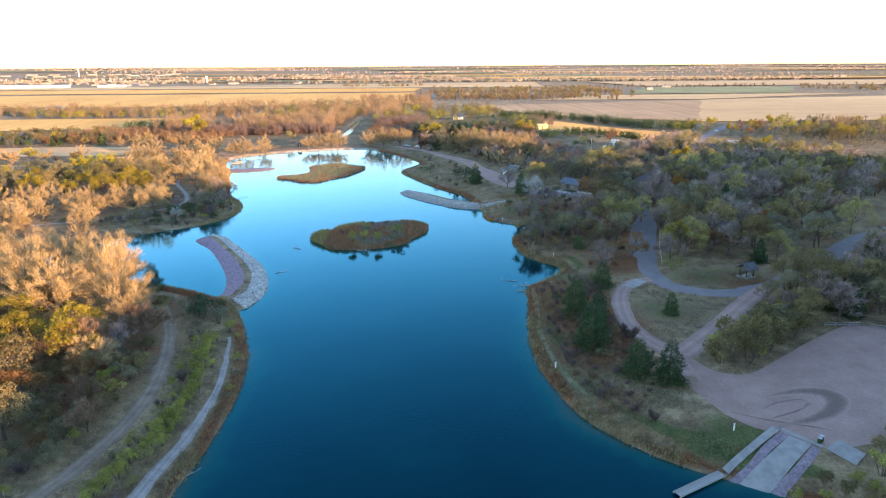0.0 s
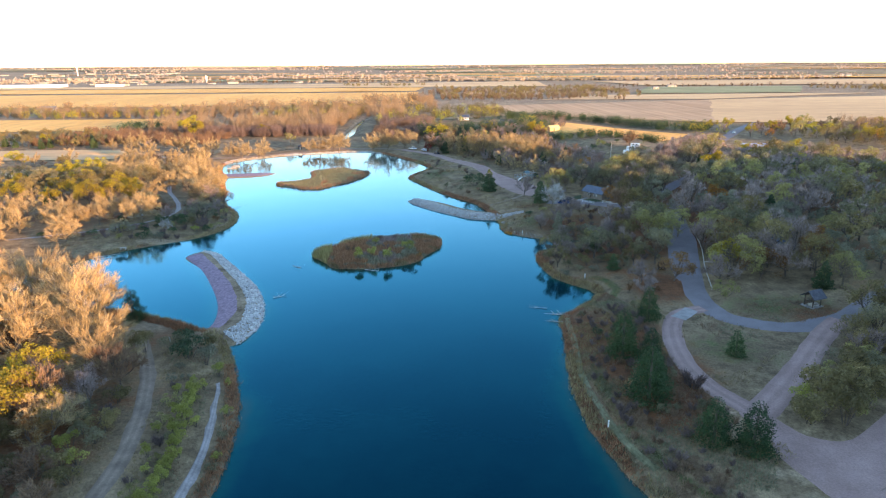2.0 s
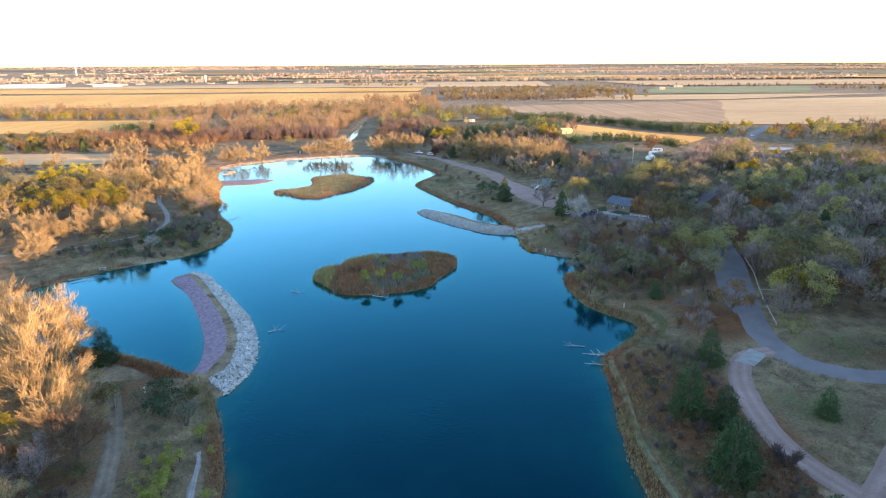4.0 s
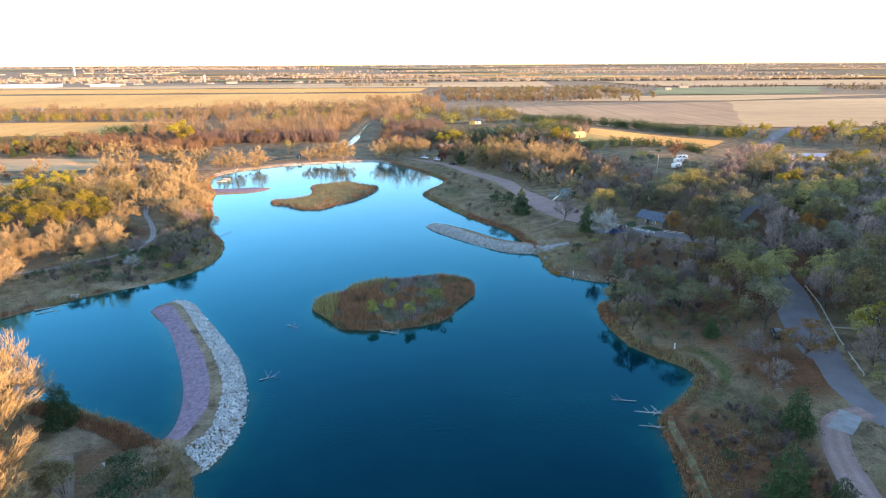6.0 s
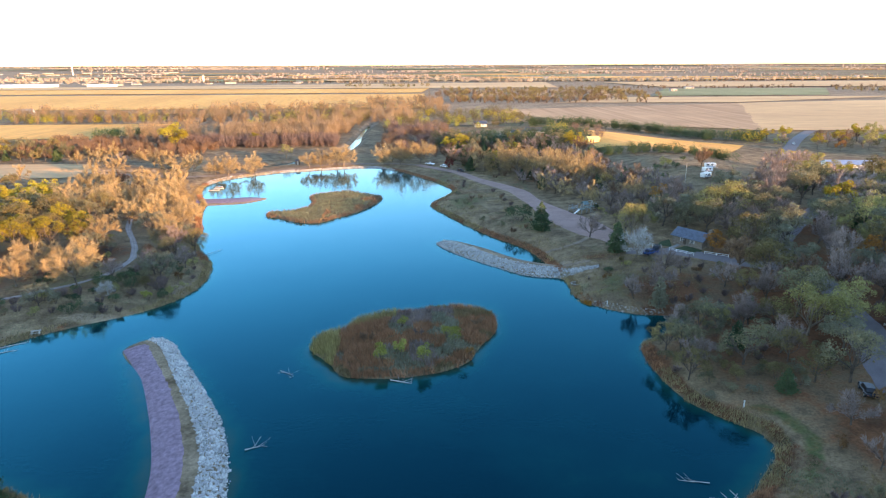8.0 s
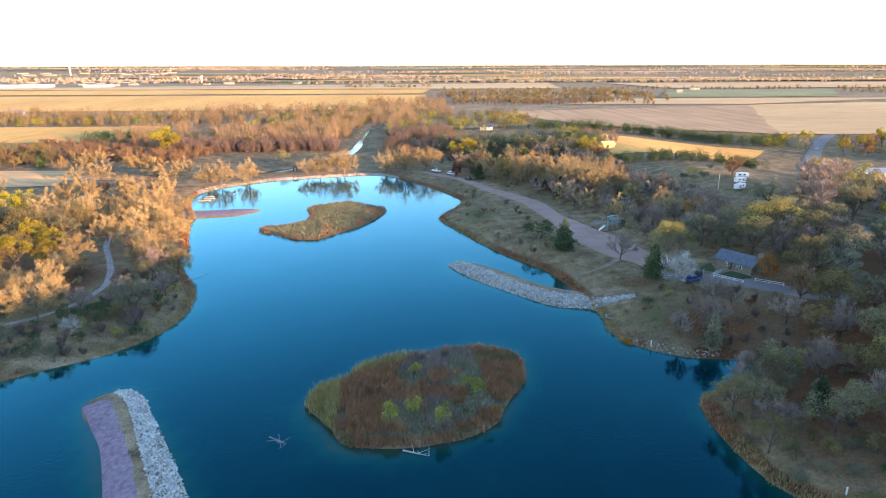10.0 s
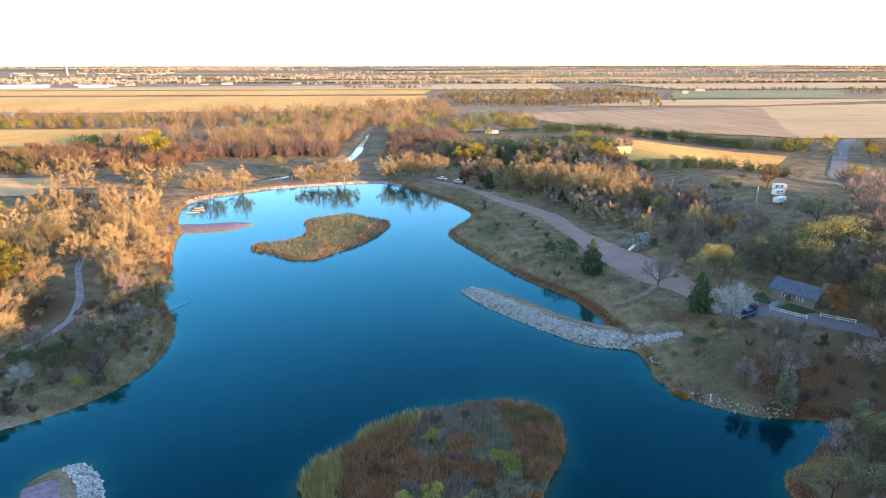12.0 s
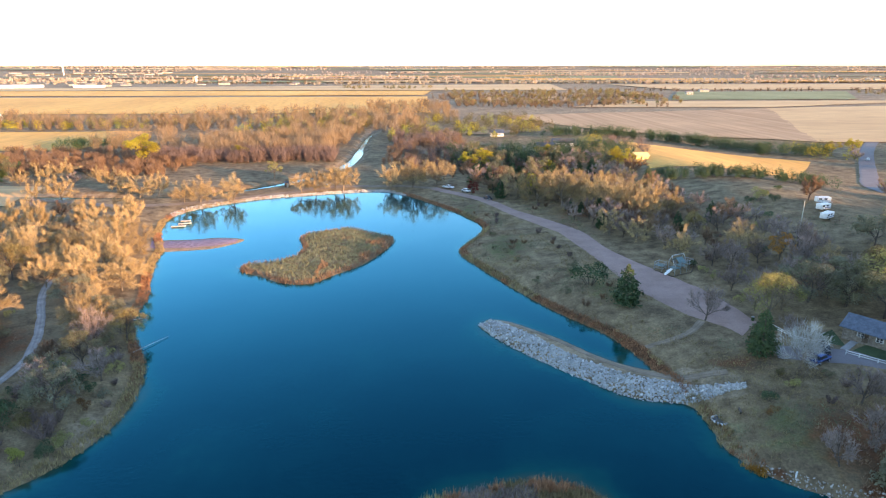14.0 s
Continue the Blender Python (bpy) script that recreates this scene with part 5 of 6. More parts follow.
# ---- reeds, grass and stones ----
def tufts(places, height, width, seed, blades=4, lean=0.3):
    r = np.random.RandomState(seed)
    p = np.repeat(np.array(places, float), blades, 0)
    n = len(p)
    p[:, :2] += r.normal(0, 0.18, (n, 2))
    d = np.stack([r.normal(0, lean, n), r.normal(0, lean, n), np.ones(n)], 1)
    a = r.uniform(0, 6.28, n)
    u = np.stack([np.cos(a), np.sin(a), np.zeros(n)], 1)
    h = height * r.uniform(0.55, 1.2, n)[:, None]
    w = width * r.uniform(0.6, 1.3, n)[:, None]
    verts = np.stack([p - u * w, p + u * w, p + d * h + u * w * 0.3], 1).reshape(-1, 3)
    return verts, np.arange(n * 3).reshape(-1, 3).tolist()


def stand(name, label, places, height, width, mat, seed, blades=4, category="reeds", lean=0.3):
    if len(places):
        tagged(mesh_object(name, *tufts(places, height, width, seed, blades, lean), mat), label, category, kind="stuff")


def along(line, n, inner, outer, seed, closed=True):
    """Places strewn along an outline, from inner to outer metres beside it."""
    r = np.random.RandomState(seed)
    p = np.concatenate([line, line[:1]]) if closed else line
    i = r.randint(0, len(p) - 1, n)
    f = r.rand(n)[:, None]
    q = p[i] * (1 - f) + p[i + 1] * f
    t = p[i + 1] - p[i]
    t /= np.maximum(np.hypot(t[:, 0], t[:, 1]), 1e-6)[:, None]
    return q + np.stack([-t[:, 1], t[:, 0]], 1) * r.uniform(inner, outer, n)[:, None]


def on_land(pts, low=-0.12, high=30.0):
    return [(x, y, gz(x, y) - 0.03) for x, y in pts if low < gz(x, y) < high]


def shore_reeds():
    fringe = [p for p in along(LAKE, 15000, -0.3, 2.2, 41) if p[1] > 60]
    tone = [wave(x, y, 11, 3) for x, y in fringe]
    bare = lambda x, y: (-80 < x < -66 and 217 < y < 226) or (26 < x < 62 and 214 < y < 226) or (-84 < x < -18 and y > 424) or (50 < x < 72 and y < 76)
    stand("shore_reeds", "tan dry reeds along the water's edge", on_land([p for p, t in zip(fringe, tone) if t > 0.48 and not bare(*p)]), 0.8, 0.07, REED, 42)
    stand("shore_grass", "rust-brown dry grass along the water's edge", on_land([p for p, t in zip(fringe, tone) if t <= 0.48 and not bare(*p)]), 0.7, 0.07, REED_RUST, 43)


def island_plants():
    r = np.random.RandomState(51)
    c = np.stack([r.uniform(-25, 18, 9000), r.uniform(189, 227, 9000)], 1)
    d = reach(c[:, 0], c[:, 1], ISLAND_NEAR)
    c, d = c[d > -0.1], d[d > -0.1]
    groups = {"cattail": [], "rust": [], "grey": [], "dark": [], "tan": []}
    for (x, y), e in zip(c, d):
        n = wave(x, y, 5, 4) - 0.5
        if x < -17.5 + 3 * n or (y > 212.5 + 0.45 * (x + 18) and x < -6 and e < 4):
            groups["cattail"].append((x, y))
        elif x < -8 + 5 * n and y > 200:
            groups["rust"].append((x, y))
        elif x > 8 + 4 * n and y > 203 or e < 1.6 and n < 0.2:
            groups["rust" if n > -0.25 else "tan"].append((x, y))
        elif y > 214 + 4 * n and x < 2:
            groups["dark"].append((x, y))
        else:
            groups["rust" if wave(x, y, 3.5, 14) > 0.62 else "grey" if n > -0.08 else "dark"].append((x, y))
    stand("cattails", "yellow-green cattails on the island", on_land(groups["cattail"]), 2.0, 0.10, REED_GREEN, 52, 5, lean=0.15)
    stand("rust_reeds", "rust-brown reeds covering the island", on_land(groups["rust"]), 1.3, 0.08, REED_RUST, 53, 5)
    stand("island_grass", "grey-green grass on the island", on_land(groups["grey"]), 0.8, 0.09, GRASS_GREY, 54, 5, "grass")
    stand("dead_stalks", "dark leafless stalks on the island", on_land(groups["dark"]), 1.1, 0.05, TWIG_GREY, 55, 5, "stalks")
    stand("tan_reeds", "tan dry reeds on the island edge", on_land(groups["tan"]), 1.1, 0.08, REED, 56, 5)
    c = np.stack([r.uniform(-60, -13, 9000), r.uniform(308, 370, 9000)], 1)
    d = reach(c[:, 0], c[:, 1], ISLAND_FAR)
    keep = d > -0.1
    c, d = c[keep], d[keep]
    rim = (d < 1.5) | ((wave(c[:, 0], c[:, 1], 8, 6) > 0.6) & (c[:, 0] > -36) & (c[:, 1] < 352))
    stand("island_grass", "pale grey-green grass on the far island", on_land(c[~rim]), 0.7, 0.10, GRASS_GREEN, 57, 4, "grass")
    stand("rust_reeds", "brown reeds round the far island", on_land(c[rim]), 1.2, 0.09, TWIG_RUST, 58, 4)
    for key, x, y, s in [("bush_yellow", *p) for p in ((-8.4, 195, 1.35), (-5, 197.5, 1.1), (0, 194.5, 1.35), (5.7, 203, 1.25), (-4.8, 212.5, 0.8), (5, 205.5, 1.0))] + [("bush_silver", 5.6, 198, 1.1), ("bush_bare", -1, 207, 0.7), ("bush_bare", -4, 217.5, 0.7), ("bush_bare", 1, 219, 0.6), ("bush_rust", -12, 205, 1.0), ("bush_rust", 12, 212, 0.9), ("orange", 9.2, 198.6, 0.3)]:
        plant(key, x, y, s)


def meadow_grass():
    r = np.random.RandomState(61)
    spots = []
    for x0, x1, y0, y1, n in ((36, 60, 76, 175, 17000), (-44, -22, 60, 150, 6000), (8, 50, 262, 430, 15000), (40, 70, 215, 262, 4000), (-105, -60, 205, 275, 5000), (60, 100, 112, 150, 3500), (64, 130, 290, 350, 3000)):
        spots += list(np.stack([r.uniform(x0, x1, n), r.uniform(y0, y1, n)], 1))
    spots = [p for p in spots if shore(*p) > 1 and wave(*p, 7, 9) > 0.35 and not any(near_line(*p, l, g * 0.62) for l, g in CLEAR[:11])]
    tone = [wave(x, y, 9, 10) for x, y in spots]
    stand("meadow_grass", "dry straw-coloured grass tufts on the banks", on_land([p for p, t in zip(spots, tone) if t > 0.5]), 0.42, 0.06, REED, 62, 3, "grass", 0.5)
    stand("meadow_grass", "grey-green weeds among dry grass", on_land([p for p, t in zip(spots, tone) if 0.3 < t <= 0.5]), 0.42, 0.06, GRASS_GREEN, 63, 3, "grass", 0.5)
    stand("meadow_grass", "brown withered weeds on the banks", on_land([p for p, t in zip(spots, tone) if t <= 0.3]), 0.5, 0.06, TWIG_RUST, 64, 3, "grass", 0.5)


shore_reeds()
stand("shore_grass", "red-brown dry grass on the cove shore", on_land([p for p in along(spline([(-40, 150), (-46.5, 155), (-54, 158.4), (-64, 163), (-78, 165.5), (-92, 166.4)], 2.0), 4200, -4.5, 4.5, 47, False) if shore(*p) > 0.2]), 0.8, 0.08, REED_RUST, 48)
island_plants()
meadow_grass()


def stone_mesh(seed, n=8):
    """A broken block of quarry stone."""
    r = np.random.RandomState(seed)
    bm = bmesh.new()
    for _ in range(n + 2):
        v = r.normal(0, 1, 3)
        bm.verts.new(v / np.linalg.norm(v) * r.uniform(0.8, 1.15) * np.array((1, 0.8, 0.62)))
    out = bmesh.ops.convex_hull(bm, input=bm.verts)
    bmesh.ops.delete(bm, geom=[v for v in bm.verts if not v.link_faces], context="VERTS")
    me = bpy.data.meshes.new("stone")
    bm.to_mesh(me)
    bm.free()
    return me


STONES = [stone_mesh(70 + k) for k in range(8)]
for me in STONES:
    me.materials.append(STONE)


def riprap(name, label, inner, outer, count, size, single, seed, low=-0.4, mat=STONE):
    """Quarry stones heaped between two lines; the largest lie as stones of their own, the rest are joined."""
    r = np.random.RandomState(seed)
    a, b = spline(inner, 1.0), spline(outer, 1.0)
    n = max(len(a), len(b))
    pick = lambda p: np.stack([np.interp(np.linspace(0, 1, n), np.linspace(0, 1, len(p)), p[:, k]) for k in (0, 1)], 1)
    a, b = pick(a), pick(b)
    shapes = [(np.array([v.co[:] for v in me.vertices]), [tuple(p.vertices) for p in me.polygons]) for me in STONES]
    verts, faces, o = [], [], 0
    bank = tagged(new(name), label, "stones")
    for k in range(count):
        i, f, s = r.randint(0, n - 1), r.uniform(0, 1), r.uniform(0, 1)
        e, g = a[i] + (a[i + 1] - a[i]) * f, b[i] + (b[i + 1] - b[i]) * f
        p = e + (g - e) * s + r.normal(0, 0.12, 2)
        z = gz(*p)
        if z < low:
            continue
        big = k < single
        rad = size * (r.uniform(1.0, 1.5) if big else r.uniform(0.55, 1.1))
        m = pose(p[0], p[1], z + rad * 0.25 + (0.15 if big else 0), *r.uniform(0, 360, 3)) @ Matrix.Diagonal((rad, rad, rad, 1))
        if big:
            st = new("stone", STONES[r.randint(8)])
            st.parent, st.matrix_basis = bank, m
            st.material_slots[0].link = "OBJECT"
            st.material_slots[0].material = mat
        else:
            v, f = shapes[r.randint(8)]
            mm = np.array(m)
            verts.append(v @ mm[:3, :3].T + mm[:3, 3])
            faces += [tuple(q + o for q in poly) for poly in f]
            o += len(v)
    rest = mesh_object("stone_rubble", np.concatenate(verts), faces, mat, bank)
    rest["kind"] = "stuff"
    return bank


riprap("breakwater_stones", "pale quarry stone riprap along the breakwater", [(-34, 146), (-31.8, 152), (-32.2, 157), (-33.4, 164), (-36.3, 172), (-41, 181.4), (-47.2, 192.5), (-54, 204.5), (-58, 208.5)],
       [(-30, 142), (-27.8, 149), (-27.6, 156), (-29.6, 165.5), (-34.2, 177.6), (-40.5, 188.5), (-47.4, 199.6), (-53.6, 209.2), (-57, 211.5)], 5000, 0.33, 290, 81)
riprap("spit_stones", "pale quarry stone riprap along the spit", [(9, 280.5), (15, 273.1), (20.1, 265.2), (24.8, 258.6), (30.2, 253.6), (36.2, 250.3), (42.8, 247.4), (49, 245.4)],
       [(5.4, 280.4), (9.5, 271.2), (14.3, 264), (18.8, 258.2), (23.2, 253.2), (27.8, 247.8), (32.3, 245.5), (37.2, 244.4), (42, 243.8), (48.6, 244.4)], 4800, 0.33, 280, 82)
riprap("inlet_stones", "flat pale stones edging the small inlet", [(41.5, 227), (46, 222.8), (51, 220), (57, 218.5)], [(40.3, 225.2), (44.8, 220.8), (50, 217.8), (56, 216.9)], 190, 0.2, 80, 83, mat=TAN_STONE)
stand("shore_grass", "orange-brown dry grass at the inlet mouth", on_land(along(spline([(36.6, 228), (38.6, 226.4), (41.2, 224.6)], 1.0), 260, -0.9, 0.9, 88, False), -0.4), 0.75, 0.08, LEAF_ORANGE, 89)
riprap("dam_stones", "pale stone edging on the far bank", [(-103, 392), (-99, 404), (-88, 414), (-72.5, 424.5), (-56, 429.5), (-39, 435), (-21, 436.4), (-11, 427)],
       [(-101, 390), (-96, 401), (-86.4, 411), (-72, 421.6), (-56, 426.6), (-39, 432), (-21, 433.6), (-11.4, 424.2)], 1800, 0.45, 0, 84)


# ---- built things ----
def block(bm, at, size, turn=0.0, tilt=0.0, bevel=0.0):
    """A box with its base centre at 'at', turned about z in degrees."""
    m = pose(*at, tilt, 0, turn) @ Matrix.Translation((0, 0, size[2] / 2)) @ Matrix.Diagonal((*size, 1))
    made = bmesh.ops.create_cube(bm, size=1.0, matrix=m)
    if bevel:
        edges = {e for v in made["verts"] for e in v.link_edges}
        bmesh.ops.bevel(bm, geom=list(edges), offset=bevel, segments=1, affect="EDGES")
    return bm


def rod(bm, p, q, r, sides=8, taper=1.0):
    d = Vector(q) - Vector(p)
    m = Matrix.Translation((Vector(p) + Vector(q)) / 2) @ d.to_track_quat("Z", "Y").to_matrix().to_4x4()
    bmesh.ops.create_cone(bm, cap_ends=True, segments=sides, radius1=r, radius2=r * taper, depth=d.length, matrix=m)
    return bm


def part(name, bm, mat, parent, label="", smooth=False):
    me = bpy.data.meshes.new(name)
    bm.to_mesh(me)
    bm.free()
    me.materials.append(mat)
    if smooth:
        me.polygons.foreach_set("use_smooth", [True] * len(me.polygons))
    ob = new(name, me)
    ob.parent = parent
    if label:
        ob["label"] = label
    return ob


def root(name, x, y, turn, label, category, group="", z=None):
    ob = tagged(new(name), label, category, group)
    ob.matrix_basis = pose(x, y, gz(x, y) if z is None else z, 0, 0, turn)
    return ob


def gable(bm, w, d, z, rise, over=0.4, thick=0.15):
    """A pitched roof, its ridge along x."""
    for s in (-1, 1):
        y0, y1 = s * (d / 2 + over), 0
        z0, z1 = z - over * rise / (d / 2), z + rise
        x = w / 2 + over
        v = [bm.verts.new(c) for c in ((-x, y0, z0), (x, y0, z0), (x, y1, z1), (-x, y1, z1), (-x, y0, z0 - thick), (x, y0, z0 - thick), (x, y1, z1 - thick), (-x, y1, z1 - thick))]
        for f in ((0, 1, 2, 3), (7, 6, 5, 4), (0, 4, 5, 1), (1, 5, 6, 2), (3, 7, 4, 0)):
            bm.faces.new([v[i] for i in f])
    bmesh.ops.recalc_face_normals(bm, faces=bm.faces)
    return bm


def gable_wall(bm, w, d, h, rise):
    v = [bm.verts.new(c) for c in ((-w / 2, -d / 2, -0.6), (w / 2, -d / 2, -0.6), (w / 2, d / 2, -0.6), (-w / 2, d / 2, -0.6), (-w / 2, -d / 2, h), (w / 2, -d / 2, h), (w / 2, d / 2, h), (-w / 2, d / 2, h),
                                   (-w / 2, 0, h + rise), (w / 2, 0, h + rise))]
    for f in ((0, 1, 5, 4), (2, 3, 7, 6), (1, 2, 6, 9, 5), (3, 0, 4, 8, 7)):
        bm.faces.new([v[i] for i in f])
    bmesh.ops.recalc_face_normals(bm, faces=bm.faces)
    return bm


PAINT_WHITE = plain("weathered_white_paint", (0.62, 0.61, 0.58), (0.80, 0.79, 0.76), 1.5, 0.6, relief=0.1)
PALE_WOOD = plain("greyed_pale_wood", (0.34, 0.30, 0.25), (0.52, 0.47, 0.40), 2, 0.85, relief=0.4, stretch=(0.3, 3, 1))
DARK_WOOD = plain("dark_brown_wood", (0.05, 0.035, 0.025), (0.13, 0.09, 0.06), 2, 0.85, relief=0.4)
FIELD_STONE = plain("tan_rubble_stone", (0.13, 0.10, 0.075), (0.30, 0.24, 0.185), 3, 0.9, relief=0.8, fine=9)
ROOF_BLUE = plain("blue_grey_shingles", (0.06, 0.075, 0.10), (0.11, 0.13, 0.17), 1.5, 0.8, relief=0.5, fine=8)
ROOF_DARK = plain("dark_shingles", (0.05, 0.05, 0.06), (0.11, 0.11, 0.12), 1.5, 0.85, relief=0.5, fine=8)
ROOF_METAL = plain("pale_blue_metal_roof", (0.20, 0.27, 0.38), (0.30, 0.38, 0.50), 0.8, 0.4, 0.3, 0.1)
BRICK_RED = plain("dull_red_brick", (0.14, 0.06, 0.045), (0.26, 0.13, 0.10), 3, 0.9, relief=0.6, fine=9)
GLASS = plain("dark_window_glass", (0.012, 0.014, 0.018), (0.03, 0.034, 0.04), 1, 0.08, relief=0.0)
RUBBER = plain("black_rubber", (0.012, 0.012, 0.012), (0.03, 0.03, 0.03), 3, 0.9)
METAL = plain("galvanised_steel", (0.30, 0.31, 0.32), (0.48, 0.49, 0.50), 2, 0.4, 0.8, 0.1)
CAR_BLUE = plain("blue_car_paint", (0.02, 0.05, 0.16), (0.03, 0.07, 0.21), 0.6, 0.25, 0.2, 0.0)
CAR_WHITE = plain("white_car_paint", (0.70, 0.70, 0.70), (0.78, 0.78, 0.78), 0.6, 0.25, 0.0, 0.0)
CAR_DARK = plain("black_car_paint", (0.015, 0.017, 0.02), (0.03, 0.033, 0.04), 0.6, 0.25, 0.2, 0.0)
# The low sun's yellow light is put into the siding colour.
BARN_SUN_YELLOW = plain("yellow_painted_siding", (0.55, 0.42, 0.16), (0.70, 0.55, 0.25), 1.0, 0.7, relief=0.2)
PLAY_TEAL = plain("teal_plastic", (0.07, 0.13, 0.13), (0.13, 0.2, 0.2), 1.0, 0.5, relief=0.0)
LAWN = plain("dark_green_lawn", (0.022, 0.04, 0.012), (0.05, 0.075, 0.022), 0.8, 0.95, relief=0.8, fine=6)

DRIFTWOOD = plain("bleached_driftwood", (0.26, 0.24, 0.22), (0.50, 0.47, 0.44), 3, 0.9, relief=0.5)

# boat ramp
ribbon("boat_ramp", [(54.6, 70.8), (59, 73.4), (63.4, 76), (66.6, 78.2)], [(57, 68), (61, 70.6), (65.2, 73.4), (68.6, 75.8)], CONCRETE, "grey ribbed concrete boat ramp sloping into the lake", "boat ramp", 0.14, 5, "", 0.0)
ribbon("ramp_gravel", [(54.7, 72.2), (59, 74.7), (63, 77.4), (65.8, 79.2)], [(54.6, 70.9), (59, 73.5), (63.4, 76.1), (66.5, 78.3)], RAMP_GRAVEL, "purple gravel strip beside the ramp", "gravel", 0.1, 3)
ribbon("ramp_gravel", [(57.1, 67.9), (61.1, 70.5), (65.3, 73.3), (68.6, 75.7)], [(58.4, 66.8), (62, 69.4), (66.2, 72.2), (69.4, 74.5)], RAMP_GRAVEL, "purple gravel strip beside the ramp", "gravel", 0.1, 3)
ribbon("concrete_pad", [(73, 76.2), (74.5, 72.6)], [(70, 74.6), (71.8, 70.8)], CONCRETE, "small pale concrete pad beside the ramp", "pavement", 0.16, 4, "", 0.0)
ribbon("concrete_apron", [(66, 79.6), (69.6, 74.9)], [(66.6, 80.1), (70.2, 75.4)], CONCRETE, "pale concrete kerb across the ramp head", "kerb", 0.14, 3, "", 0.0)
ribbon("tyre_swirl", [(68, 88.3), (71, 89.4), (75.5, 90.6), (80.4, 90), (82, 86.8), (78.6, 82.8), (72.6, 80.6), (65, 80)], [(68, 88), (71.6, 88.3), (75.3, 88.6), (77.4, 87.6), (77.4, 86.2), (75.6, 84.5), (71.6, 82.3), (65, 80.6)], GRAVEL_DARK,
       "dark crescent of tyre tracks in gravel", "tyre tracks", 0.12, 9, "structure", 0.5)
for arc in ([(66, 85), (70, 86.6), (74, 87), (74.6, 86), (72, 84.4)], [(66, 82.5), (71, 83.8), (75, 86)], [(60.5, 85), (66, 82), (73, 79)]):
    lane("tyre_swirl", arc, 0.35, GRAVEL_DARK, "faint curved tyre track in gravel", "tyre tracks", 0.12)


def boards(thing, length, width, step, mat, z, thick=0.06):
    bm = bmesh.new()
    block(bm, (0, 0, 0), (step - 0.03, width, thick))
    me = bpy.data.meshes.new("deck_board")
    bm.to_mesh(me)
    bm.free()
    me.materials.append(mat)
    for k in range(int(length / step)):
        ob = new("deck_board", me)
        ob.parent, ob.location = thing, (-length / 2 + (k + 0.5) * step, 0, z)


def dock(x, y, turn, length, width, label, floats=True, z=0.0, group="docks"):
    th = root("dock", x, y, turn, label, "dock", group, z)
    for s in (-1, 1):
        part("side_beam", block(bmesh.new(), (0, s * (width / 2 - 0.06), 0.18), (length, 0.12, 0.2), bevel=0.01), PALE_WOOD, th)
    if floats:
        for k in range(max(2, int(length / 3))):
            part("float", block(bmesh.new(), (-length / 2 + (k + 0.5) * length / max(2, int(length / 3)), 0, -0.2), (1.6, width * 0.8, 0.4), bevel=0.05), RUBBER, th, "black plastic float")
    boards(th, length, width, 0.4, CONCRETE if length > 6 else PALE_WOOD, 0.39)
    for s in (-1, 1):
        part("pile", rod(bmesh.new(), (length / 2 - 0.3, s * width / 2, -1.5), (length / 2 - 0.3, s * width / 2, 0.7), 0.06), METAL, th)
    return th


dock(50.4, 71.7, 26, 9.6, 1.3, "pale floating boarding dock beside the ramp")
ribbon("dock_walkway", [(54.6, 74.1), (60, 77.2), (65.3, 80.5)], [(55.1, 73.1), (60.5, 76.2), (66, 79.5)], CONCRETE, "pale concrete walkway down to the dock", "walkway", 0.3, 3, "", 0.0)
dock(-92.5, 378, 12, 4.6, 1.2, "pale wooden boat dock in the cove")
dock(-93.5, 374, 12, 5, 1.2, "pale wooden boat dock near the spit")
dock(-93.5, 382, 12, 3.6, 1.1, "short pale wooden dock in the cove")


def picnic_table(x, y, turn):
    th = root("picnic_table", x, y, turn, "weathered wooden picnic table with benches", "picnic table", "picnic tables")
    part("tabletop", block(bmesh.new(), (0, 0, 0.72), (1.9, 0.75, 0.05)), PALE_WOOD, th)
    for s in (-1, 1):
        part("bench", block(bmesh.new(), (0, s * 0.7, 0.42), (1.9, 0.28, 0.05)), PALE_WOOD, th)
        part("leg_frame", block(bmesh.new(), (s * 0.7, 0, 0), (0.08, 1.3, 0.72)), PALE_WOOD, th)
    return th


def shelter(x, y, turn, w, d, label):
    th = root("picnic_shelter", x, y, turn, label, "shelter", "picnic shelters")
    part("floor_slab", block(bmesh.new(), (0, 0, -0.3), (w + 0.6, d + 0.6, 0.4)), CONCRETE, th)
    for sx in (-1, 1):
        for sy in (-1, 1):
            part("post", block(bmesh.new(), (sx * (w / 2 - 0.3), sy * (d / 2 - 0.3), 0), (0.18, 0.18, 2.5)), DARK_WOOD, th)
    part("beam", block(bmesh.new(), (0, -d / 2 + 0.3, 2.3), (w, 0.15, 0.25)), DARK_WOOD, th)
    part("beam", block(bmesh.new(), (0, d / 2 - 0.3, 2.3), (w, 0.15, 0.25)), DARK_WOOD, th)
    part("roof", gable(bmesh.new(), w, d, 2.6, 1.1, 0.5), ROOF_DARK, th)
    part("back_wall", block(bmesh.new(), (0, d / 2 - 0.3, 0), (w - 0.6, 0.15, 1.1)), FIELD_STONE, th)
    return th


shelter(95, 144, 20, 3.0, 2.6, "small open picnic shelter with shingle roof")
picnic_table(95, 143.6, 20)
shelter(-97, 254, 60, 5.5, 4.5, "brown open picnic shelter among cottonwoods")
picnic_table(-84.5, 214.5, 15)


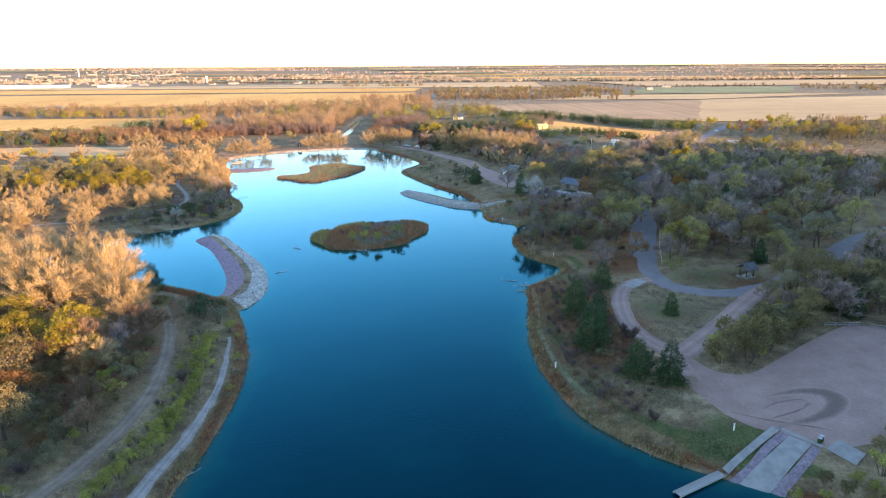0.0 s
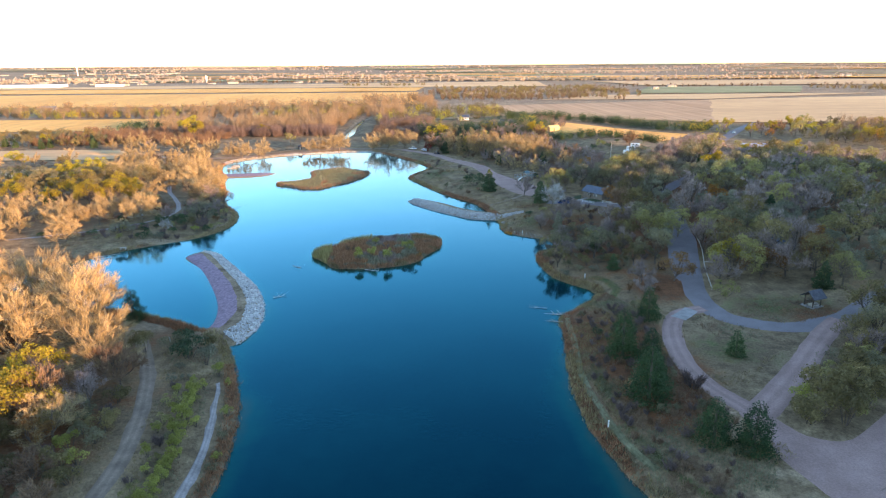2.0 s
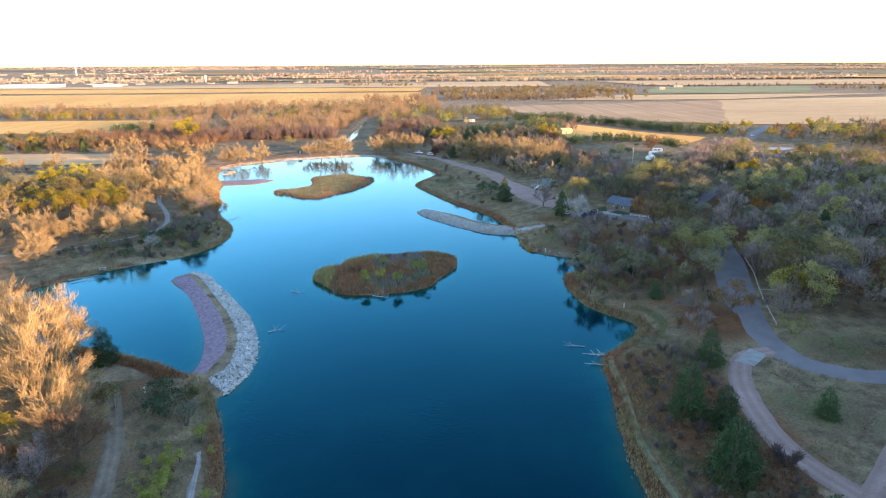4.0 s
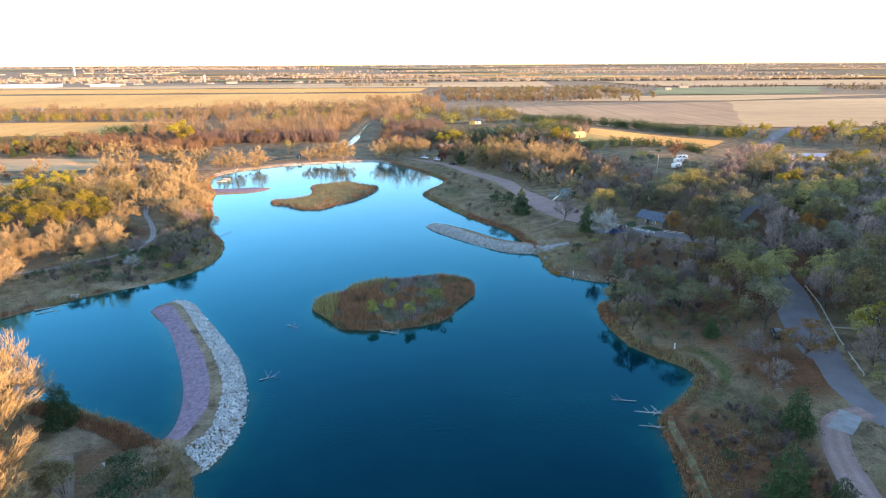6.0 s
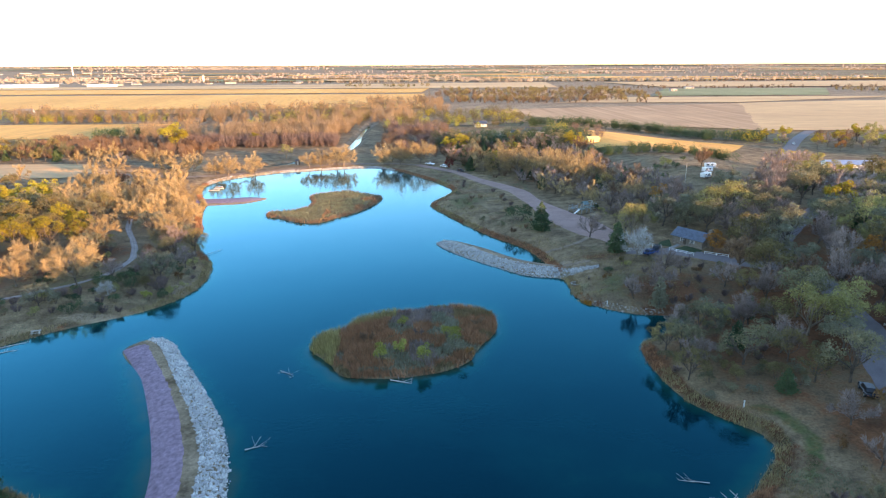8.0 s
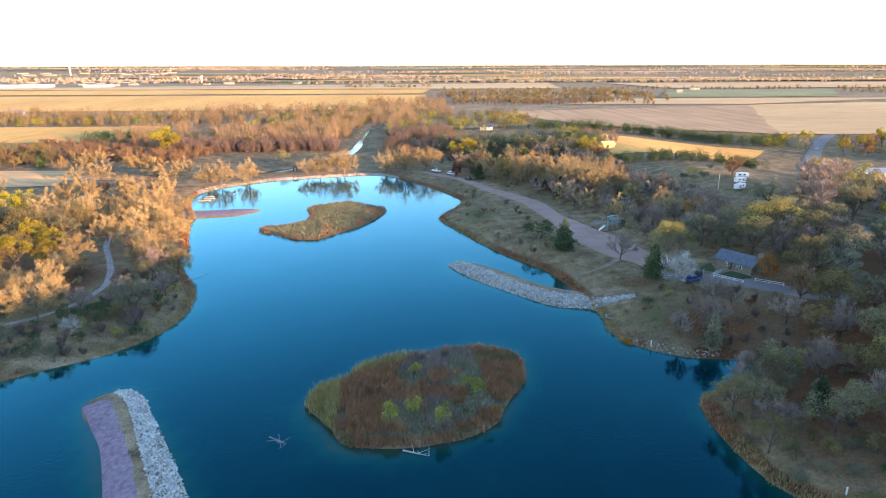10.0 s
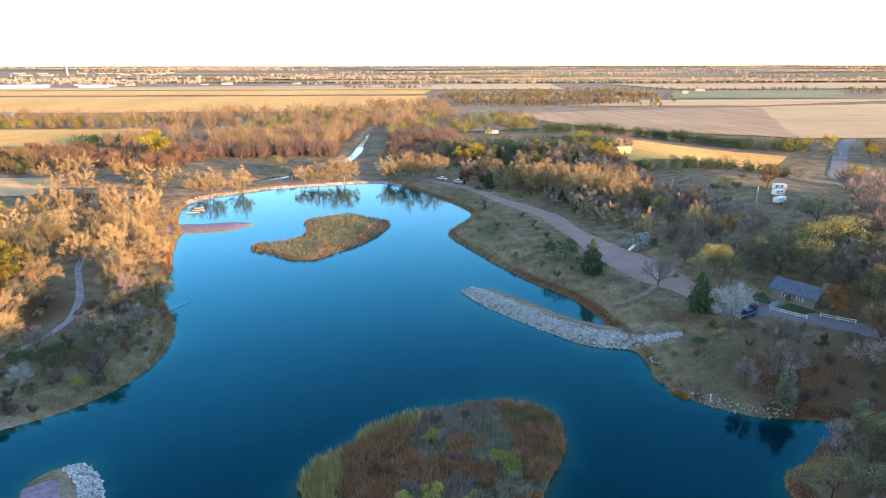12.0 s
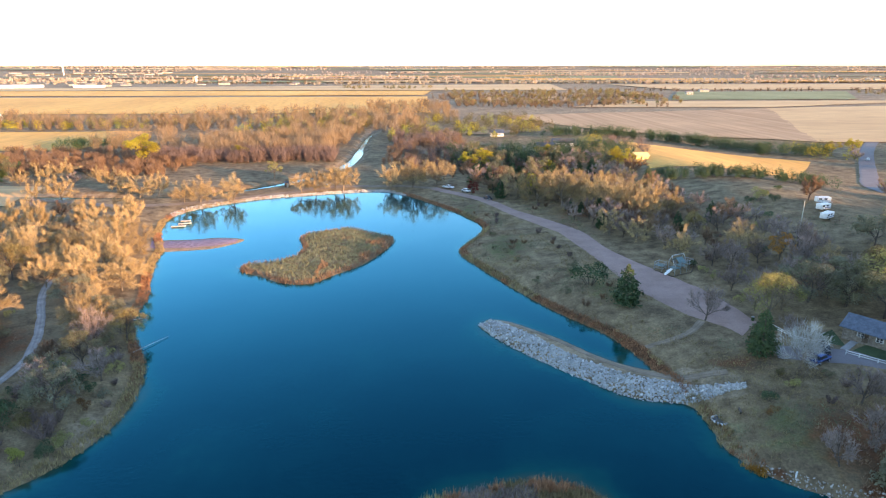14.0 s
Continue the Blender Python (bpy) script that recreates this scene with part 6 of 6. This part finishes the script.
def cottage(x, y, turn, w, d, h, rise, wall, roof, label, windows=2, chimney=False, name="cottage", category="house", door=True):
    th = root(name, x, y, turn, label, category, z=gz(x, y) + 0.1)
    part("wall", gable_wall(bmesh.new(), w, d, h, rise), wall, th)
    part("roof", gable(bmesh.new(), w, d, h + 0.05, rise, 0.55), roof, th)
    for k in range(windows):
        px = -w / 2 + (k + 1) * w / (windows + 1)
        for s in (-1, 1):
            fr = part("window", block(bmesh.new(), (px, s * (d / 2 + 0.03), h * 0.35), (1.3, 0.1, h * 0.42)), PAINT_WHITE, th, "white framed window")
            for q in (-0.29, 0.29):
                for r in (0.08, h * 0.22):
                    part("pane", block(bmesh.new(), (px + q, s * (d / 2 + 0.075), h * 0.35 + r), (0.46, 0.03, h * 0.155)), GLASS, fr)
    if door:
        dr = part("door", block(bmesh.new(), (-w * 0.08, -d / 2 - 0.03, 0), (1.0, 0.1, 2.05)), DARK_WOOD, th)
        part("handle", block(bmesh.new(), (-w * 0.08 + 0.38, -d / 2 - 0.11, 1.0), (0.06, 0.06, 0.14)), METAL, dr)
    if chimney:
        part("chimney", block(bmesh.new(), (w / 2 + 0.35, 0.3, -0.4), (0.9, 1.3, h + rise + 1.5), bevel=0.04), FIELD_STONE, th)
    return th


HOUSE_TURN = math.degrees(math.atan2(247.5 - 258.5, 81.5 - 74.5))
cottage(79.4, 255, HOUSE_TURN, 9.6, 5.6, 2.35, 1.7, FIELD_STONE, ROOF_BLUE, "stone lodge with blue-grey shingle roof and chimney", 2, True, "lodge")
for a, b, c, d in (((71.2, 259), (75, 261.2), (70, 256.8), (73, 254)), ((73.2, 252.4), (77, 253.8), (76.2, 246.8), (79.6, 248.4))):
    ribbon("lawn", [a, b], [c, d], LAWN, "dark green watered lawn in front of the lodge", "lawn", 0.12, 5)
ribbon("lodge_path", [(71.2, 253.4), (75.4, 256.2)], [(72.2, 252.4), (76.4, 255)], CONCRETE, "pale concrete path to the lodge door", "path", 0.15, 3)


def rail_fence(points, label, mat=PAINT_WHITE, height=0.95, gap=2.2, rails=(0.45, 0.85), group="rail fences", thick=0.06):
    p = spline(points, gap)
    th = root("rail_fence", *p[0], 0, label, "fence", group, 0.0)
    th.location = (0, 0, 0)
    for x, y in p:
        part("post", block(bmesh.new(), (x, y, gz(x, y) - 0.2), (0.12, 0.12, height + 0.2)), mat, th)
    for (x0, y0), (x1, y1) in zip(p[:-1], p[1:]):
        for r in rails:
            part("rail", rod(bmesh.new(), (x0, y0, gz(x0, y0) + r), (x1, y1, gz(x1, y1) + r), thick, 6), mat, th)
    return th


rail_fence([(64.5, 264.3), (66, 258.6), (69.8, 254.2)], "low white rail fence before the lodge")
rail_fence([(71, 251.2), (75.6, 245.6)], "low white rail fence along the lawn")
rail_fence([(78.8, 246), (83.4, 241.7)], "low white rail fence beside the lane")
rail_fence([(94.7, 112.6), (102, 112.4)], "white pipe rail fence at the gravel lot", METAL)
rail_fence([(103.5, 111.5), (108, 109.5)], "white pipe rail fence at the gravel lot", METAL)
rail_fence([(78.4, 156.5), (83, 170), (88.5, 184), (92.5, 196)], "low pale log rail along the park road", PALE_WOOD, 0.6, 3.0, (0.5,), thick=0.11)
rail_fence([(84.5, 174.2), (89, 172.6)], "low pale log rail beside the park road", PALE_WOOD, 0.6, 3.0, (0.5,), thick=0.11)


def wheel(parent, x, y, r=0.36):
    ty = part("wheel", rod(bmesh.new(), (x, y - 0.12, r), (x, y + 0.12, r), r, 16), RUBBER, parent)
    part("rim", rod(bmesh.new(), (x, y - 0.135, r), (x, y + 0.135, r), r * 0.6, 12), METAL, ty)


def car(x, y, turn, paint, label, pickup=False):
    th = root("car", x, y, turn, label, "car", "parked cars")
    th.location.z += 0.1
    L, W = (5.4, 1.95) if pickup else (4.6, 1.82)
    bm = block(bmesh.new(), (0, 0, 0.38), (L, W, 0.55), bevel=0.13)
    part("body", bm, paint, th)
    c0, cl = (0.25, 2.0) if pickup else (-0.25, 2.7)
    bm = bmesh.new()
    made = block(bm, (c0, 0, 0.9), (cl, W * 0.9, 0.66))
    for v in made.verts:
        if v.co.z > 1.3:
            v.co.x = c0 + (v.co.x - c0) * 0.68
            v.co.y *= 0.84
    cabin = part("cabin", bm, paint, th)
    for s in (-1, 1):
        bm = bmesh.new()
        v = [bm.verts.new(q) for q in ((c0 - cl * 0.42, s * W * 0.452, 1.0), (c0 + cl * 0.42, s * W * 0.452, 1.0), (c0 + cl * 0.31, s * W * 0.402, 1.46), (c0 - cl * 0.31, s * W * 0.402, 1.46))]
        bm.faces.new(v)
        part("window", bm, GLASS, cabin)
        bm = bmesh.new()
        e = c0 + s * (cl * 0.5 + 0.012)
        f = c0 + s * (cl * 0.36 + 0.012)
        v = [bm.verts.new(q) for q in ((e - s * 0.03, -W * 0.4, 1.0), (e - s * 0.03, W * 0.4, 1.0), (f, W * 0.36, 1.46), (f, -W * 0.36, 1.46))]
        bm.faces.new(v)
        part("windscreen", bm, GLASS, cabin)
        for q in (-1, 1):
            part("headlight" if s > 0 else "tail_light", block(bmesh.new(), (s * (L / 2 - 0.02), q * W * 0.36, 0.62), (0.06, 0.3, 0.16)), PAINT_WHITE if s > 0 else BRICK_RED, th)
            wheel(th, s * L * 0.31, q * (W / 2 - 0.08))
    if pickup:
        part("cargo_bed", block(bmesh.new(), (-L * 0.29, 0, 0.925), (1.7, W * 0.8, 0.02)), CAR_DARK, th)
    return th


car(65, 249.6, 28, CAR_BLUE, "blue car parked on the lodge lane")
car(67.8, 252.6, 60, CAR_DARK, "dark car parked beside the lodge fence")
car(8.6, 433, -40, CAR_WHITE, "white pickup parked by the far bank", True)
car(15.8, 421.5, -55, CAR_WHITE, "white car parked on the shore road")
car(23.4, 404, -62, CAR_DARK, "dark car parked on the shore road")
car(72.8, 173.4, 70, CAR_DARK, "dark car parked on the park road")


def camper(x, y, turn, length, label):
    th = root("camper_trailer", x, y, turn, label, "trailer", "parked trailers")
    th.location.z += 0.1
    body = part("body", block(bmesh.new(), (0, 0, 0.55), (length, 2.1, 1.7), bevel=0.18), PAINT_WHITE, th)
    for s in (-1, 1):
        for q in (-0.28, 0.1):
            part("window", block(bmesh.new(), (q * length, s * 1.06, 1.4), (0.9, 0.03, 0.5)), GLASS, body)
        part("stripe", block(bmesh.new(), (0, s * 1.055, 0.95), (length * 0.94, 0.02, 0.18)), CAR_BLUE, body)
        wheel(th, -0.3, s * 1.0, 0.34)
    part("tow_bar", rod(bmesh.new(), (length / 2, 0, 0.5), (length / 2 + 1.2, 0, 0.45), 0.06, 6), METAL, th)
    return th


camper(119.5, 333, 20, 4.4, "white camper trailer on the dry slope")
camper(124.5, 341, -6, 4.4, "white camper trailer beside a bare tree")
camper(114.7, 324, 34, 5.0, "long white camper trailer on the dry slope")
th = root("silver_pole", 105.4, 321.4, 0, "tall grey wooden utility pole on the slope", "pole")
part("shaft", rod(bmesh.new(), (0, 0, -0.5), (0, 0, 7.5), 0.16, 8, 0.7), PALE_WOOD, th)


def playground():
    x, y = 59.8, 300
    th = root("play_structure", x, y, 25, "teal and white climbing frame with slide", "playground")
    for sx in (-1.6, 0, 1.6):
        for sy in (-0.8, 0.8):
            part("post", rod(bmesh.new(), (sx, sy, -0.2), (sx, sy, 2.9), 0.07), METAL, th)
    part("deck", block(bmesh.new(), (-0.8, 0, 1.2), (1.6, 1.6, 0.08)), PLAY_TEAL, th)
    part("deck", block(bmesh.new(), (0.8, 0, 1.5), (1.6, 1.6, 0.08)), PLAY_TEAL, th)
    part("canopy", gable(bmesh.new(), 1.4, 1.6, 2.7, 0.7, 0.15, 0.06), PLAY_TEAL, th)
    bm = bmesh.new()
    block(bm, (-2.6, 0, 0.5), (2.0, 0.6, 0.08))
    bmesh.ops.rotate(bm, verts=bm.verts, cent=(-1.6, 0, 0.5), matrix=Matrix.Rotation(radians(-32), 3, "Y"))
    bmesh.ops.translate(bm, verts=bm.verts, vec=(0, 0, 0.65))
    part("slide", bm, PAINT_WHITE, th)
    for k in range(4):
        part("rung", rod(bmesh.new(), (1.6 + 0.25 * (4 - k), -0.5, 0.3 * (k + 1)), (1.6 + 0.25 * (4 - k), 0.5, 0.3 * (k + 1)), 0.04, 6), METAL, th)
    th.scale = (1.35, 1.35, 1.25)
    for px, py, h in ((63.4, 302.6, 2.6), (56.6, 303.4, 2.2)):
        cl = root("climbing_frame", px, py, 40, "grey metal climbing frame in the play area", "playground", "climbing frames")
        for sx in (-1.1, 1.1):
            for sy in (-1.1, 1.1):
                part("post", rod(bmesh.new(), (sx, sy, -0.2), (sx, sy, h), 0.07, 6), METAL, cl)
        for k in range(3):
            z = h * (k + 1) / 3 - 0.05
            for q in (-1.1, 1.1):
                part("rung", rod(bmesh.new(), (-1.1, q, z), (1.1, q, z), 0.05, 6), METAL, cl)
                part("rung", rod(bmesh.new(), (q, -1.1, z), (q, 1.1, z), 0.05, 6), METAL, cl)
        part("deck", block(bmesh.new(), (0, 0, h * 0.55), (2.0, 2.0, 0.08)), PLAY_TEAL, cl)
    sw = root("swing_set", 63, 307.5, 25, "white metal swing set beside the lot", "playground")
    part("top_bar", rod(bmesh.new(), (-2.2, 0, 2.4), (2.2, 0, 2.4), 0.06), PAINT_WHITE, sw)
    for s in (-1, 1):
        for q in (-1, 1):
            part("leg", rod(bmesh.new(), (s * 2.4, q * 1.1, -0.1), (s * 2.2, 0, 2.4), 0.05, 6), PAINT_WHITE, sw)
        part("swing_seat", block(bmesh.new(), (s * 1.0, 0, 0.5), (0.5, 0.2, 0.05)), RUBBER, sw)
        for q in (-0.22, 0.22):
            part("chain", rod(bmesh.new(), (s * 1.0 + q, 0, 0.5), (s * 1.0 + q, 0, 2.4), 0.015, 4), METAL, sw)
    curb = [(55, 303.5), (57.5, 297.5), (63, 299), (66.5, 304), (62, 309)]
    for a, b in zip(curb[:-1], curb[1:]):
        tb = root("landscape_timber", 0, 0, 0, "dark timber edging the play area", "edging", "timbers round the play area", 0.0)
        part("timber", rod(bmesh.new(), (*a, gz(*a) + 0.08), (*b, gz(*b) + 0.08), 0.14, 6), DARK_WOOD, tb)


playground()


def fire_ring(x, y):
    th = root("fire_ring", x, y, 0, "round stone fire ring with ashes", "fire pit")
    for k in range(16):
        a = k * math.pi / 8
        st = new("stone", STONES[k % 8])
        st.parent, st.matrix_basis = th, pose(math.cos(a) * 1.35, math.sin(a) * 1.35, 0.15, 0, 0, k * 40) @ Matrix.Diagonal((0.32, 0.3, 0.3, 1))
    bm = bmesh.new()
    bmesh.ops.create_circle(bm, cap_ends=True, segments=20, radius=1.2, matrix=Matrix.Translation((0, 0, 0.08)))
    part("ash_bed", bm, ROOF_DARK, th)


fire_ring(41, 237.6)
th = root("bench", 44.4, 238.3, 75, "low dark log bench by the fire ring", "bench")
part("seat", block(bmesh.new(), (0, 0, 0.35), (1.6, 0.35, 0.08)), DARK_WOOD, th)
for s in (-1, 1):
    part("leg", block(bmesh.new(), (s * 0.6, 0, -0.05), (0.15, 0.3, 0.4)), DARK_WOOD, th)

for x, y in ((52.8, 174.6), (-79.7, 208.6), (37.6, 105.6), (59.4, 80.6), (-43.5, 141.5), (44.6, 222.8), (-68, 284)):
    th = root("marker_post", x, y, 20, "short white marker post near the shore", "post", "marker posts")
    part("post_shaft", block(bmesh.new(), (0, 0, -0.2), (0.22, 0.14, 1.3), bevel=0.02), PAINT_WHITE, th)
    part("post_cap", block(bmesh.new(), (0, 0, 1.1), (0.28, 0.2, 0.08), bevel=0.02), PAINT_WHITE, th)


def trash_can(x, y):
    th = root("trash_can", x, y, 0, "dark green ribbed litter barrel", "bin", "litter barrels")
    part("barrel", rod(bmesh.new(), (0, 0, -0.05), (0, 0, 0.9), 0.3, 14), LAWN, th)
    part("rim", rod(bmesh.new(), (0, 0, 0.86), (0, 0, 0.95), 0.33, 14), METAL, th)


for x, y in ((69.9, 76), (70.4, 76.4), (57, 300), (62.8, 268.6), (-48, 441)):
    trash_can(x, y)


def log(x0, y0, x1, y1, r, label, branches=4, seed=0, z=0.05):
    rr = np.random.RandomState(seed)
    th = root("fallen_log", 0, 0, 0, label, "log", "drifted logs", 0.0)
    a, b = np.array((x0, y0, z + 0.15)), np.array((x1, y1, z - 0.1))
    part("stem", rod(bmesh.new(), a, b, r, 7, 0.4), DRIFTWOOD, th)
    for k in range(branches):
        p = a + (b - a) * rr.uniform(0.35, 0.95)
        part("branch", rod(bmesh.new(), p, p + np.array((rr.normal(0, 1.0), rr.normal(0, 1.0), rr.uniform(0.1, 0.9))), r * 0.4, 5, 0.4), DRIFTWOOD, th)


log(43.8, 152.8, 37.6, 154.6, 0.2, "bleached fallen tree lying in the water", 6, 1)
log(41.4, 149, 36.8, 150.4, 0.16, "bleached log lying in the water", 4, 2)
log(39, 157.4, 34.6, 158.6, 0.08, "thin dead branch in the water", 5, 3)
log(-90, 206.6, -84, 211.2, 0.18, "bleached log on the cove shore", 2, 4)
log(-88.5, 204.6, -83.5, 207.6, 0.1, "thin drifted branch in the cove", 4, 5)
log(-28.2, 169, -25.6, 170.4, 0.09, "dead branch off the breakwater", 6, 6)
log(-6.6, 189.6, -2.4, 188.2, 0.13, "bleached driftwood at the island edge", 6, 7)
log(-27.8, 194.4, -24.6, 192.6, 0.07, "dead twigs standing in shallow water", 8, 8)
log(-67, 268.6, -62.4, 277.4, 0.1, "long bare branch over the water", 2, 9, 0.3)
log(-74.6, 287, -71, 289, 0.12, "dark log at the bank", 2, 10)
log(-22.4, 78, -21.2, 79.4, 0.07, "bleached log at the bank", 3, 11)

# far bank hut, farmyard and hill buildings
th = root("vault_toilet", -66.5, 441.5, 15, "small dark hut near the far bank", "hut")
part("wall", block(bmesh.new(), (0, 0, -0.2), (2.4, 2.2, 2.6)), DARK_WOOD, th)
part("roof", gable(bmesh.new(), 2.4, 2.2, 2.4, 0.4, 0.25, 0.1), ROOF_DARK, th)
part("door", block(bmesh.new(), (0, -1.12, 0), (0.9, 0.06, 2.0)), PALE_WOOD, th)
cottage(109, 463, 12, 7, 5, 2.6, 1.2, BARN_SUN_YELLOW, BARN_SUN_YELLOW, "yellow sunlit metal shed on the hill", 0, False, "shed", "shed")
cottage(78, 546, 10, 12, 8, 3, 2.0, PAINT_WHITE, ROOF_BLUE, "white farmhouse with grey roof among cedars", 3, True, "farmhouse")
cottage(92, 556, -15, 14, 8, 3, 2.2, PAINT_WHITE, ROOF_DARK, "long white farmhouse among cedars", 3, False, "farmhouse")
cottage(-425, 806, 10, 16, 10, 4.5, 3, PAINT_WHITE, CONCRETE, "large white farmhouse in the field belt", 3, False, "farmhouse")
cottage(60, 640, 0, 10, 7, 3, 2, PAINT_WHITE, ROOF_BLUE, "white house beside the far field", 2, False, "farmhouse")
cottage(156, 318, -20, 9, 6, 2.6, 1.2, DARK_WOOD, ROOF_METAL, "shed with pale blue metal roof", 1, False, "shed", "shed")
cottage(196, 372, 10, 14, 7, 3, 1.6, PAINT_WHITE, ROOF_DARK, "white house behind autumn trees", 3, False, "farmhouse")
cottage(222, 392, -10, 22, 9, 3.6, 1.6, PAINT_WHITE, ROOF_METAL, "long white shed with blue metal roof", 3, False, "shed", "shed")
cottage(104, 178, 35, 9, 6, 2.6, 1.6, DARK_WOOD, ROOF_BLUE, "dark wooden park hut with blue-grey roof", 2, False, "park_hut", "hut")
lane("road_highway", [(196, 400), (205, 424), (225, 452), (252, 490), (285, 535), (335, 596), (420, 690)], 8, ASPHALT, "pale grey country road leading away", lift=0.25)
car(262, 503, 52, CAR_WHITE, "white car on the country road")


def town_block(x, y, w, d, h, roofed, seed):
    th = root("town_building", x, y, seed * 37 % 20 - 10, "pale low building at the town edge", "building", "buildings of the far town")
    part("wall", block(bmesh.new(), (0, 0, -1), (w, d, h + 1)), PAINT_WHITE if seed < 3 else PALE_WOOD, th)
    if roofed:
        part("roof", gable(bmesh.new(), w, d, h, h * 0.3, 0.6, 0.3), CONCRETE if seed % 3 else ROOF_BLUE, th)
    else:
        part("roof", block(bmesh.new(), (0, 0, h), (w + 1, d + 1, 0.6)), PAINT_WHITE if seed < 3 else CONCRETE, th)
    for k in range(max(2, int(w / 9))):
        part("window", block(bmesh.new(), (-w / 2 + (k + 0.5) * w / max(2, int(w / 9)), -d / 2 - 0.1, h * 0.35), (2.4, 0.2, h * 0.3)), GLASS, th)


town_block(-985, 1690, 230, 50, 6, False, 1)
town_block(-760, 1710, 60, 30, 5, False, 2)
tr = np.random.RandomState(91)
for k in range(22):
    y = tr.uniform(1780, 2150)
    town_block(-1300 + (2150 - y) * 0.4 + tr.uniform(0, 950), y, tr.uniform(12, 30), tr.uniform(10, 18), tr.uniform(2.5, 4), k % 2, k + 3)
for k in range(18):
    town_block(tr.uniform(-1900, -1000), tr.uniform(2900, 3250), tr.uniform(20, 45), tr.uniform(12, 20), tr.uniform(3, 5), 0, k + 60)
for k in range(14):
    town_block(tr.uniform(60, 1700), tr.uniform(1260, 1460) if k % 2 else tr.uniform(2020, 2400), tr.uniform(10, 24), tr.uniform(9, 14), tr.uniform(4, 7), 1, k + 80)
for x, y, h in ((-1480, 3000, 34), (-620, 2050, 14)):
    th = root("grain_tower", x, y, 0, "tall pale tower far away at the town", "tower", "far towers")
    part("shaft", rod(bmesh.new(), (0, 0, -2), (0, 0, h), 2.8, 14), PAINT_WHITE, th)
    part("head_house", block(bmesh.new(), (0, 0, h), (6, 5, 5)), PAINT_WHITE, th)
